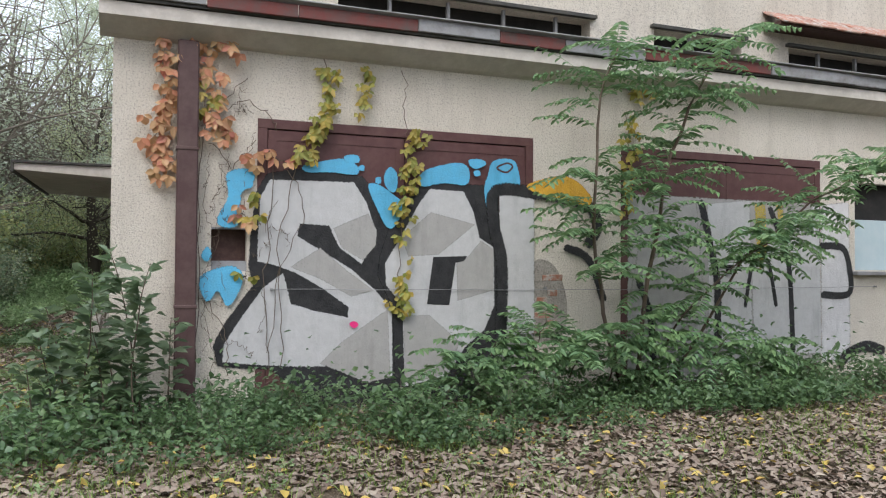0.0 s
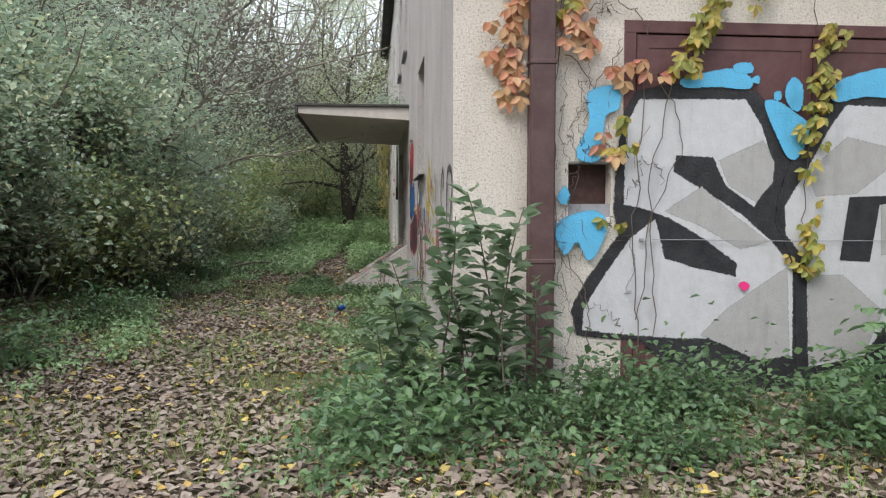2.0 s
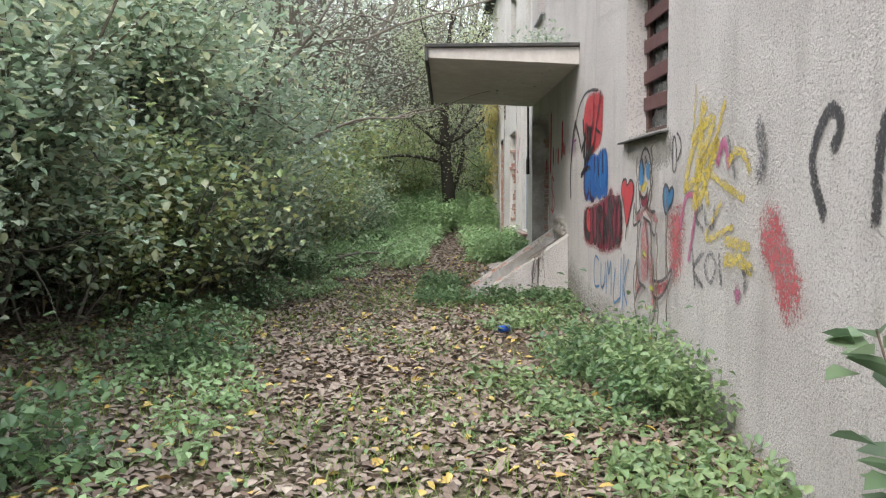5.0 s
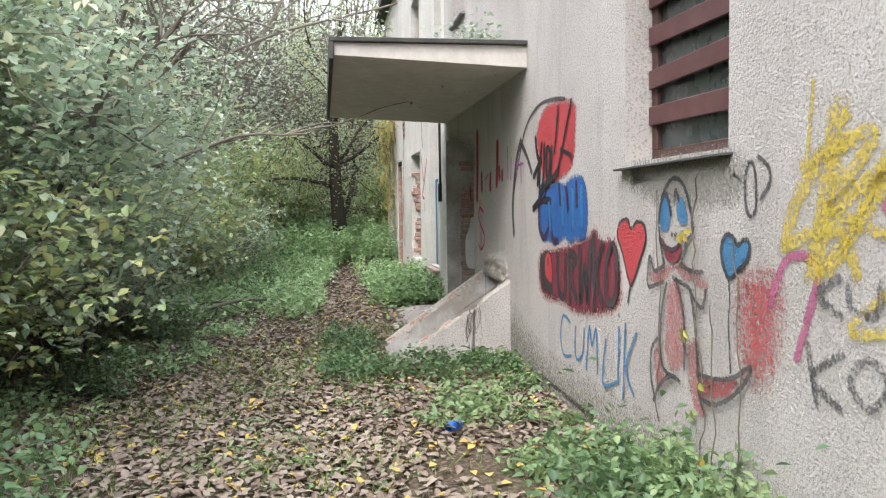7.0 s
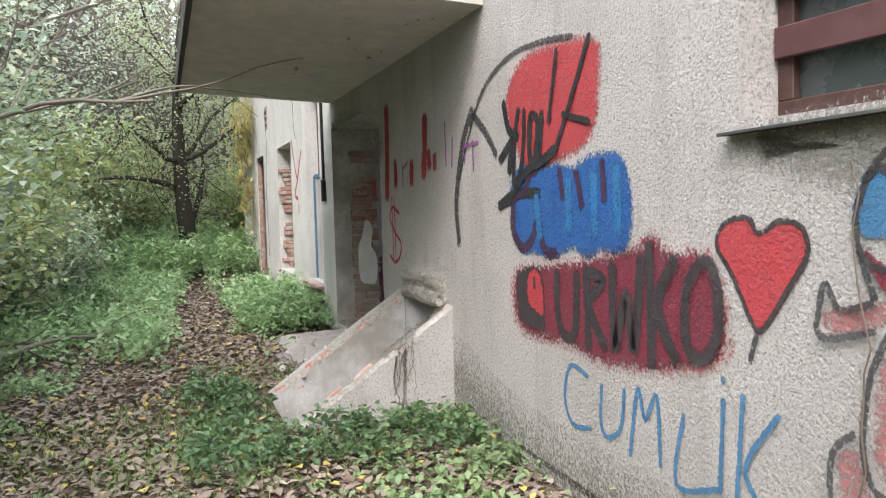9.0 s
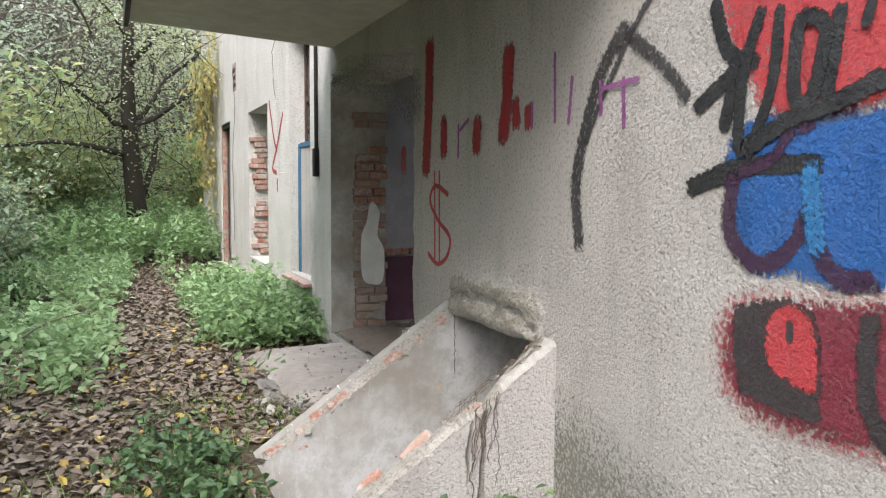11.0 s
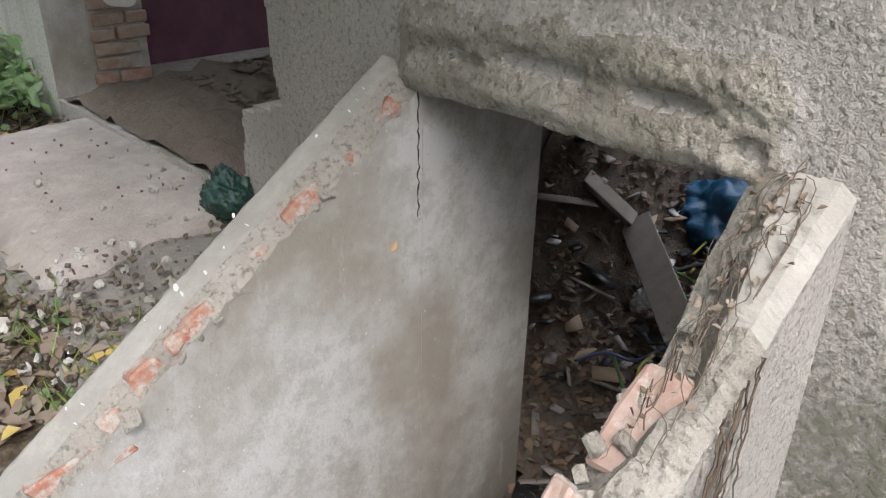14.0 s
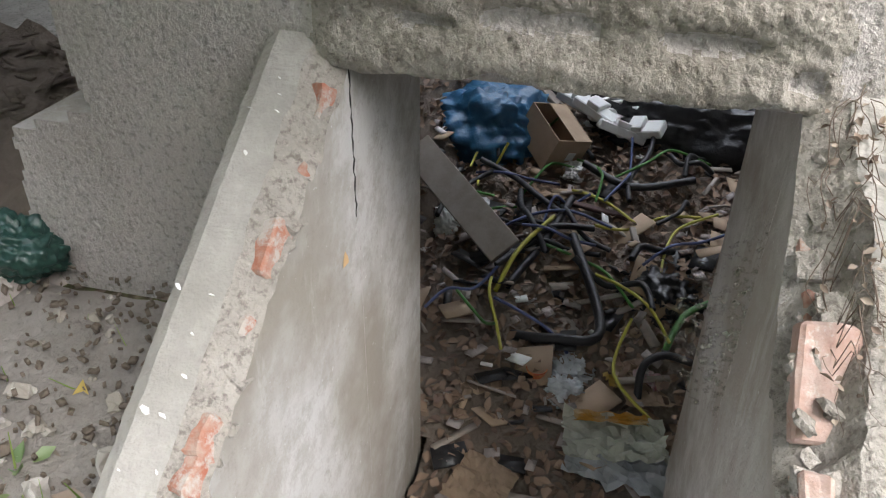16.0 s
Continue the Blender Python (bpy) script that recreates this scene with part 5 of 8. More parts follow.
mark("bluetag", "line", "outline", "P_plum", 0.045, [(5.21, 1.57), (5.18, 1.43)])
mark("bluetag", "line", "outline", "P_plum", 0.045, [(5.05, 1.55), (5.0, 1.39)])
mark("bluetag", "line", "outline", "P_plum", 0.045, [(4.82, 1.58), (4.81, 1.42)])
mark("bluetag", "line", "blue_light", "P_bluelight", 0.07, [(5.12, 1.51), (5.12, 1.28)])
mark("bluetag", "line", "blue_light", "P_bluelight", 0.07, [(4.89, 1.53), (4.89, 1.27)])
mark("bluetag", "line", "blue_light", "P_bluelight", 0.07, [(4.71, 1.55), (4.7, 1.28)])
mark("bluetag", "line", "blue_light", "P_bluelight", 0.07, [(5.45, 1.44), (5.42, 1.24)])
mark("redword", "blob", "red_glow", "P_redthin", 0.07, [(5.73, 1.03), (5.27, 1.09), (4.86, 1.15), (4.57, 1.21), (4.47, 1.26), (4.37, 1.19), (4.15, 1.2), (4.05, 0.99), (4.09, 0.84), (4.44, 0.74), (4.88, 0.7), (5.15, 0.73), (5.7, 0.74)])
mark("redword", "blob", "dark_fill", "P_darkred", 0.06, [(5.68, 1.01), (5.27, 1.07), (4.86, 1.13), (4.57, 1.19), (4.47, 1.24), (4.37, 1.17), (4.16, 1.18), (4.08, 0.99), (4.12, 0.86), (4.43, 0.77), (4.88, 0.72), (5.13, 0.76), (5.65, 0.76)])
mark("redword", "poly", "letter_body", "P_charcoal", 0.02, [(5.71, 1.03), (5.63, 1.05), (5.51, 1.08), (5.43, 1.05), (5.4, 0.97), (5.39, 0.76), (5.52, 0.75), (5.68, 0.78), (5.71, 0.9)])
mark("redword", "blob", "letter_inside", "P_redlight", 0.02, [(5.57, 1.02), (5.5, 1.06), (5.44, 1.03), (5.41, 0.92), (5.42, 0.84), (5.49, 0.85), (5.57, 0.89)])
mark("redword", "line", "letter", "P_charcoal", 0.03, [(5.5, 1.01), (5.5, 0.97)])
mark("redword", "line", "letter", "P_charcoal", 0.062, [(5.25, 1.06), (5.25, 0.86), (5.18, 0.76), (5.08, 0.8), (5.06, 1.07)])
mark("redword", "line", "letter", "P_charcoal", 0.062, [(4.97, 1.09), (4.96, 0.75)])
mark("redword", "line", "letter", "P_charcoal", 0.062, [(4.97, 1.09), (4.83, 1.06), (4.95, 0.94), (4.82, 0.77)])
mark("redword", "line", "letter", "P_charcoal", 0.062, [(4.75, 1.13), (4.74, 0.77), (4.65, 1.02), (4.6, 0.78), (4.54, 1.17)])
mark("redword", "line", "letter", "P_charcoal", 0.062, [(4.48, 1.23), (4.47, 0.76)])
mark("redword", "line", "letter", "P_charcoal", 0.062, [(4.32, 1.18), (4.43, 0.99), (4.32, 0.8)])
mark("redword", "loop", "letter", "P_charcoal", 0.055, [(4.16, 1.18), (4.25, 1.07), (4.25, 0.87), (4.16, 0.83), (4.08, 0.94), (4.09, 1.13)])
mark("heart", "blob", "heart_fill", "P_redlight", 0.02, [(3.92, 0.99), (4.01, 1.14), (4.09, 1.24), (4.05, 1.32), (3.94, 1.34), (3.89, 1.29), (3.8, 1.33), (3.71, 1.31), (3.69, 1.23), (3.77, 1.11), (3.87, 0.98)])
mark("heart", "loop", "outline", "P_soft", 0.022, [(3.92, 0.99), (4.01, 1.14), (4.09, 1.24), (4.05, 1.32), (3.94, 1.34), (3.89, 1.29), (3.8, 1.33), (3.71, 1.31), (3.69, 1.23), (3.77, 1.11), (3.87, 0.98)])
mark("heart", "line", "stem", "P_soft", 0.022, [(3.9, 0.96), (3.93, 0.86)])
mark("bluheart", "blob", "heart_fill", "P_bluepale", 0.02, [(2.83, 1.1), (2.89, 1.18), (2.89, 1.25), (2.85, 1.29), (2.8, 1.28), (2.76, 1.25), (2.72, 1.27), (2.68, 1.27), (2.67, 1.23), (2.7, 1.18), (2.76, 1.14)])
mark("bluheart", "loop", "outline", "P_soft", 0.024, [(2.83, 1.1), (2.89, 1.18), (2.89, 1.25), (2.85, 1.29), (2.8, 1.28), (2.76, 1.25), (2.72, 1.27), (2.68, 1.27), (2.67, 1.23), (2.7, 1.18), (2.76, 1.14)])
mark("bluheart", "line", "stem", "P_soft", 0.012, [(2.83, 1.09), (2.82, 0.99), (2.83, 0.91), (2.81, 0.7)])
mark("word", "line", "letter", "P_bluepale", 0.024, [(4.98, 0.6), (5.14, 0.62), (5.2, 0.46), (5.13, 0.34), (4.96, 0.36)])
mark("word", "line", "letter", "P_bluepale", 0.024, [(4.86, 0.58), (4.87, 0.41), (4.81, 0.36), (4.71, 0.43), (4.68, 0.6)])
mark("word", "line", "letter", "P_bluepale", 0.024, [(4.64, 0.33), (4.58, 0.63), (4.53, 0.51), (4.45, 0.63), (4.43, 0.35)])
mark("word", "line", "letter", "P_bluepale", 0.024, [(4.28, 0.59), (4.33, 0.31), (4.09, 0.37)])
mark("word", "line", "letter", "P_bluepale", 0.024, [(4.06, 0.7), (4.08, 0.37)])
mark("word", "line", "letter", "P_bluepale", 0.024, [(4.06, 0.77), (4.06, 0.78)])
mark("word", "line", "letter", "P_bluepale", 0.024, [(3.96, 0.74), (4.0, 0.29)])
mark("word", "line", "letter", "P_bluepale", 0.024, [(3.8, 0.71), (3.95, 0.49), (3.84, 0.35)])
mark("figure", "blob", "arm", "P_pinkred", 0.02, [(3.63, 1.06), (3.59, 1.01), (3.45, 1.05), (3.34, 1.11), (3.25, 1.07), (3.12, 1.05), (3.05, 1.03), (3.02, 1.06), (3.15, 1.1), (3.27, 1.13), (3.41, 1.11), (3.53, 1.09)])
mark("figure", "blob", "body", "P_pinkred", 0.02, [(3.4, 1.02), (3.32, 1.05), (3.27, 0.98), (3.23, 0.84), (3.23, 0.71), (3.3, 0.61), (3.39, 0.6), (3.45, 0.69), (3.44, 0.87)])
mark("figure", "blob", "leg", "P_pinkred", 0.02, [(3.2, 0.74), (3.12, 0.78), (3.08, 0.62), (3.04, 0.46), (3.11, 0.45), (3.18, 0.56)])
mark("figure", "blob", "leg", "P_pinkred", 0.02, [(3.57, 0.64), (3.51, 0.67), (3.47, 0.57), (3.4, 0.56), (3.49, 0.49), (3.55, 0.5)])
mark("figure", "blob", "tail", "P_redthin", 0.02, [(3.04, 0.62), (2.88, 0.65), (2.76, 0.68), (2.78, 0.63), (2.91, 0.57), (3.03, 0.55)])
mark("figure", "blob", "eye", "P_bluepale", 0.015, [(3.52, 1.36), (3.49, 1.45), (3.44, 1.47), (3.39, 1.4), (3.4, 1.31), (3.47, 1.29), (3.51, 1.33)])
mark("figure", "blob", "eye", "P_bluepale", 0.015, [(3.31, 1.41), (3.27, 1.45), (3.23, 1.42), (3.21, 1.34), (3.29, 1.34)])
mark("figure", "blob", "mouth", "P_darkred", 0.012, [(3.48, 1.25), (3.41, 1.21), (3.32, 1.21), (3.27, 1.26), (3.28, 1.17), (3.35, 1.14), (3.42, 1.15)])
mark("figure", "line", "outline", "P_soft", 0.024, [(3.45, 1.12), (3.5, 1.25), (3.51, 1.36), (3.45, 1.49), (3.35, 1.55), (3.25, 1.52), (3.19, 1.44), (3.15, 1.34), (3.15, 1.29), (3.21, 1.24), (3.26, 1.14)])
mark("figure", "line", "outline", "P_soft", 0.024, [(3.48, 1.45), (3.43, 1.48), (3.39, 1.42), (3.37, 1.37)])
mark("figure", "line", "outline", "P_soft", 0.024, [(3.33, 1.44), (3.32, 1.49), (3.29, 1.45)])
mark("figure", "line", "outline", "P_soft", 0.024, [(3.5, 1.26), (3.45, 1.21), (3.35, 1.2), (3.28, 1.23), (3.25, 1.27)])
mark("figure", "line", "outline", "P_soft", 0.024, [(3.36, 1.27), (3.35, 1.28)])
mark("figure", "line", "outline", "P_soft", 0.024, [(3.32, 1.27), (3.31, 1.28)])
mark("figure", "line", "outline", "P_soft", 0.024, [(3.45, 1.11), (3.56, 1.08), (3.61, 1.15), (3.63, 1.1), (3.63, 0.99), (3.45, 1.03)])
mark("figure", "line", "outline", "P_soft", 0.024, [(3.26, 1.13), (3.15, 1.11), (3.04, 1.11)])
mark("figure", "line", "outline", "P_soft", 0.024, [(3.34, 1.06), (3.18, 1.03), (3.12, 0.98), (3.04, 0.95), (3.01, 1.03)])
mark("figure", "line", "outline", "P_soft", 0.024, [(3.4, 1.03), (3.46, 0.89), (3.48, 0.7), (3.44, 0.59), (3.34, 0.57)])
mark("figure", "line", "outline", "P_soft", 0.024, [(3.3, 1.06), (3.24, 0.94), (3.21, 0.8), (3.21, 0.63)])
mark("figure", "line", "outline", "P_soft", 0.024, [(3.51, 0.73), (3.58, 0.66), (3.59, 0.53), (3.55, 0.43)])
mark("figure", "line", "outline", "P_soft", 0.024, [(3.15, 1.02), (3.1, 0.86), (3.08, 0.71), (3.06, 0.55), (3, 0.46)])
mark("figure", "line", "outline", "P_soft", 0.024, [(3.05, 0.64), (2.91, 0.65), (2.76, 0.69), (2.63, 0.76), (2.68, 0.68), (2.81, 0.58), (2.94, 0.53), (3.04, 0.53)])
mark("figure", "line", "outline", "P_soft", 0.024, [(3.55, 0.4), (3.46, 0.51), (3.34, 0.57), (3.25, 0.56)])
mark("smear", "blob", "red_smear", "P_redthin", 0.12, [(2.73, 1.07), (2.65, 1.11), (2.5, 1.11), (2.49, 0.92), (2.56, 0.74), (2.69, 0.77)])
mark("smear", "line", "letter", "P_purple", 0.04, [(2.52, 1.03), (2.43, 1.2), (2.3, 1.23), (2.23, 1.17), (2.35, 0.85)])
mark("smear", "line", "letter", "P_purple", 0.05, [(1.9, 1.4), (1.81, 1.51), (1.74, 1.38)])
mark("rtag", "loop", "letter", "P_soft", 0.02, [(2.67, 1.37), (2.7, 1.41), (2.71, 1.5), (2.69, 1.58), (2.65, 1.58), (2.63, 1.51), (2.63, 1.4)])
mark("rtag", "line", "letter", "P_soft", 0.02, [(2.62, 1.61), (2.55, 1.57), (2.53, 1.51), (2.59, 1.44)])
mark("yellow", "line", "stroke", "P_yellow", 0.0225, [(2.27, 1.85), (2.3, 1.61)])
mark("yellow", "line", "stroke", "P_yellow", 0.052500000000000005, [(1.81, 1.71), (2.11, 1.26)])
mark("yellow", "line", "stroke", "P_yellow", 0.07500000000000001, [(2.21, 1.6), (2.38, 1.39), (2.43, 1.26)])
mark("yellow", "line", "stroke", "P_yellow", 0.0675, [(2.32, 1.56), (1.96, 1.64), (2.2, 1.39), (1.9, 1.52), (2.19, 1.18)])
mark("yellow", "line", "stroke", "P_yellow", 0.06, [(2.43, 1.26), (2.14, 1.33), (2.03, 1.19)])
mark("yellow", "line", "stroke", "P_yellow", 0.045, [(2.15, 1.39), (1.84, 1.3), (1.53, 1.22)])
mark("yellow", "line", "stroke", "P_yellow", 0.037500000000000006, [(1.83, 1.19), (2.06, 0.99), (1.66, 1.08)])
mark("yellow", "line", "stroke", "P_yellow", 0.06, [(1.74, 1.0), (1.45, 0.99)])
mark("yellow", "line", "stroke", "P_yellow", 0.07500000000000001, [(1.76, 0.9), (1.57, 0.92), (1.43, 0.89)])
mark("yellow", "line", "stroke", "P_yellow", 0.052500000000000005, [(1.72, 1.4), (1.64, 1.45), (1.53, 1.43), (1.45, 1.35)])
mark("greyword", "line", "letter", "P_faint", 0.035, [(2.29, 0.92), (2.23, 0.71)])
mark("greyword", "line", "letter", "P_faint", 0.035, [(2.1, 0.91), (2.26, 0.8), (2.1, 0.72)])
mark("greyword", "line", "letter", "P_faint", 0.035, [(1.85, 0.92), (1.81, 0.77)])
mark("greyword", "line", "letter", "P_faint", 0.035, [(1.53, 0.87), (1.43, 0.88)])
mark("greyword", "line", "letter", "P_faint", 0.035, [(1.5, 0.88), (1.49, 0.77)])
mark("greyword", "line", "letter", "P_faint", 0.035, [(2.11, 1.17), (2.23, 1.1), (2.1, 1.04)])
mark("greyword", "line", "letter", "P_faint", 0.035, [(2.07, 1.16), (2.05, 1.07), (1.93, 1.07), (1.92, 1.17)])
mark("greyword", "line", "letter", "P_faint", 0.035, [(1.75, 1.53), (1.64, 1.33)])
mark("greyword", "loop", "letter", "P_faint", 0.03, [(1.97, 0.92), (2.05, 0.83), (1.96, 0.76), (1.88, 0.86)])
mark("greyword", "line", "letter", "P_faint", 0.1, [(1.36, 1.55), (1.31, 1.44), (1.34, 1.33)])
mark("arches", "line", "stroke", "P_soft", 0.06, [(0.76, 1.17), (0.86, 1.38), (0.74, 1.56), (0.65, 1.51), (0.69, 1.42)])
mark("arches", "line", "stroke", "P_soft", 0.06, [(0.4, 1.16), (0.37, 1.48), (0.22, 1.55), (0.06, 1.51), (0.02, 1.39), (0.18, 1.15)])
mark("arches", "line", "stroke", "P_yellow", 0.12, [(2.13, 1.72), (2.25, 1.18)])
mark("arches", "line", "stroke", "P_redthin", 0.25, [(1.23, 1.08), (1.01, 0.82)])
mark("redwriting", "line", "letter", "P_reddeep", 0.125, [(8.2, 2.23), (8.21, 1.91), (8.25, 1.51)])
mark("redwriting", "line", "letter", "P_reddeep", 0.09, [(7.98, 1.77), (7.98, 1.6)])
mark("redwriting", "line", "letter", "P_reddeep", 0.09, [(7.54, 1.74), (7.55, 1.6)])
mark("redwriting", "line", "letter", "P_reddeep", 0.11, [(7.21, 2.04), (7.22, 1.81), (7.25, 1.65)])
mark("redwriting", "line", "letter", "P_reddeep", 0.08, [(7.13, 1.79), (7.12, 1.7)])
mark("redwriting", "line", "letter", "P_reddeep", 0.06, [(7.01, 1.76), (7.01, 1.68)])
mark("redwriting", "line", "letter", "P_reddeep", 0.09, [(8.62, 1.63), (8.62, 1.52)])
mark("violet", "line", "letter", "P_violet", 0.022, [(7.78, 1.74), (7.78, 1.57)])
mark("violet", "line", "letter", "P_violet", 0.022, [(7.76, 1.71), (7.65, 1.76)])
mark("violet", "line", "letter", "P_violet", 0.022, [(6.79, 1.97), (6.78, 1.68)])
mark("violet", "line", "letter", "P_violet", 0.022, [(6.65, 1.85), (6.67, 1.67)])
mark("violet", "line", "letter", "P_violet", 0.022, [(6.45, 1.81), (6.44, 1.68)])
mark("violet", "line", "letter", "P_violet", 0.022, [(6.44, 1.78), (6.22, 1.79)])
mark("violet", "line", "letter", "P_violet", 0.022, [(6.3, 1.8), (6.29, 1.62)])
mark("violet", "line", "letter", "P_violet", 0.022, [(6.97, 1.78), (6.97, 1.67)])
mark("dollar", "line", "letter", "P_redthin2", 0.028, [(7.92, 1.36), (8.1, 1.41), (8.18, 1.32), (8.06, 1.21), (7.89, 1.12), (7.92, 1.01), (8.06, 0.95), (8.2, 1.0)])
mark("dollar", "line", "letter", "P_redthin2", 0.02, [(8.11, 1.49), (8.1, 0.96)])
mark("dollar", "line", "letter", "P_redthin2", 0.02, [(8.04, 1.49), (8.03, 0.97)])
mark("farred", "line", "stroke", "P_redthin2", 0.05, [(13.21, 2.42), (12.95, 1.98), (12.78, 1.83)])
mark("farred", "line", "stroke", "P_redthin2", 0.05, [(12.43, 2.21), (12.78, 1.85), (13.03, 1.63), (12.8, 1.57)])
mark("farred", "line", "stroke", "P_redthin2", 0.05, [(12.75, 1.49), (12.76, 1.37)])
mark("stains", "blob", "stain", "P_grime", 0.25, [(6.72, 0.4), (5.7, 0.18), (4.13, 0.14), (3.44, 0.16), (3.44, -0.02), (4.63, -0.07), (6.74, 0.02)])
mark("stains", "blob", "stain", "P_grime", 0.15, [(10.38, 2.29), (9.1, 2.08), (8.45, 1.85), (8.53, 2.11), (9.72, 2.34)])
mark("smear", "blob", "splat", "P_purple", 0.03, [(1.62, 0.75), (1.59, 0.785), (1.55, 0.75), (1.585, 0.715)])
mark("stains", "blob", "stain", "P_stain", 0.12, [(3.87, 1.59), (2.85, 1.61), (2.83, 1.47), (3.44, 1.47)])


# ---- bricks ----
def brick_mesh(name, lx, ly, lz, material, seed, rugged=0.005):
    bm = box_bm((-lx / 2, -ly / 2, -lz / 2), (lx / 2, ly / 2, lz / 2), 0.006)
    if rugged > 0.01:
        bmesh.ops.subdivide_edges(bm, edges=[e for e in bm.edges if e.calc_length() > 0.03], cuts=1, use_grid_fill=True)
    for v in bm.verts:
        v.co += noise.noise_vector(v.co * 22 + Vector((seed, 0, 0))) * rugged
    me = bpy.data.meshes.new(name)
    bm.to_mesh(me)
    bm.free()
    me.materials.append(material)
    return me


def lay(parent, me, m, name="brick"):
    ob = add(name, me, parent)
    ob.matrix_basis = m
    return ob


rb = random.Random(3)
jamb_bricks = {w: [brick_mesh("brick", w, 0.06, 0.062, M_oldbrick, i, 0.007) for i in range(2)] for w in (0.115, 0.17, 0.235)}
jamb_red = {w: [brick_mesh("brick", w, 0.06, 0.062, M_brick, 7 + i, 0.007) for i in range(2)] for w in (0.115, 0.17, 0.235)}
for row in range(26):
    z = 0.19 + row * 0.0735
    x = 0.20 + rb.uniform(-0.01, 0.02)
    for w in ((0.115, 0.17), (0.17, 0.115), (0.235,))[row % 3]:
        red = 1.05 < z < 1.75 and rb.random() < 0.65
        if rb.random() > 0.06:
            lay(wall_side, rb.choice((jamb_red if red else jamb_bricks)[w]), pose(x + w / 2, 10.452 + rb.uniform(-0.012, 0.012), z, rb.uniform(-2, 2), rb.uniform(-1.5, 1.5), rb.uniform(-3, 3)))
        x += w + 0.012
window_bricks = [brick_mesh("brick", w, 0.07, 0.066, M_brick, 20 + i, 0.014) for i, w in enumerate((0.24, 0.13, 0.18))]
z = 0.52
while z < 2.1:
    if rb.random() < 0.92:
        lay(wall_side, rb.choice(window_bricks), pose(0.15 + rb.uniform(-0.05, 0.06), 14.735 + rb.uniform(-0.012, 0.006), z, rb.uniform(-3, 3), rb.uniform(-3, 3), rb.uniform(-5, 5)))
    z += 0.073 + (0.08 if rb.random() < 0.10 else 0)
for i in range(5):
    lay(wall_side, jamb_red[0.235][i % 2], pose(0.75 + i * 0.25, 10.86, 0.79))
# bare bricks where the render has come off between the gates
bare = painted_mesh("bare_patch", "blob", [(3.85, 1.26), (4.10, 1.28), (4.25, 0.92), (4.19, 0.57), (3.87, 0.57)], 0.012, M_mortar, lambda a, b: (a, -0.004, b))
add("bare_patch", bare, wall_front, "crumbled render with bare mortar")
for row in range(8):
    z = 0.63 + row * 0.075
    x = 3.87 + (0.12 if row % 2 else 0.0)
    while x < 4.09:
        if rb.random() < 0.8:
            lay(wall_front, rb.choice(jamb_red[0.235 if rb.random() < 0.5 else 0.115]), pose(x + 0.1, 0.022 + rb.uniform(-0.006, 0.004), z, rb.uniform(-2, 2), rb.uniform(-2, 2), rb.uniform(-2, 2)))
        x += 0.25
# white plaster remnant on the door jamb
patch = painted_mesh("plaster_patch", "blob", [(0.27, 0.62), (0.36, 0.55), (0.45, 0.58), (0.46, 0.85), (0.40, 0.98), (0.42, 1.18), (0.35, 1.27), (0.31, 1.1), (0.26, 0.95)], 0.01, plaster("white_plaster_remnant", (0.80, 0.79, 0.77), (0.72, 0.71, 0.69), (0.55, 0.53, 0.50), 0.15), lambda a, b: (a, 10.392, b))
add("plaster_patch", patch, wall_side, "white plaster remnant")

# bricks showing in the crumbled parapets
slope = math.degrees(math.atan2(0.775, 1.15))
# place along the parapet, depth below its top, length, height and tilt of each bared brick
for i, (x, dz, lx, lz, tilt) in enumerate(((-0.10, 0.030, 0.085, 0.045, -8), (-0.215, 0.045, 0.06, 0.032, 24), (-0.362, 0.030, 0.115, 0.05, 4), (-0.49, 0.026, 0.045, 0.035, 0), (-0.53, 0.046, 0.06, 0.03, 18),
        (-0.65, 0.020, 0.075, 0.05, 12), (-0.705, 0.012, 0.06, 0.036, 6), (-0.785, 0.022, 0.085, 0.068, 14), (-0.79, 0.090, 0.05, 0.04, 30), (-0.885, 0.014, 0.05, 0.03, 0), (-0.955, 0.052, 0.215, 0.068, 16))):
    zt = 0.755 - 0.785 * (-x / 1.15)
    me = brick_mesh("brick", lx, 0.062, lz, M_brick, 30 + i, 0.011)
    lay(chute_far, me, pose(x, 7.821, zt - dz - 0.014, -16, -slope + tilt, rb.uniform(-5, 5)))
for i, (x, y, dz, lx, ly, old) in enumerate(((-0.10, 6.875, 0.085, 0.10, 0.06, False), (-0.155, 6.885, 0.12, 0.07, 0.05, False), (-0.25, 6.855, 0.135, 0.09, 0.08, False), (-0.375, 6.862, 0.092, 0.20, 0.10, True), (-0.60, 6.885, 0.035, 0.16, 0.05, True), (-0.80, 6.89, 0.03, 0.12, 0.04, False))):
    zt = 0.735 - 0.765 * (-x / 1.17)
    me = brick_mesh("brick", lx, ly, 0.05, M_pinkbrick if old else M_brick, 50 + i, 0.011)
    lay(chute_near, me, pose(x, y - 0.006, zt - dz - 0.012, rb.uniform(-8, 8), -slope + rb.uniform(-6, 6), rb.uniform(-8, 8)))
M_white = painted("white_specks", (0.75, 0.75, 0.73), (0.6, 0.6, 0.57), 0.8, 0.2)
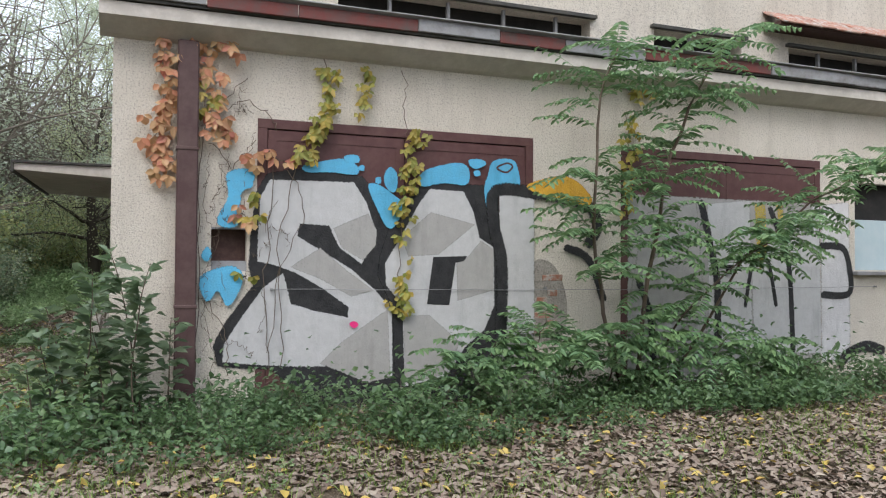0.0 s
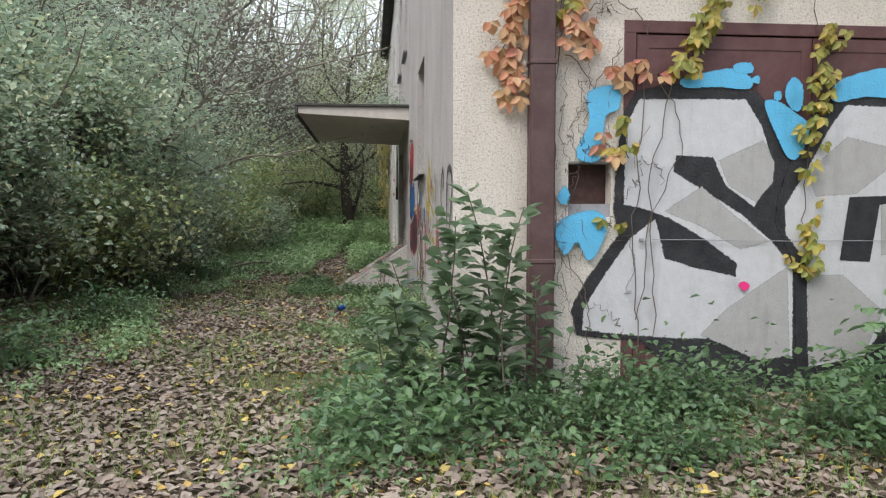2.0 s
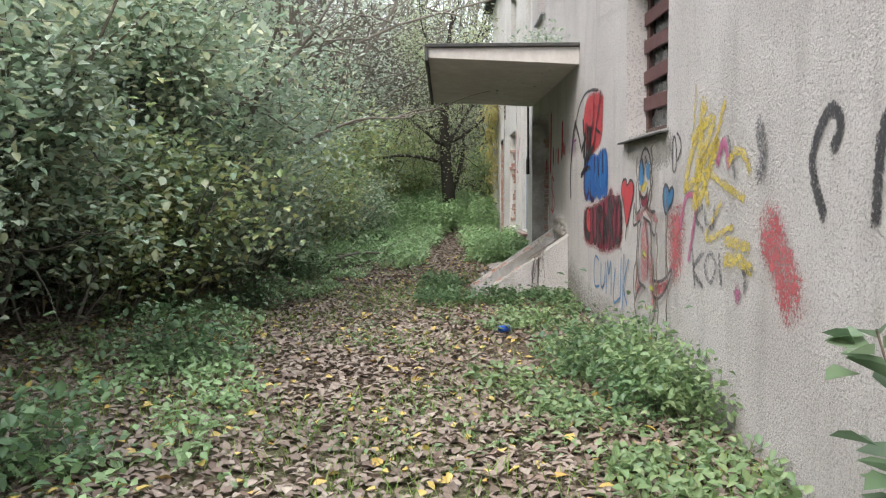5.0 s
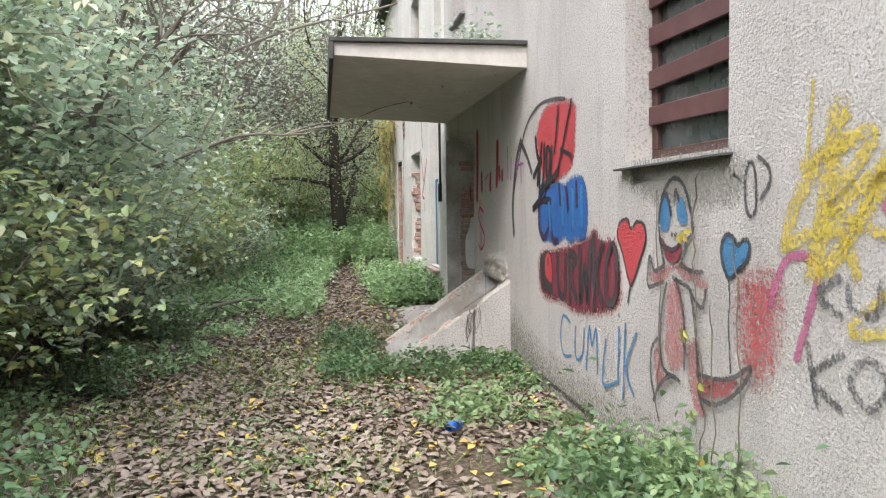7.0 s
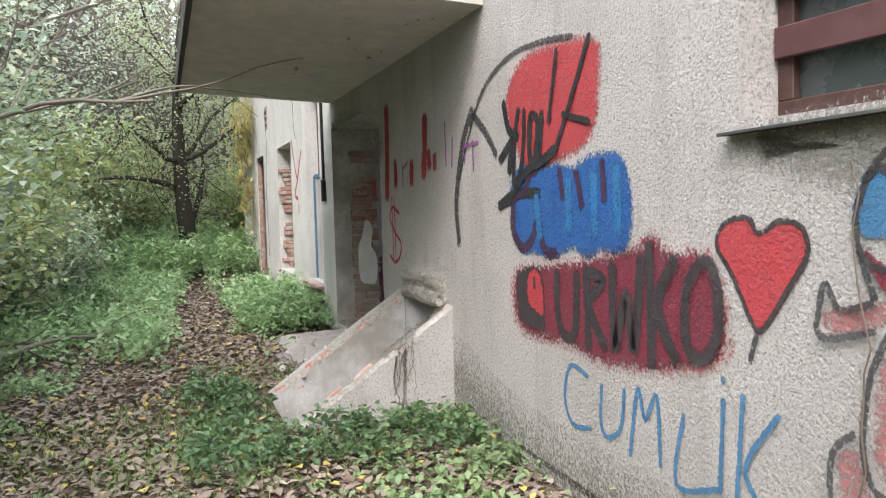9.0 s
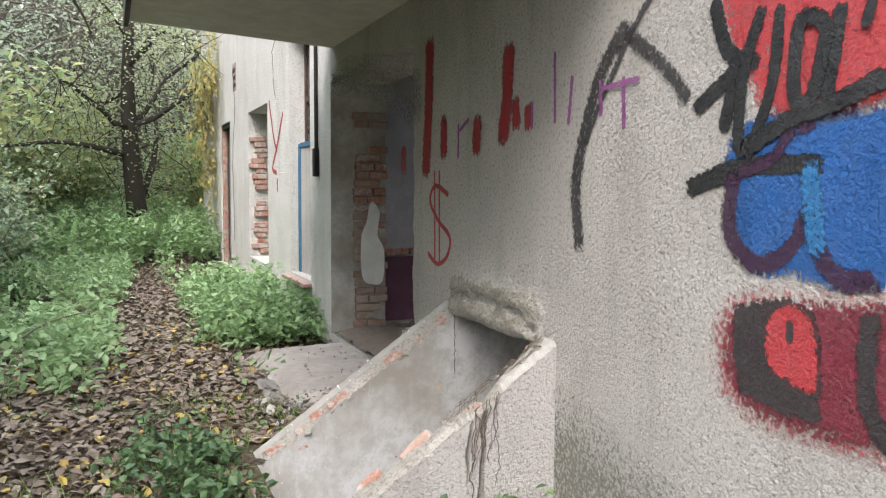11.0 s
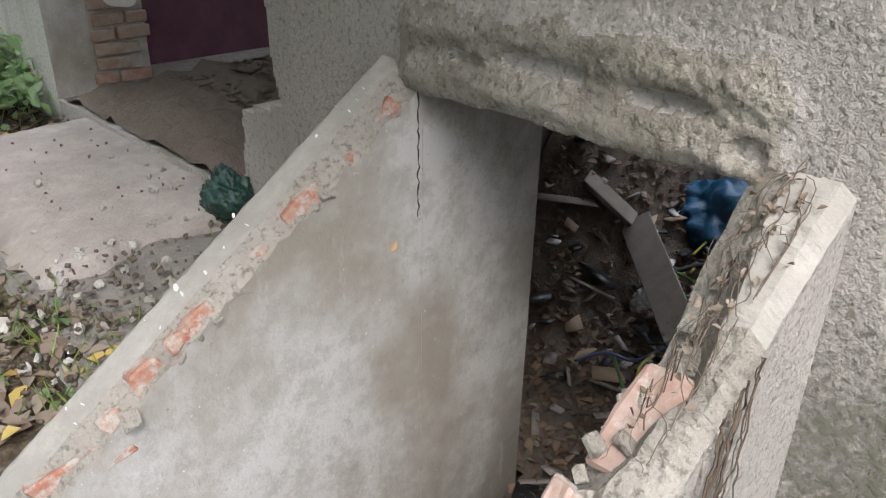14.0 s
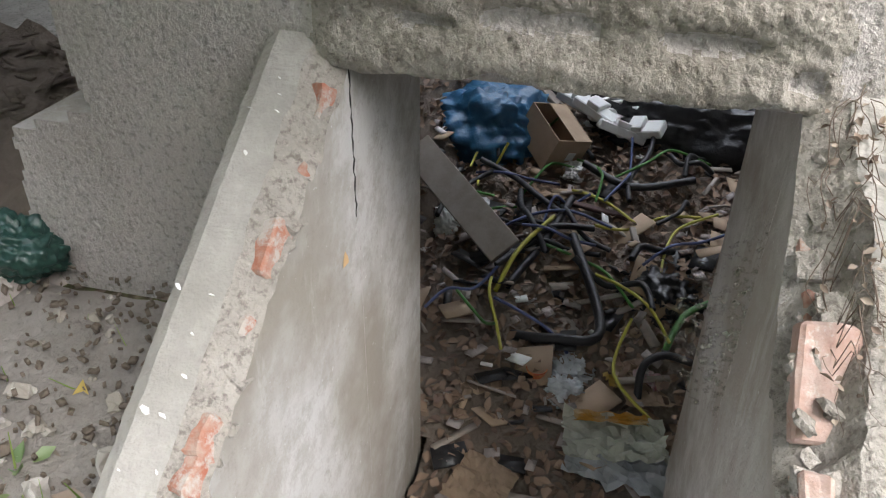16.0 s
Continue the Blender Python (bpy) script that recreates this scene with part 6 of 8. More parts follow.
# pale droppings and paint specks on the cap
for i in range(16):
    x = -rb.uniform(0.1, 1.0)
    bm = bmesh.new()
    rad = rb.uniform(0.003, 0.009)
    ring = [bm.verts.new((rad * rb.uniform(0.6, 1.4) * math.cos(q * 0.9), 0.7 * rad * rb.uniform(0.6, 1.3) * math.sin(q * 0.9), 0)) for q in range(7)]
    mid = bm.verts.new((0, 0, 0.0015))
    for q in range(7):
        bm.faces.new((ring[q], ring[(q + 1) % 7], mid))
    fleck = part("speck", bm, M_white, chute_far)
    fleck.matrix_basis = pose(x, rb.uniform(7.85, 7.94), 0.755 - 0.785 * (-x / 1.15) + 0.006, 0, -slope, rb.uniform(0, 180))
for ch, yy, n in ((chute_near, 6.875, 34), (chute_far, 7.80, 16)):
    for i in range(n):
        x = -rb.uniform(0.03, 1.0)
        zt = 0.745 - 0.775 * (-x / 1.16)
        s = rb.uniform(0.15, 0.5)
        me = brick_mesh("mortar_lump", 0.11, 0.09, 0.06, M_mortar, 60 + i, 0.018)
        deep = 0.13 * math.exp(-(((-x / 1.17 - 0.24) / 0.15) ** 2)) if ch is chute_near else 0
        lay(ch, me, pose(x, yy + rb.uniform(-0.03, 0.03), zt - 0.045 - deep * rb.uniform(0.3, 0.8), rb.uniform(-40, 40), -slope, rb.uniform(0, 90)) @ Matrix.Diagonal((s, s, s * 0.7, 1)), "mortar_lump")

# a crack where the parapet meets the wall, and one leaf stuck on the plaster
rk = random.Random(31)
# crack's dark inside is a near-black strand laid on the plaster
v, q = tube([(-0.016 + rk.uniform(-0.004, 0.004), 7.7795, 0.70 - i * 0.014) for i in range(26)], [0.0006 + 0.0022 * abs(math.sin(i * 0.9)) for i in range(26)], 5)
add("crack", fast_mesh("crack", v, q, [M_dark]), chute_far, "crack with its shade painted as a near-black strand")
v, q = leaves([(-0.109, 7.775, 0.292)], 0.05, 0.022, np.random.default_rng(2), 0.5, np.array([[0.5, 0.0, 0.6]]), (0, -1, 0))
tagged(add("stuck_leaf", fast_mesh("stuck_leaf", v, q, [L_vine])), "single orange leaf stuck on the plaster", "leaf")

# ---- far openings ----
w2 = empty("window_2", (0.1, 11.65, 0.5))
box("infill_panel", (0.10, 11.2, 0.5), (0.16, 12.1, 1.82), M_side, w2, 0, "plastered infill panel")
box("frame", (0.085, 12.02, 0.5), (0.165, 12.1, 1.86), M_blueframe, w2, 0.004, "blue painted strip")
box("frame", (0.085, 11.2, 1.82), (0.165, 12.02, 1.87), M_blueframe, w2, 0.004)
box("sash", (0.16, 11.2, 1.87), (0.20, 11.27, 3.0), M_darkwood, w2, 0.004)
box("sash", (0.16, 12.03, 1.87), (0.20, 12.1, 3.0), M_darkwood, w2, 0.004)
box("sash", (0.16, 11.27, 2.3), (0.20, 12.03, 2.36), M_darkwood, w2, 0.004)
box("pane", (0.18, 11.27, 1.87), (0.185, 12.03, 3.0), M_glass, w2)
bm = box_bm((-0.09, 11.15, 0.44), (0.12, 12.15, 0.475), 0.004)
part("window_sill", bm, painted("pink_tile", (0.46, 0.28, 0.25), (0.36, 0.27, 0.24)), w2, "cracked pinkish tile sill")
structure(w2, "half-walled window with blue painted edge", "window")
cab = empty("cable", (-0.02, 10.88, 1.5))
v, q = tube([(-0.02, 10.88, 3.3), (-0.022, 10.885, 2.6), (-0.02, 10.88, 1.75)], [0.018] * 3, 6)
add("conduit", fast_mesh("conduit", v, q, [M_dark]), cab)
box("junction_box", (-0.05, 10.84, 1.50), (-0.002, 10.92, 1.76), M_dark, cab, 0.008)
tagged(cab, "black cable with small junction box on the wall", "cable")
d2 = empty("door_2", (0.2, 17, 0.12))
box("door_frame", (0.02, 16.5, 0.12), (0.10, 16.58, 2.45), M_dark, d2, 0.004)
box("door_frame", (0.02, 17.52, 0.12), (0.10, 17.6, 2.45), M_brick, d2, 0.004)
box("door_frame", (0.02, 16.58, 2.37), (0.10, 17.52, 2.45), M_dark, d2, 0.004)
# near-black sheet across the doorway stands in for its unlit inside
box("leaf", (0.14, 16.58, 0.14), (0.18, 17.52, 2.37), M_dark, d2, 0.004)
structure(d2, "open doorway with black frame, dark inside painted on a sheet", "door")
vent = empty("vent_brick", (0, 15.9, 2.95))
box("plate", (-0.012, 15.75, 2.85), (-0.002, 16.05, 3.25), M_brick, vent)
# no holes cut: near-black strips on the plate paint the slots' shade
for i in range(3):
    box("slot_shade", (-0.018, 15.8, 2.9 + i * 0.11), (-0.0125, 16.0, 2.96 + i * 0.11), M_dark, vent)
tagged(vent, "red clay vent brick in the wall", "vent")
for y0_, y1_, z0_, z1_ in ((6.75, 7.65, 3.72, 5.2), (8.9, 9.75, 3.74, 5.2), (10.75, 11.4, 3.6, 5.2), (13.2, 14.4, 3.7, 5.2)):
    w = empty("upper_window", (0.1, (y0_ + y1_) / 2, z0_))
    # unlit room behind the window, painted as a near-black sheet
    box("shade_sheet", (0.34, y0_, z0_), (0.36, y1_, z1_), M_dark, w)
    box("mullion", (0.28, (y0_ + y1_) / 2 - 0.03, z0_), (0.33, (y0_ + y1_) / 2 + 0.03, z1_), M_darkwood, w, 0.004)
    box("sill", (-0.06, y0_ - 0.04, z0_ - 0.03), (0.27, y1_ + 0.04, z0_ - 0.002), M_zinc, w, 0.004)
    tagged(w, "empty upper window with tin sill and painted dark inside", "window", "upper windows of the side wall")
fw = empty("window_3", (8.85, 0.1, 1.25))
box("cover", (8.2, 0.06, 1.25), (9.5, 0.09, 1.86), painted("pale_blue_sheet", (0.40, 0.50, 0.54), (0.46, 0.54, 0.57)), fw, 0.004, "pale blue sheet with black scribble")
# near-black sheet paints the dark room above the cover
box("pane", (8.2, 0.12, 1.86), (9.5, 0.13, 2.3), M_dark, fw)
box("sill", (8.15, -0.08, 1.19), (9.55, 0.05, 1.235), M_zinc, fw, 0.004)
structure(fw, "window covered with a pale blue sheet", "window")

tiles = empty("tile_roof", (9.5, 0.2, 4.1))
tile_mesh = brick_mesh("roof_tile", 0.19, 0.30, 0.022, M_brick, 71)
rtile = random.Random(5)
for r in range(3):
    for c in range(22):
        ob = add("roof_tile", tile_mesh, tiles)
        ob.matrix_basis = pose(7.0 + c * 0.2 + rtile.uniform(-0.006, 0.006), -0.08 + r * 0.2, 4.12 + r * 0.13 + rtile.uniform(-0.006, 0.006), 33, 0, rtile.uniform(-2, 2))
box("batten", (6.9, -0.16, 4.02), (11.4, 0.119, 4.06), M_darkwood, tiles)
box("ridge_flashing", (6.9, 0.32, 4.48), (11.4, 0.40, 4.58), M_redgutter, tiles, 0.004)
tagged(tiles, "small strip of worn red roof tiles", "roof")


# ---- trash in the cellar ----
def heap_z(x, y):
    base = -0.92 + 0.17 * max(0.0, x - 0.3)
    base += 0.85 * min(1.0, max(0.0, (y - 8.05) / 0.5)) * min(1.0, max(0.0, (x - 0.9) / 0.8))
    return base + 0.05 * noise.noise(Vector((x * 2.3, y * 2.3, 1))) + 0.03 * noise.noise(Vector((x * 7, y * 7, 4)))


hx = np.arange(-1.1, 4.6, 0.09)
hy = np.arange(5.78, 8.6, 0.09)
hv = [(x, y, heap_z(x, y)) for x in hx for y in hy]
hf = []
for i in range(len(hx) - 1):
    for j in range(len(hy) - 1):
        if hx[i] < 0.45 and not (6.85 < hy[j] < 7.75):
            continue
        k0 = i * len(hy) + j
        hf.append((k0, k0 + len(hy), k0 + len(hy) + 1, k0 + 1))
k = Mat("cellar_dirt", 1.0, spec=0.05)
k.base(k.mix(k.noise(16, 6, 0.7), (0.27, 0.225, 0.185), (0.15, 0.12, 0.098))).relief(k.noise(30, 6, 0.7), 1.0, 0.03)
M_dirt = k.m
dirt = add("dirt_heap", mesh_from("dirt_heap", hv, hf, [k.m]))
tagged(dirt, "brown dirt and rubbish heap on the cellar floor", "dirt", kind="stuff")
rt = np.random.default_rng(77)
C = np.stack([rt.uniform(-0.3, 3.6, 9000), rt.uniform(6.0, 8.5, 9000), np.zeros(9000)], -1)
C = C[(C[:, 0] > 0.5) | ((C[:, 1] > 6.95) & (C[:, 1] < 7.75))]
C[:, 2] = [heap_z(a, b) + rt.uniform(0.0, 0.04) for a, b in C[:, :2]]
v, q = leaves(C, 0.052, 0.035, rt, 0.7)
tagged(add("dead_leaves", fast_mesh("dead_leaves", v, q, [leaf_mat("dead_brown_leaf", [(0.22, 0.145, 0.10), (0.30, 0.21, 0.145), (0.16, 0.11, 0.085), (0.36, 0.26, 0.18)], 0.8, 0.05)])), "dead brown leaves over the rubbish", "leaves", kind="stuff")


def crumple(name, at, size, material, seed, label, category, amp=0.25, turn=0.0):
    bm = bmesh.new()
    bmesh.ops.create_icosphere(bm, subdivisions=5, radius=1)
    for v in bm.verts:
        d = noise.noise(v.co * 1.6 + Vector((seed, 0, 0))) * amp + (abs(noise.noise(v.co * 4.5 + Vector((seed, 3, 0)))) - 0.25) * amp * 0.9 + (abs(noise.noise(v.co * 9 + Vector((seed, 8, 0)))) - 0.2) * amp * 0.55
        v.co *= 1 + d
        if v.co.z < -0.35:
            v.co.z = -0.35 + (v.co.z + 0.35) * 0.2
        v.co = Vector((v.co.x * size[0], v.co.y * size[1], (v.co.z + 0.4) * size[2]))
    bm.transform(pose(*at, 0, 0, turn))
    return tagged(part(name, bm, material, None, "", True), label, category)


def sheet(name, at, size, material, seed, label, category, turn=0.0, tilt=0.0, amp=0.04, n=14):
    """A crumpled sheet with thickness."""
    bm = bmesh.new()
    grid = [[bm.verts.new(((i / n - 0.5) * size[0] * (1 + 0.1 * noise.noise(Vector((j * 0.7, seed, 0)))), (j / n - 0.5) * size[1] * (1 + 0.12 * noise.noise(Vector((i * 0.7, seed, 5)))),
             amp * (noise.noise(Vector((i * 0.45, j * 0.45, seed))) + 0.6 * abs(noise.noise(Vector((i * 0.9, j * 0.9, seed + 7)))))))
             for j in range(n + 1)] for i in range(n + 1)]
    for i in range(n):
        for j in range(n):
            bm.faces.new((grid[i][j], grid[i + 1][j], grid[i + 1][j + 1], grid[i][j + 1]))
    bmesh.ops.solidify(bm, geom=bm.faces[:], thickness=0.003)
    bm.transform(pose(*at, tilt, 0, turn))
    return tagged(part(name, bm, material), label, category)


def plastic(name, col, rough=0.35):
    k = Mat(name, rough, spec=0.5)
    k.base(k.mix(k.noise(8, 4), col, tuple(c * 0.7 for c in col)))
    k.relief(k.noise(14, 5, 0.6), 0.5, 0.02)
    return k.m


M_bluebag, M_blackbag, M_clearbag = plastic("blue_bag_film", (0.035, 0.14, 0.27)), plastic("black_bag_film", (0.022, 0.022, 0.024)), plastic("milky_bag_film", (0.55, 0.58, 0.60))
M_card = painted("cardboard", (0.40, 0.30, 0.21), (0.32, 0.235, 0.165), 0.85, 0.2)
M_foam = painted("white_foam", (0.78, 0.78, 0.77), (0.66, 0.66, 0.64), 0.8, 0.2)
M_board = painted("grey_weathered_board", (0.33, 0.29, 0.25), (0.25, 0.215, 0.18), 0.85, 0.4, 12)
M_paper = painted("printed_paper", (0.62, 0.63, 0.55), (0.50, 0.51, 0.42), 0.7, 0.2, 30)
M_cable = plastic("black_cable", (0.02, 0.02, 0.022), 0.5)
M_greenbag = plastic("dark_green_film", (0.02, 0.06, 0.05), 0.3)

crumple("rubbish_bag", (2.5, 7.95, -0.60), (0.28, 0.33, 0.26), M_bluebag, 2, "crumpled blue plastic rubbish bag", "bag", 0.28)
crumple("rubbish_bag", (2.7, 6.85, -0.60), (0.22, 0.55, 0.24), M_blackbag, 5, "long black rubbish bag on the heap", "bag", 0.28)
crumple("rubbish_bag", (3.1, 7.6, -0.50), (0.25, 0.40, 0.22), M_blackbag, 8, "black rubbish bag at the back", "bag", 0.3)
crumple("torn_bag", (1.55, 6.95, -0.78), (0.26, 0.17, 0.10), M_blackbag, 9, "torn dark plastic bag half buried", "bag", 0.5)
crumple("crumpled_paper", (1.72, 8.0, -0.76), (0.10, 0.08, 0.10), M_foam, 12, "crumpled white paper in the rubbish", "paper", 0.5)
crumple("crumpled_paper", (0.86, 7.30, -0.86), (0.07, 0.08, 0.05), M_clearbag, 13, "crumpled pale tissue in the rubbish", "paper", 0.5)
crumple("crumpled_paper", (2.25, 7.45, -0.60), (0.09, 0.07, 0.05), M_foam, 14, "crumpled white plastic wrapper", "paper", 0.5)
crumple("plastic_bottle", (0.98, 7.30, -0.85), (0.10, 0.09, 0.05), M_clearbag, 15, "crushed clear plastic bottle", "bottle", 0.4)
sheet("paper_bag", (0.62, 7.10, -0.80), (0.22, 0.36, 0), M_paper, 3, "large crumpled printed paper bag", "bag", 8, 0, 0.06)
sheet("plastic_sheet", (0.52, 7.06, -0.83), (0.20, 0.38, 0), M_clearbag, 6, "milky torn plastic sheet", "plastic", -10, 0, 0.06)
sheet("cardboard_piece", (0.95, 6.98, -0.80), (0.26, 0.30, 0), M_card, 8, "flat brown cardboard piece", "cardboard", 25, 8, 0.01)
sheet("cardboard_piece", (0.33, 7.52, -0.84), (0.22, 0.20, 0), M_card, 11, "flat brown cardboard piece", "cardboard", -15, 4, 0.02)
sheet("cardboard_piece", (0.90, 7.66, -0.82), (0.34, 0.16, 0), M_card, 12, "flat brown cardboard piece", "cardboard", 20, -8, 0.02)
sheet("corrugated_sheet", (1.18, 7.36, -0.76), (0.26, 0.18, 0), M_board, 14, "grey corrugated board scrap", "board", 40, 12, 0.012)
sheet("cardboard_piece", (2.05, 7.55, -0.60), (0.24, 0.22, 0), M_card, 15, "reddish torn cardboard scrap", "cardboard", 70, 12, 0.02)

sheet("print_band", (0.68, 7.12, -0.765), (0.05, 0.26, 0), painted("orange_print", (0.60, 0.32, 0.06), (0.58, 0.55, 0.40), 0.6, 0, 9), 4, "orange printed paper strip on the bag", "paper", 8, 0, 0.02)
crate = empty("cardboard_box", (2.35, 7.58, -0.58))
mbox = pose(2.35, 7.58, -0.44, 14, -20, 38)
for nm, lo_, hi_ in (("side_panel", (-0.15, -0.11, -0.10), (-0.145, 0.11, 0.10)), ("side_panel", (0.145, -0.11, -0.10), (0.15, 0.11, 0.10)), ("front_panel", (-0.145, -0.11, -0.10), (0.145, -0.105, 0.10)), ("back_panel", (-0.145, 0.105, -0.10), (0.145, 0.11, 0.10)), ("bottom_panel", (-0.145, -0.105, -0.10), (0.145, 0.105, -0.095)), ("top_flap", (-0.145, -0.105, 0.094), (0.145, 0.0, 0.099))):
    bm = box_bm(lo_, hi_)
    bm.transform(mbox)
    part(nm, bm, M_card, crate)
bm = box_bm((-0.1525, -0.05, -0.03), (-0.1505, 0.0, 0.02))
bm.transform(mbox)
part("shipping_label", bm, M_foam, crate, "white printed label")
tagged(crate, "brown cardboard box tipped on the rubbish", "box")
foam = random.Random(4)
for i in range(7):
    x, y = 2.62 + foam.uniform(-0.15, 0.1), 7.18 + i * 0.05 + foam.uniform(-0.05, 0.05)
    bm = box_bm((-0.05, -0.13, -0.025), (0.05, 0.13, 0.025), 0.006)
    box_bm((-0.05, -0.03, 0.02), (0.05, 0.05, 0.055), 0.004, bm)
    bm.transform(pose(x, y, -0.42 + foam.uniform(-0.04, 0.06), foam.uniform(-25, 25), foam.uniform(-25, 25), foam.uniform(-50, 30)))
    tagged(part("foam_piece", bm, M_foam), "white moulded packing foam piece", "foam", "packing foam on the heap")


def plank(a, b, w, t, mat, label, roll=0):
    a, b = Vector(a), Vector(b)
    L = (b - a).length
    bm = box_bm((-w / 2, -t / 2, 0), (w / 2, t / 2, L), 0.004)
    m = (b - a).to_track_quat("Z", "Y").to_matrix().to_4x4()
    bm.transform(Matrix.Translation(a) @ m @ pose(0, 0, 0, 0, 0, roll))
    return tagged(part("board", bm, mat), label, "board", "boards in the cellar")


plank((1.46, 7.66, -0.63), (1.84, 8.19, -0.35), 0.16, 0.03, M_board, "wide grey board leaning on the heap", -35)
plank((1.78, 8.16, -0.33), (1.66, 8.38, -0.13), 0.10, 0.03, M_board, "grey board above the rubbish", -20)
plank((2.75, 7.55, -0.48), (2.9, 7.95, -0.18), 0.09, 0.03, M_board, "grey board behind the blue bag", 10)
plank((1.95, 7.05, -0.66), (1.95, 7.45, -0.60), 0.04, 0.02, M_darkwood, "thin brown wooden lath piece")
plank((1.6, 7.05, -0.70), (1.85, 7.12, -0.64), 0.03, 0.02, M_board, "short pale wooden lath piece")
plank((1.45, 7.58, -0.76), (1.75, 7.42, -0.64), 0.035, 0.02, M_board, "short pale wooden lath piece")

M_stripe = plastic("yellow_cable", (0.45, 0.42, 0.06), 0.5)
M_green = plastic("green_cable", (0.08, 0.25, 0.05), 0.5)
M_violet = plastic("blue_violet_cable", (0.08, 0.10, 0.22), 0.5)


def cable(pts, r, mat, label):
    L = [Vector(p) for p in pts]
    out = []
    n = len(L)
    for i in range(n - 1):
        a, b, c, d = L[max(i - 1, 0)], L[i], L[i + 1], L[min(i + 2, n - 1)]
        for s in range(6):
            t = s / 6
            out.append(0.5 * (2 * b + (c - a) * t + (2 * a - 5 * b + 4 * c - d) * t * t + (3 * b - a - 3 * c + d) * t ** 3))
    out.append(L[-1])
    v, q = tube([tuple(p) for p in out], r, 7)
    me = fast_mesh("cable_piece", v, q, [mat])
    for p in me.polygons:
        p.use_smooth = True
    return tagged(add("cable_piece", me), label, "cable", "loose cables on the heap")


rc = random.Random(12)
for i in range(40):
    x, y, a = rc.uniform(0.9, 2.5), rc.uniform(6.85, 8.0), rc.uniform(0, 6.28)
    L = rc.uniform(0.25, 0.6)
    pts = []
    for s in range(4):
        px, py = x + math.cos(a) * L * (s / 3 - 0.5), y + math.sin(a) * L * (s / 3 - 0.5)
        pts.append((px, py, heap_z(px, py) + rc.uniform(0.03, 0.13)))
        a += rc.uniform(-0.6, 0.6)
    mat, words = ((M_cable, "black rubber cable on the heap"), (M_cable, "black rubber cable on the heap"), (M_stripe, "yellow earth cable on the heap"), (M_violet, "blue violet cable on the heap"), (M_green, "green cable end on the heap"))[i % 5]
    cable(pts, rc.uniform(0.009, 0.017) if mat is M_cable else 0.007, mat, words)
cable([(1.05, 7.55, -0.76), (1.02, 7.38, -0.72), (1.1, 7.2, -0.70), (1.6, 7.38, -0.58)], 0.022, M_cable, "thick black rubber hose")
cable([(2.2, 7.4, -0.5), (2.1, 7.15, -0.55), (2.2, 6.85, -0.52)], 0.02, M_cable, "thick black rubber hose")
cable([(1.3, 7.62, -0.7), (1.6, 7.5, -0.62), (1.9, 7.42, -0.55)], 0.019, M_cable, "thick black rubber hose")
cable([(1.25, 7.66, -0.7), (1.45, 7.6, -0.6), (1.7, 7.48, -0.55)], 0.011, M_stripe, "yellow earth cable on the heap")
cable([(1.05, 6.95, -0.74), (1.25, 6.88, -0.68), (1.35, 6.78, -0.66)], 0.014, M_green, "green and yellow cable end")
cup = empty("plastic_cup", (0.9, 7.42, -0.86))
prof = [(0.030, -0.88), (0.032, -0.87), (0.040, -0.79), (0.043, -0.785), (0.043, -0.78), (0.038, -0.782), (0.030, -0.86)]
cvv, cff = [], []
for i in range(20):
    a = 2 * math.pi * i / 20
    for r, zz in prof:
        cvv.append((0.9 + r * math.cos(a), 7.42 + r * math.sin(a), zz))
for i in range(20):
    for j in range(len(prof) - 1):
        p, q2 = i * len(prof) + j, ((i + 1) % 20) * len(prof) + j
        cff.append((p, q2, q2 + 1, p + 1))
add("cup_wall", mesh_from("cup_wall", cvv, cff, [painted("red_orange_print", (0.50, 0.10, 0.04), (0.62, 0.30, 0.10), 0.4, 0, 40)]), cup)
tagged(cup, "small red and orange printed plastic cup", "cup")
sheet("yellow_packet", (0.93, 7.10, -0.80), (0.06, 0.13, 0), painted("yellow_packet_film", (0.62, 0.38, 0.03), (0.66, 0.55, 0.25), 0.4), 21, "crumpled yellow snack packet", "packet", 30, 20, 0.03)
sheet("red_white_packet", (0.95, 6.99, -0.78), (0.08, 0.12, 0), painted("red_white_film", (0.60, 0.58, 0.58), (0.55, 0.06, 0.08), 0.4, 0.1, 12), 22, "crumpled red and white packet", "packet", -30, 15, 0.03)
crumple("green_bag", (-0.05, 8.72, 0.06), (0.09, 0.12, 0.11), M_greenbag, 31, "dark green crumpled plastic bag by the doorstep", "bag", 0.35)
can = empty("drink_can", (-0.93, 4.49, 0.02))
v, q = tube([(-0.97, 4.46, 0.045), (-0.96, 4.47, 0.045), (-0.89, 4.52, 0.045), (-0.88, 4.525, 0.045)], [0.022, 0.032, 0.032, 0.024], 12)
add("shell", fast_mesh("shell", v, q, [plastic("blue_can_print", (0.02, 0.09, 0.42), 0.3)]), can)
v, q = tube([(-0.88, 4.526, 0.045), (-0.875, 4.529, 0.045)], [0.024, 0.002], 12)
add("end", fast_mesh("end", v, q, [M_foam]), can)
tagged(can, "crushed blue and white drink can", "can")

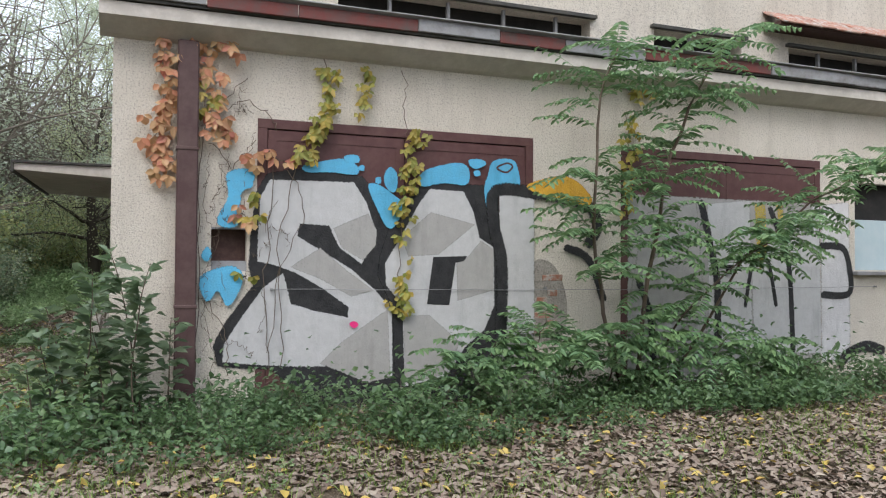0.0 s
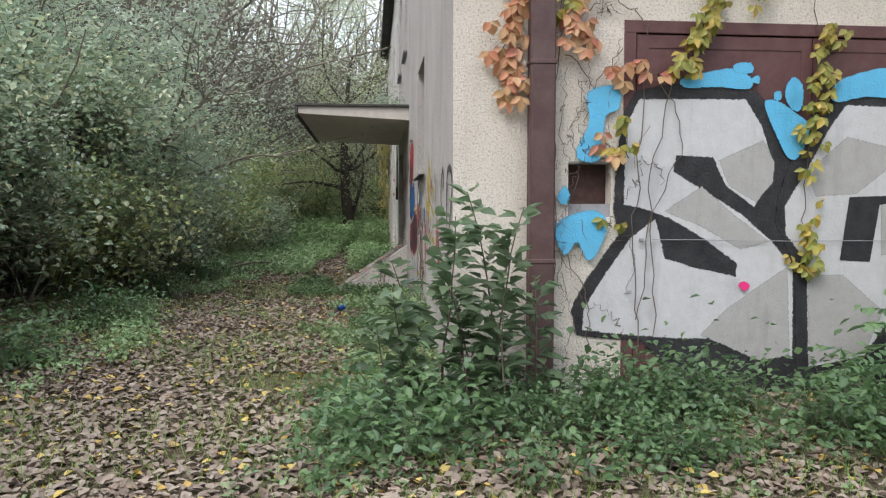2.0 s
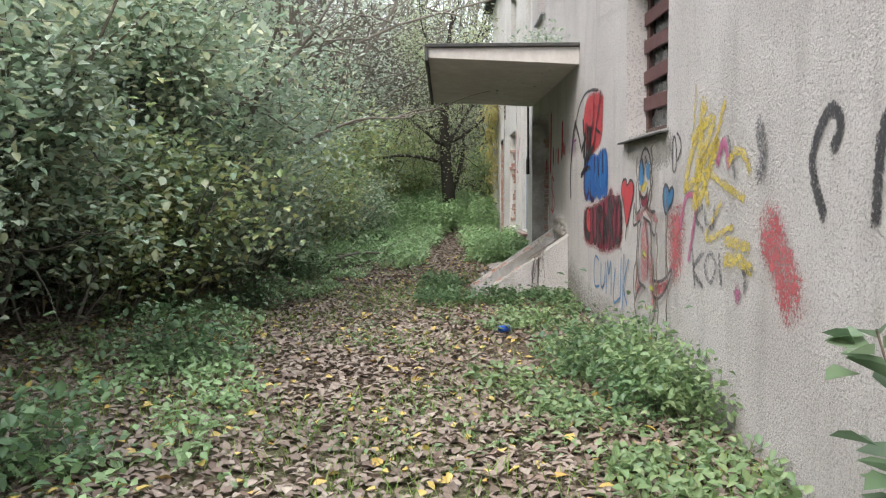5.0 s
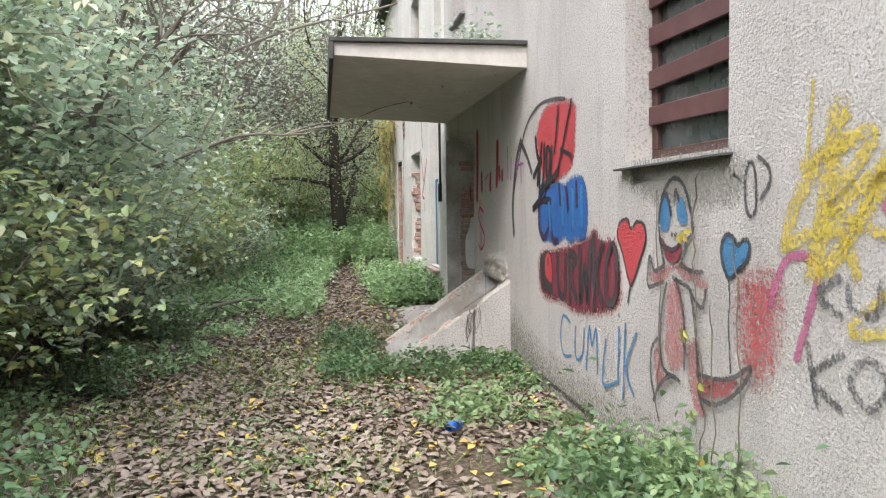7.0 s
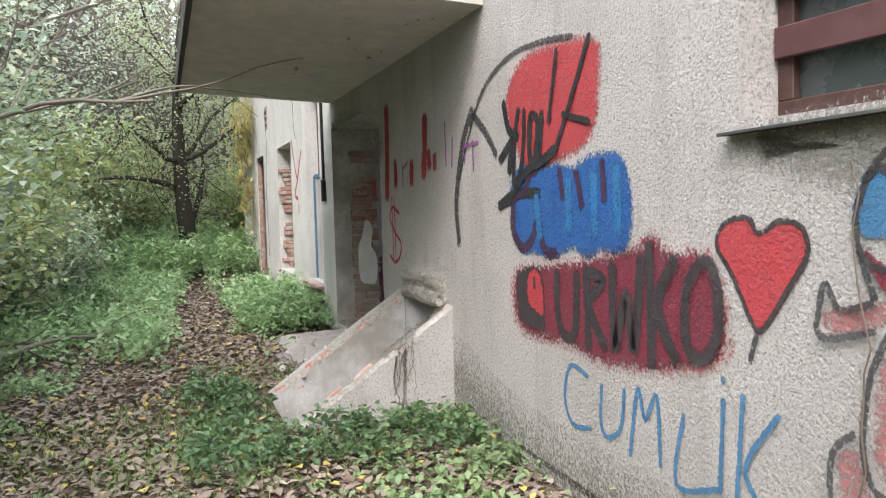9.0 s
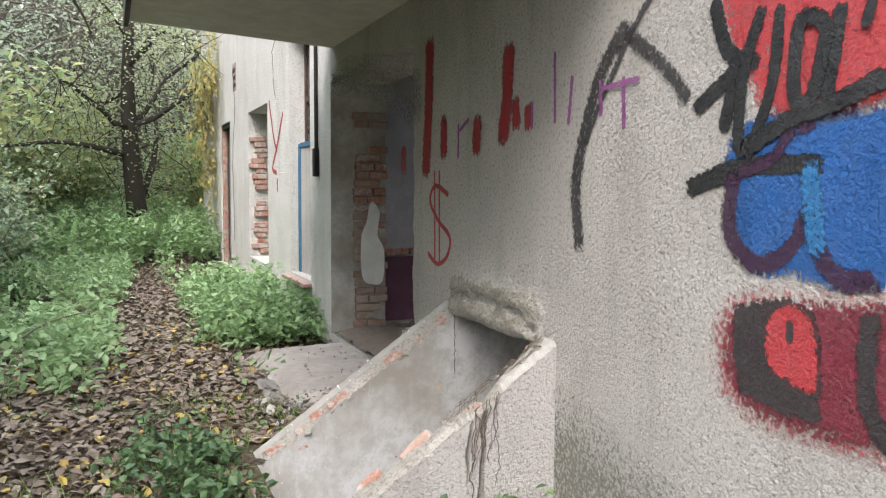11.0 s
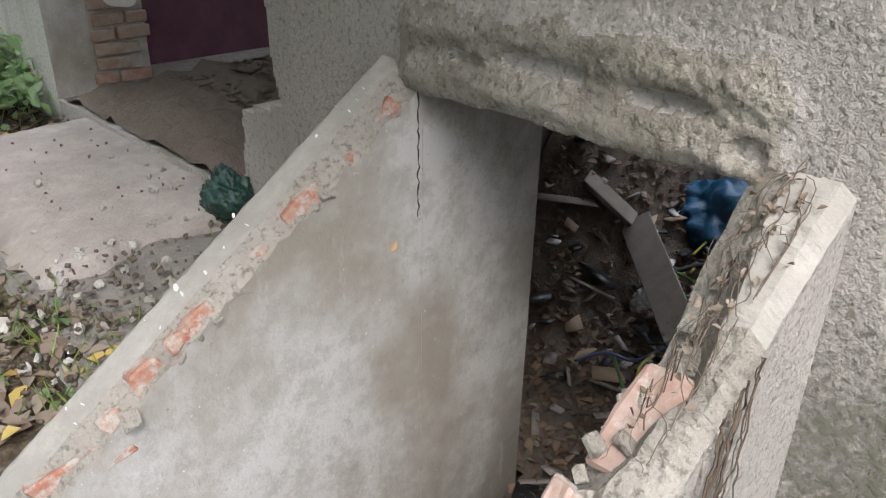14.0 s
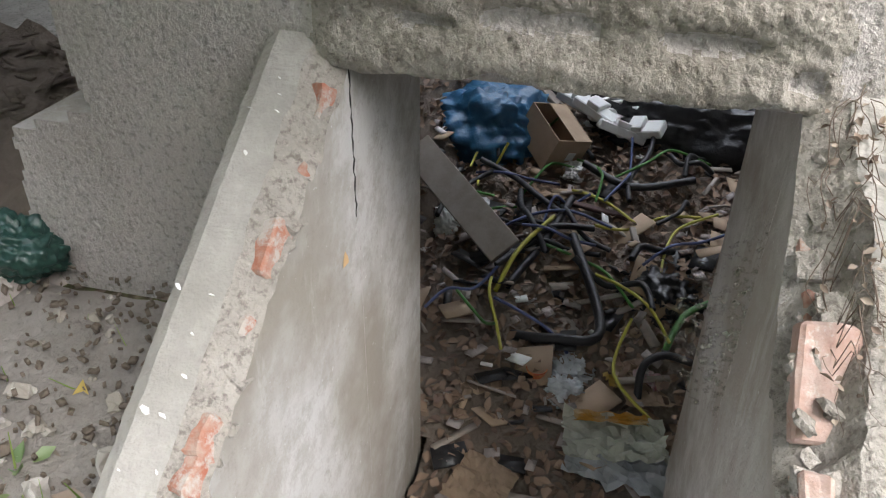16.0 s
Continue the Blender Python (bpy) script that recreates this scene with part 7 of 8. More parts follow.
def bits(name, n, mats, seed, lo_, hi_, thin, label, zone, level):
    """Many small scraps too small to pick apart."""
    rr0 = np.random.default_rng(seed)
    V, Q = [], []
    X, Y = rr0.uniform(zone[0], zone[1], n), rr0.uniform(zone[2], zone[3], n)
    for x, y in zip(X, Y):
        if x < 0.5 and not zone[1] < 0.5 and not (6.98 < y < 7.72):
            continue
        a, L = rr0.uniform(0, 6.28), rr0.uniform(lo_, hi_)
        d = np.array([math.cos(a), math.sin(a), rr0.normal() * 0.25]) * L * 0.5
        w = np.array([-math.sin(a), math.cos(a), rr0.normal() * 0.25]) * L * 0.5 * thin * rr0.uniform(0.5, 1.3)
        u = np.array([0, 0, 0.004])
        c = np.array([x, y, level(x, y) + rr0.uniform(0.005, 0.05)])
        o = len(V)
        for up in (-u, u):
            V += [c - d - w + up, c + d - w * 0.8 + up, c + d * 0.9 + w + up, c - d + w * 0.7 + up]
        Q += [(o, o + 3, o + 2, o + 1), (o + 4, o + 5, o + 6, o + 7), (o, o + 1, o + 5, o + 4), (o + 1, o + 2, o + 6, o + 5), (o + 2, o + 3, o + 7, o + 6), (o + 3, o, o + 4, o + 7)]
    return tagged(add(name, fast_mesh(name, np.array(V), np.array(Q), mats)), label, "rubbish", kind="stuff")


CEL = (0.1, 3.4, 6.0, 8.5)
bits("wood_scraps", 130, [M_board], 61, 0.08, 0.32, 0.16, "splintered wood scraps in the rubbish", CEL, heap_z)
bits("dark_scraps", 130, [M_blackbag], 62, 0.05, 0.2, 0.6, "dark plastic scraps in the rubbish", CEL, heap_z)
bits("card_scraps", 110, [M_card], 63, 0.06, 0.22, 0.7, "torn cardboard scraps in the rubbish", CEL, heap_z)
bits("paper_scraps", 60, [M_foam], 64, 0.02, 0.09, 0.7, "white paper scraps in the rubbish", CEL, heap_z)
bits("mortar_scraps", 260, [M_dusty], 65, 0.02, 0.09, 0.7, "mortar crumbs in the rubbish", CEL, heap_z)
bits("dark_crumbs", 80, [M_dirt], 66, 0.004, 0.012, 0.7, "dark crumbs and bark bits on the dust", (-0.95, 0.0, 7.98, 10.2), lambda x, y: max(0.03, step_height(x, y)))
bits("dark_crumbs", 420, [M_dirt], 68, 0.005, 0.022, 0.8, "dark crumbs on the dust beside the parapet", (-0.97, -0.01, 7.98, 8.75), lambda x, y: 0.03 + 0.02 * noise.noise(Vector((x * 3, y * 3, 1))))
bits("dark_crumbs", 320, [M_dirt, M_dusty], 67, 0.02, 0.10, 0.6, "mortar crumbs and rubbish in the doorway", (0.0, 1.3, 8.7, 10.3), lambda x, y: 0.17)
bm = bmesh.new()
dd = [[bm.verts.new((0.0 + i * 0.07, 8.5 + j * 0.07, 0.135 + 0.15 * abs(noise.noise(Vector((i * 0.35, j * 0.35, 9)))) + 0.02 * noise.noise(Vector((i, j, 2))))) for j in range(28)] for i in range(22)]
for i in range(21):
    for j in range(27):
        bm.faces.new((dd[i][j], dd[i + 1][j], dd[i + 1][j + 1], dd[i][j + 1]))
tagged(part("doorway_dirt", bm, M_dirt, smooth=True), "dirt and debris on the doorway floor", "dirt", kind="stuff")

# rubble by the door
rr = random.Random(6)
rubble_v, rubble_f = [], []
me0 = brick_mesh("chip", 0.08, 0.06, 0.04, M_concrete, 91, 0.03)
mv, mf = [v.co.copy() for v in me0.vertices], [tuple(p.vertices) for p in me0.polygons]
for i in range(300):
    x, y = rr.uniform(-0.95, 0.45), rr.gauss(8.65, 0.5)
    if not (7.98 < y < 10.4) or (x > -0.05 and not 8.5 < y < 10.35):
        continue
    if x < -0.2 and y > 8.8 and rr.random() < 0.8:
        continue
    s = rr.uniform(0.10, 0.4) * (1.8 if rr.random() < 0.1 else 1)
    zz = 0.125 if x > 0 else max(step_height(x, y), ground_height(x, y) + 0.03)
    m = pose(x, y, zz + 0.008 * s, rr.uniform(0, 360), rr.uniform(0, 360), rr.uniform(0, 360)) @ Matrix.Scale(s, 4)
    o = len(rubble_v)
    rubble_v += [tuple(m @ v) for v in mv]
    rubble_f += [tuple(o + q for q in f) for f in mf]
tagged(add("rubble", mesh_from("rubble", rubble_v, rubble_f, [M_smooth])), "grey mortar rubble in front of the doorway", "rubble", kind="stuff")
bm = bmesh.new()
dg = [[bm.verts.new((-1.0 + i * 0.05, 7.97 + j * 0.06, 0.012 + 0.05 * max(0, 1 - abs(i - 14) / 9) * max(0, 1 - abs(j - 16) / 20) + 0.018 * noise.noise(Vector((i * 0.5, j * 0.5, 2))) - 0.05 * max(0, 3 - i) - 0.04 * max(0, j - 36))) for j in range(41)] for i in range(20)]
for i in range(19):
    for j in range(40):
        bm.faces.new((dg[i][j], dg[i + 1][j], dg[i + 1][j + 1], dg[i][j + 1]))
k = Mat("grey_dust", 1.0, spec=0.05)
k.base(k.mix(k.noise(9, 6, 0.7), (0.38, 0.35, 0.325), (0.21, 0.19, 0.172))).relief(k.noise(45, 6, 0.7), 1.0, 0.02)
tagged(part("dust_patch", bm, k.m, smooth=True), "grey mortar dust on the ground by the doorway", "dirt", kind="stuff")


# ---- sapling with feathered leaves ----
def feather(base, way, length, pairs, leaflet, rng):
    """One compound leaf: a drooping stalk with leaflets in pairs."""
    P = [np.array(base, float)]
    d = np.array(way, float)
    d /= np.linalg.norm(d)
    for _ in range(8):
        d = d + np.array([0, 0, -0.11]) + rng.normal(size=3) * 0.04
        d /= np.linalg.norm(d)
        P.append(P[-1] + d * length / 8)
    P = np.array(P)
    t = np.linspace(0.15, 1.0, pairs)
    C0 = np.stack([np.interp(t * 8, np.arange(9), P[:, i]) for i in range(3)], -1)
    T = np.gradient(C0, axis=0)
    T /= np.linalg.norm(T, axis=1)[:, None] + 1e-9
    side = np.cross(T, [0, 0, 1.0])
    side /= np.linalg.norm(side, axis=1)[:, None] + 1e-9
    ax, C = [], []
    ll = leaflet * np.sin(np.linspace(0.8, 2.6, pairs))[:, None]
    for s in (-1, 1):
        a = side * s + T * 0.35 + np.array([0, 0, -0.25]) + rng.normal(size=T.shape) * 0.1
        a /= np.linalg.norm(a, axis=1)[:, None]
        ax.append(a)
        C.append(C0 + a * ll * 0.5)
    C, ax = np.concatenate(C), np.concatenate(ax)
    return join([tube(P, np.linspace(0.004, 0.0015, 9), 3), leaves(C, leaflet, leaflet * 0.42, rng, 0.75, ax)])


def sapling(name, stems, seed, label):
    rng = np.random.default_rng(seed)
    e = empty(name, stems[0][0][0])
    for pts, r, n, t0, ln in stems:
        P = np.array(pts, float)
        tt = np.linspace(0, len(P) - 1, 14)
        Q = np.stack([np.interp(tt, np.arange(len(P)), P[:, i]) for i in range(3)], -1)
        Q[1:-1] += rng.normal(size=(12, 3)) * 0.012
        v, q = tube(Q, np.linspace(r, r * 0.35, 14), 6)
        add("stem", fast_mesh("stem", v, q, [B_vine]), e)
        for i in range(n):
            t = (t0 + (1 - t0) * rng.uniform(0, 1)) * 13
            b = [np.interp(t, np.arange(14), Q[:, j]) for j in range(3)]
            a = rng.uniform(0, 2 * np.pi)
            w = (np.cos(a), np.sin(a) * 0.55 - 0.25, rng.uniform(0.1, 0.8))
            v, q = feather(b, w, ln * rng.uniform(0.65, 1.15), int(rng.integers(9, 13)), 0.10, rng)
            add("compound_leaf", fast_mesh("compound_leaf", v, q, [L_pinnate]), e)
    return tagged(e, label, "sapling", "feather-leaved saplings")


sapling("sapling", [([(4.62, -0.5, -0.05), (4.25, -0.65, 0.9), (4.08, -0.8, 1.75), (4.12, -0.8, 2.8), (4.3, -0.85, 3.3)], 0.022, 64, 0.3, 0.66),
                    ([(4.72, -0.5, -0.05), (4.76, -0.7, 1.3), (4.88, -0.8, 2.2), (5.2, -0.85, 3.0), (5.6, -0.9, 3.55)], 0.024, 80, 0.2, 0.68)], 5, "tall thin sapling with long feathered green leaves")
sapling("sapling", [([(4.9, -0.45, -0.05), (5.1, -0.6, 0.7), (5.6, -0.9, 1.3), (6.3, -1.0, 1.7)], 0.016, 62, 0.15, 0.6),
                    ([(5.0, -0.5, -0.05), (5.9, -0.8, 1.5), (7.0, -1.0, 2.2), (7.9, -1.1, 2.4)], 0.016, 66, 0.35, 0.64)], 6, "leaning sapling with arching feathered leaves")
sapling("sapling", [([(3.1, -0.35, -0.05), (3.15, -0.5, 0.35), (3.2, -0.6, 0.6)], 0.010, 22, 0.3, 0.5),
                    ([(3.6, -0.4, -0.05), (3.65, -0.5, 0.5), (3.7, -0.6, 0.8)], 0.010, 22, 0.3, 0.5)], 7, "low sapling shoots with feathered leaves by the gate")
sapling("sapling", [([(2.75, -0.4, -0.05), (2.8, -0.6, 0.3), (2.85, -0.7, 0.5)], 0.009, 20, 0.2, 0.55), ([(3.9, -0.45, -0.05), (3.95, -0.7, 0.4), (4.0, -0.9, 0.62)], 0.010, 26, 0.2, 0.6), ([(5.2, -0.7, -0.05), (5.3, -0.9, 0.4), (5.4, -1.0, 0.6)], 0.010, 24, 0.2, 0.6)], 28, "low fern-like sapling shoots in front of the gates")
sapling("sapling", [([(5.9, -0.6, -0.05), (6.0, -0.7, 0.35), (6.1, -0.8, 0.55)], 0.010, 22, 0.3, 0.5),
                    ([(4.3, -0.6, -0.05), (4.35, -0.75, 0.5), (4.4, -0.85, 0.8)], 0.010, 24, 0.3, 0.5)], 8, "low sapling shoots with feathered leaves in the undergrowth")


# ---- corner bush and brambles ----
def upright_bush(name, stems, seed, leaf, label):
    rng = np.random.default_rng(seed)
    e = empty(name, (stems[0][0], stems[0][1], 0))
    for x, y, h, lean in stems:
        P = wander((x, y, -0.03), (lean + rng.normal() * 0.1, rng.normal() * 0.12, 1), h, 10, rng, 0.06)
        v, q = tube(P, np.linspace(0.009, 0.003, len(P)), 5)
        add("stem", fast_mesh("stem", v, q, [B_vine]), e)
        n = int(h * 72)
        t = rng.uniform(1.2, len(P) - 1, n)
        B = np.stack([np.interp(t, np.arange(len(P)), P[:, i]) for i in range(3)], -1)
        a = rng.uniform(0, 2 * np.pi, n)
        ax = np.stack([np.cos(a), np.sin(a), rng.uniform(-0.2, 0.7, n)], -1)
        ax /= np.linalg.norm(ax, axis=1)[:, None]
        v, q = leaves(B + ax * leaf * rng.uniform(0.4, 1.1, n)[:, None], leaf, leaf * 0.6, rng, 0.65, ax)
        add("foliage", fast_mesh("foliage", v, q, [L_bush]), e)
    return tagged(e, label, "bush")


upright_bush("bush", [(0.05, -0.55, 1.38, 0.06), (-0.12, -0.6, 1.28, -0.05), (0.28, -0.5, 1.42, 0.0), (-0.3, -0.5, 0.9, -0.3), (0.0, -0.8, 0.85, -0.1), (0.42, -0.6, 0.9, 0.25), (-0.2, -0.35, 1.0, -0.2), (0.2, -0.85, 0.7, 0.2), (-0.4, -0.7, 0.6, -0.4), (0.1, -0.4, 1.1, 0.0)], 3, 0.125, "upright broad-leaved green bush at the building corner")
bramble = tagged(shrub("bramble", 23, 0.62, 0.75, 12, 0.058, L_herb, B_vine, 900, 1.0, 0.05), "low tangled bramble bush with small green leaves", "bush", "brambles by the walls")
scatter(bramble, [(1.0, -0.7), (0.55, -1.1), (1.5, -0.6), (0.9, -1.5), (-0.4, -1.2), (2.2, -1.2), (4.6, -1.0), (5.4, -1.2), (6.4, -0.8), (4.1, -0.7), (3.3, -1.0), (-0.35, 2.2), (-0.3, 3.0), (-3.4, 3.2), (-3.6, 6.0), (-3.5, 1.2), (-3.4, 8.4), (-0.5, 11.2), (-0.4, 12.4), (-2.8, 11.5), (-3.0, 14.0), (7.6, -0.9), (-3.7, -0.8)], rp, 0.7, 1.15)


# ---- climbing vine ----
def vine(name, runs, seed, mat, per, leaf, where, label, spread=0.07, thick=0.0035):
    """Thin stems on the wall with lobed leaves facing out. runs: lists of (along, height)."""
    rng = np.random.default_rng(seed)
    e = empty(name)
    face = (0, -1, 0.35) if where == "front" else (-1, 0, 0.35)
    for pts, n in runs:
        P = np.array([(a, -0.03, b) if where == "front" else (-0.03, a, b) for a, b in pts], float)
        tt = np.linspace(0, len(P) - 1, 5 * len(P))
        Q = np.stack([np.interp(tt, np.arange(len(P)), P[:, i]) for i in range(3)], -1)
        wob = rng.normal(size=Q.shape) * 0.014
        wob[:, 1 if where == "front" else 0] *= 0.4
        Q += wob
        v, q = tube(Q, thick, 4)
        add("stem", fast_mesh("stem", v, q, [B_vine]), e)
        if n:
            t = rng.uniform(0, len(Q) - 1, n * per)
            C = np.stack([np.interp(t, np.arange(len(Q)), Q[:, i]) for i in range(3)], -1)
            off = rng.normal(size=C.shape) * spread
            k1 = 1 if where == "front" else 0
            off[:, k1] = -np.abs(off[:, k1]) * 0.6 - 0.02
            ax = rng.normal(size=C.shape) * 0.35
            ax[:, 2] -= 1
            ax /= np.linalg.norm(ax, axis=1)[:, None]
            out = np.cross(ax, np.asarray(face, float))
            out /= np.linalg.norm(out, axis=1)[:, None] + 1e-9
            fans = [(ax * math.cos(f0) + out * math.sin(f0), ls) for f0, ls in ((0.0, 0.85), (0.95, 0.68), (-0.95, 0.68))]
            v, q = join([leaves(C + off + d0 * leaf * ls * 0.5, leaf * ls, leaf * ls * 0.62, rng, 0.85, d0, face) for d0, ls in fans])
            add("foliage", fast_mesh("foliage", v, q, [mat]), e)
    return tagged(e, label, "vine", "climbing vines")


vine("vine", [([(0.42, 3.2), (0.40, 2.7), (0.36, 2.3), (0.44, 2.0)], 26), ([(0.72, 3.3), (0.74, 2.9)], 5), ([(0.85, 2.75), (0.82, 2.45), (0.9, 2.35)], 10), ([(1.1, 2.2), (1.25, 2.25), (1.4, 2.15)], 4), ([(1.0, 1.75), (1.12, 1.6)], 2), ([(0.98, 3.1), (1.0, 3.25)], 4)], 3, L_vine, 2, 0.125, "front", "orange red creeper leaves beside the downpipe", 0.06)
vine("vine", [([(1.75, 3.1), (1.78, 2.8), (1.7, 2.55), (1.62, 2.3), (1.5, 2.15)], 26), ([(2.6, 2.5), (2.55, 2.2), (2.5, 1.7), (2.45, 1.2), (2.5, 0.75)], 30), ([(2.15, 3.1), (2.1, 2.7)], 6), ([(0.74, 2.9), (0.72, 2.5)], 5), ([(1.15, 1.9), (1.2, 1.6)], 4), ([(4.95, 2.9), (4.98, 2.5), (4.9, 2.1), (4.95, 1.9)], 16), ([(5.0, 3.1), (5.3, 3.15)], 5), ([(1.05, 1.15), (1.1, 1.2)], 1)], 4, L_vineyellow, 2, 0.105, "front", "yellow green creeper hanging over the gate", 0.05)
vine("bare_vine", [([(0.66, 0.2), (0.7, 1.0), (0.68, 2.0), (0.75, 2.6), (1.1, 2.9)], 0), ([(0.62, 3.3), (0.6, 2.6), (0.58, 1.9)], 0), ([(0.55, 3.3), (0.52, 2.8)], 0), ([(1.3, 2.2), (1.28, 1.6), (1.24, 0.9), (1.3, 0.3)], 0), ([(1.5, 2.2), (1.36, 1.4), (1.4, 0.4)], 0), ([(1.45, 2.1), (1.6, 1.7), (1.34, 1.2), (1.3, 0.5)], 0), ([(0.75, 2.3), (0.95, 2.1), (1.15, 2.35)], 0), ([(0.72, 1.1), (0.9, 0.7), (0.95, 0.3)], 0), ([(2.5, 3.1), (2.52, 2.5)], 0), ([(0.9, 2.6), (1.05, 2.7), (1.25, 2.6), (1.35, 2.45)], 0)], 9, L_vine, 1, 0.1, "front", "bare brown creeper stems on the front wall")
vine("vine", [([(18.6, 3.4), (18.3, 2.9), (18.5, 2.3), (18.2, 1.7), (18.3, 1.2)], 36), ([(19.5, 3.8), (19.2, 3.0), (19.4, 2.2)], 30), ([(17.9, 3.6), (18.0, 3.2)], 20)], 12, L_vinegold, 3, 0.20, "side", "yellow creeper hanging at the far wall end", 0.26)
vine("bare_vine", [([(3.05, 1.6), (3.1, 1.1), (3.0, 0.5), (3.05, 0.0)], 3), ([(2.75, 1.25), (2.7, 0.7), (2.72, 0.0)], 0), ([(2.95, 1.0), (2.9, 0.4), (2.95, 0.0)], 0), ([(3.5, 1.5), (3.46, 0.9), (3.5, 0.3)], 0), ([(16.0, 3.2), (15.7, 2.6), (16.1, 1.8), (15.9, 0.6)], 0), ([(12.6, 3.2), (12.9, 2.9), (12.7, 2.4)], 0)], 14, L_vineyellow, 3, 0.08, "side", "thin dry creeper stems on the side wall", 0.04)
stems = random.Random(17)
tangle = []
for i in range(26):
    a, b = stems.uniform(0.5, 1.35), stems.uniform(0.2, 3.0)
    run = [(a, b)]
    for s in range(stems.randint(3, 6)):
        a, b = a + stems.uniform(-0.09, 0.09), b - stems.uniform(-0.05, 0.28)
        run.append((min(max(a, 0.4), 1.5), max(b, 0.05)))
    tangle.append((run, 0))
vine("bare_vine", tangle, 19, L_vine, 1, 0.1, "front", "tangle of thin dry creeper stems round the downpipe", 0.07, 0.002)
wire = tagged(empty("wire", (5.5, -0.03, 1.05)), "thin pale wire strung across both gates", "wire")
v, q = tube([(1.3 + 0.36 * i, -0.035, 1.055 - 0.018 * math.sin(i / 20 * math.pi) + 0.003 * math.sin(i * 1.7)) for i in range(21)], 0.0028, 5)
add("strand", fast_mesh("strand", v, q, [M_zinc]), wire)
for x in (1.3, 4.0, 8.5):
    box("staple", (x - 0.012, -0.04, 1.045), (x + 0.012, -0.001, 1.065), M_zinc, wire, 0.002)
hasp = tagged(empty("padlock", (6.28, -0.03, 1.25)), "dark steel hasp and padlock on the gate", "padlock")
box("hasp_plate", (6.16, -0.022, 1.265), (6.38, -0.014, 1.30), M_dark, hasp, 0.002)
box("lock_body", (6.25, -0.05, 1.20), (6.31, -0.024, 1.262), M_dark, hasp, 0.005)
# dry creeper over the near parapet
rng5 = np.random.default_rng(8)
dry = empty("dry_creeper", (-0.4, 6.8, 0.4))
def parapet_top(x, y):
    dip = 0.10 * math.exp(-(((-x / 1.17 - 0.24) / 0.15) ** 2)) if y > 6.85 else 0.0
    return 0.742 - 0.765 * (-x / 1.17) - dip


for i in range(26):
    x0, y0_ = -abs(rng5.normal() * 0.2), 6.83 + rng5.normal() * 0.022
    P, way, lift = [], math.pi + rng5.normal() * 0.9, rng5.uniform(0.0, 0.02)
    for s in range(int(rng5.integers(7, 20))):
        P.append((min(x0, -0.005), min(max(y0_, 6.785), 6.91), parapet_top(x0, y0_) + 0.004 + lift * abs(math.sin(s * 0.7 + i))))
        way += rng5.normal() * 0.42 + (math.pi - way) * 0.25
        step_len = rng5.uniform(0.008, 0.024)
        x0, y0_ = x0 + math.cos(way) * step_len, y0_ + math.sin(way) * step_len * 0.8 - 0.0006 * s
    v, q = tube(P, rng5.uniform(0.0005, 0.0013), 4)
    add("strand", fast_mesh("strand", v, q, [B_vine]), dry)
n = 70
xs, ys = -np.abs(rng5.normal(size=n)) * 0.26 - 0.02, 6.84 + rng5.normal(size=n) * 0.03
C = np.stack([xs, ys, [parapet_top(a, b) + 0.01 for a, b in zip(xs, ys)]], -1)
v, q = leaves(C, 0.02, 0.012, rng5, 0.5)
add("dry_foliage", fast_mesh("dry_foliage", v, q, [L_litter]), dry)
for i in range(10):
    x0, zz, P = -0.30 - 0.03 * (i % 4) + rng5.normal() * 0.012, 0.56 - 0.02 * (i % 4), []
    for s in range(int(rng5.integers(10, 24))):
        P.append((x0, 6.733 - 0.004 * abs(math.sin(s * 0.9 + i)), min(zz, parapet_top(x0, 6.75) - 0.01)))
        x0, zz = x0 + rng5.normal() * 0.007 - 0.002, zz - rng5.uniform(0.012, 0.028)
    v, q = tube(P, rng5.uniform(0.001, 0.0028), 4)
    add("root", fast_mesh("root", v, q, [B_vine]), dry)
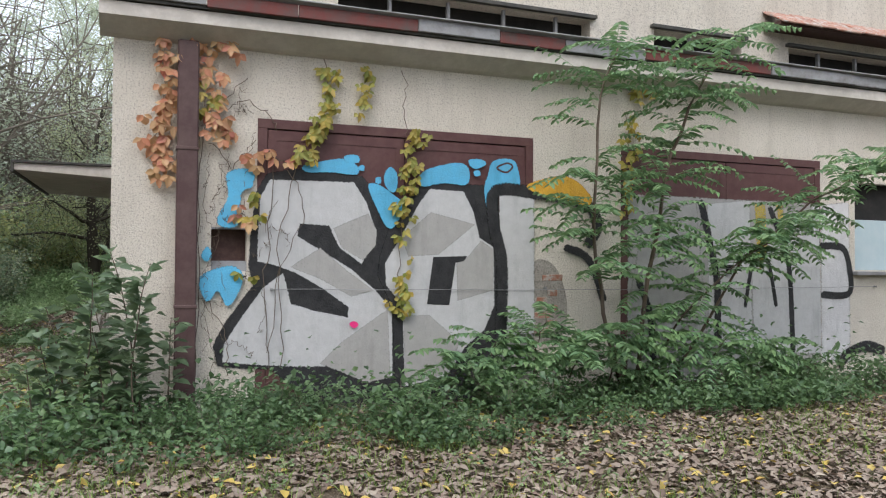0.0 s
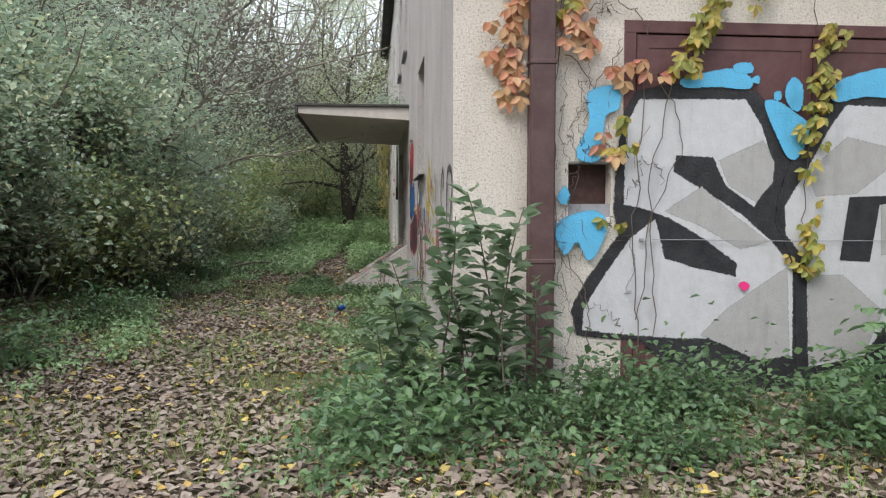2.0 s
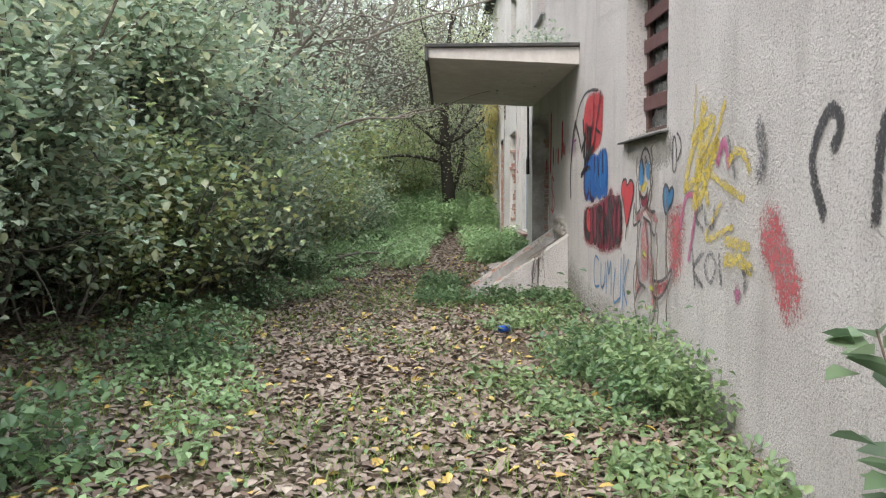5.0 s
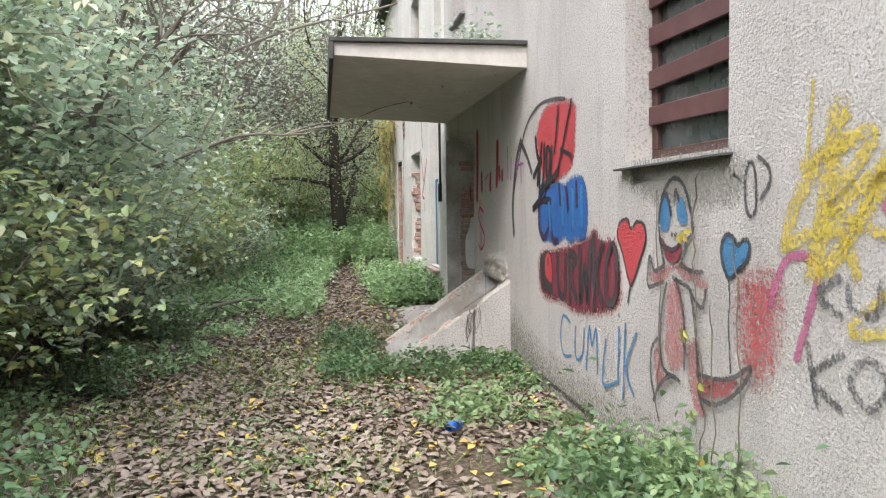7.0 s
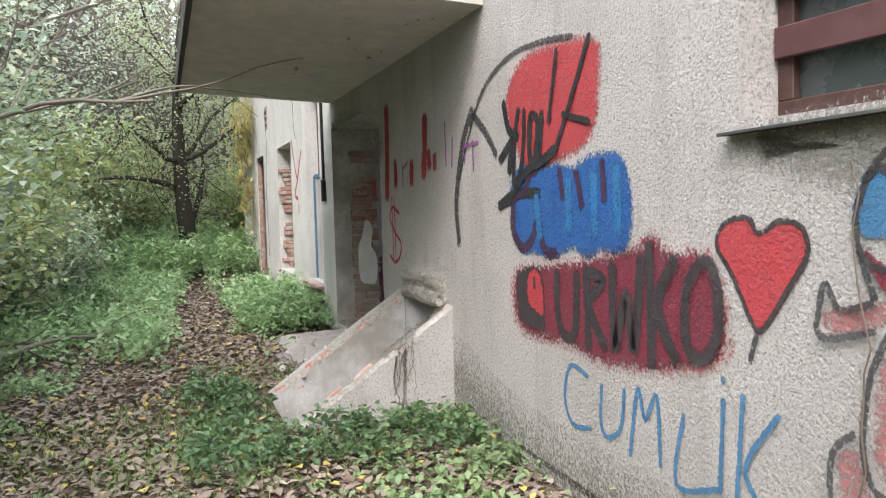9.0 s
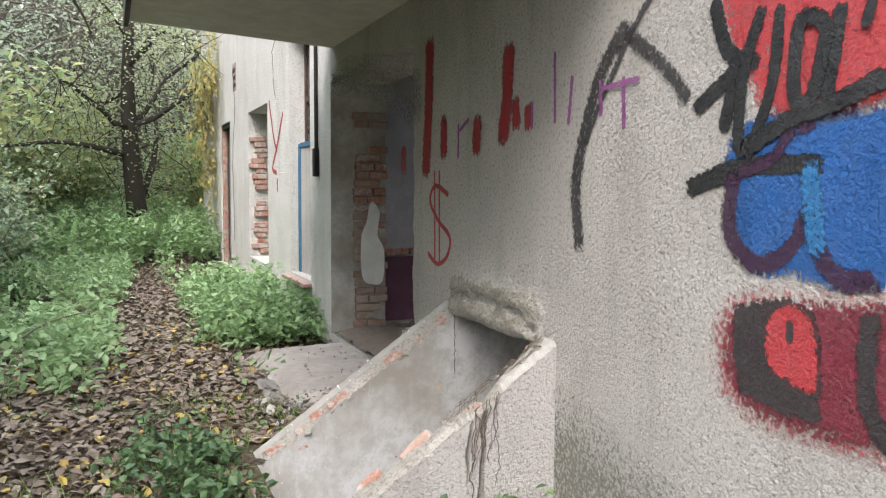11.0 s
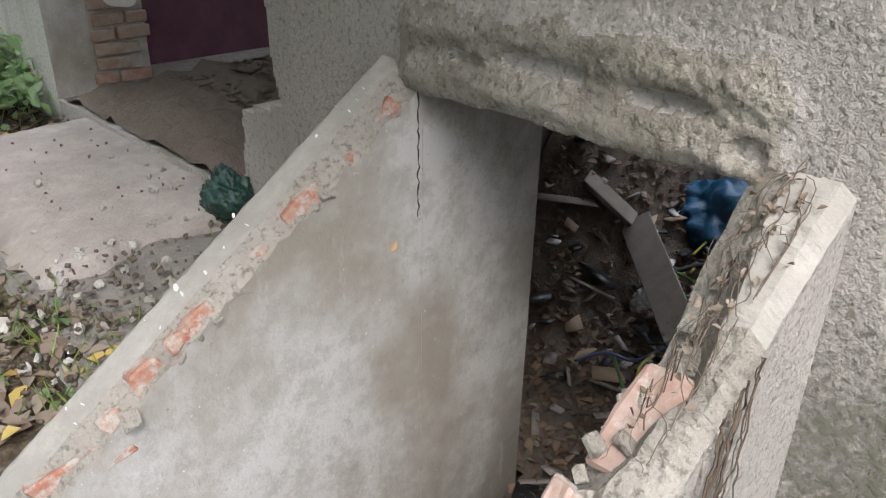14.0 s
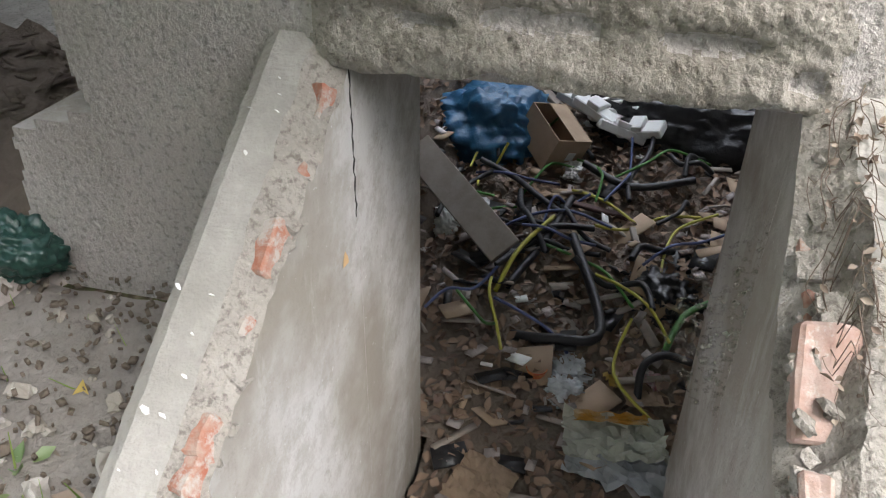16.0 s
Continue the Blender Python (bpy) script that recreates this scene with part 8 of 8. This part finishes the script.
tagged(dry, "dry brown creeper strands over the crumbled parapet", "creeper")

# canopy growth and loose branches
rng6 = np.random.default_rng(15)
moss = tagged(shrub("canopy_weeds", 33, 0.30, 0.5, 9, 0.05, L_grey, B_vine, 320, 1.0, 0.02), "small weeds growing on the canopy", "weeds")
moss.matrix_basis = pose(-0.28, 6.6, 2.79)
for x, y in ((-0.5, 7.2), (-0.2, 7.6), (-0.7, 8.4)):
    copy_thing(moss, pose(x, y, 2.79, 0, 0, x * 300))


def branch(name, start, way, length, r, seed, label, twigs=8, lift=0.0):
    rng = np.random.default_rng(seed)
    P = wander(start, way, length, 12, rng, 0.10, lift)
    e = empty(name, start)
    v, q = tube(P, np.linspace(r, r * 0.25, len(P)), 7)
    add("limb", fast_mesh("limb", v, q, [B_twig]), e)
    for i in range(twigs):
        k0 = rng.integers(2, len(P))
        S = wander(P[k0], np.array(way) + rng.normal(size=3) * 0.9, length * rng.uniform(0.2, 0.5), 8, rng, 0.14)
        v, q = tube(S, np.linspace(r * 0.3, r * 0.08, len(S)), 4)
        add("twig", fast_mesh("twig", v, q, [B_twig]), e)
    return tagged(e, label, "branch", "loose branches by the path")


branch("leaning_branch", (-4.6, 8.2, 1.2), (0.25, 0.1, 0.8), 3.2, 0.055, 3, "pale bare branch arching over the shrubs", 14, -0.03)
branch("leaning_branch", (-4.4, 7.6, 1.3), (0.9, 0.1, 0.35), 2.8, 0.035, 4, "pale bare branch reaching towards the canopy", 10)
branch("leaning_branch", (-4.8, 6.2, 1.6), (0.7, 0.4, 0.9), 3.4, 0.045, 6, "pale bare branch above the hedge", 14)
branch("leaning_branch", (-5.2, 9.5, 1.8), (0.8, 0.2, 0.9), 3.6, 0.045, 8, "pale bare branch above the hedge", 14)
branch("fallen_branch", (-3.6, 9.4, 0.05), (0.9, 0.25, 0.30), 1.5, 0.035, 5, "dead pale branch lying by the path", 4)
branch("fallen_branch", (-3.8, 9.8, 0.05), (0.9, -0.1, 0.42), 1.2, 0.025, 7, "dead pale branch lying by the path", 3)
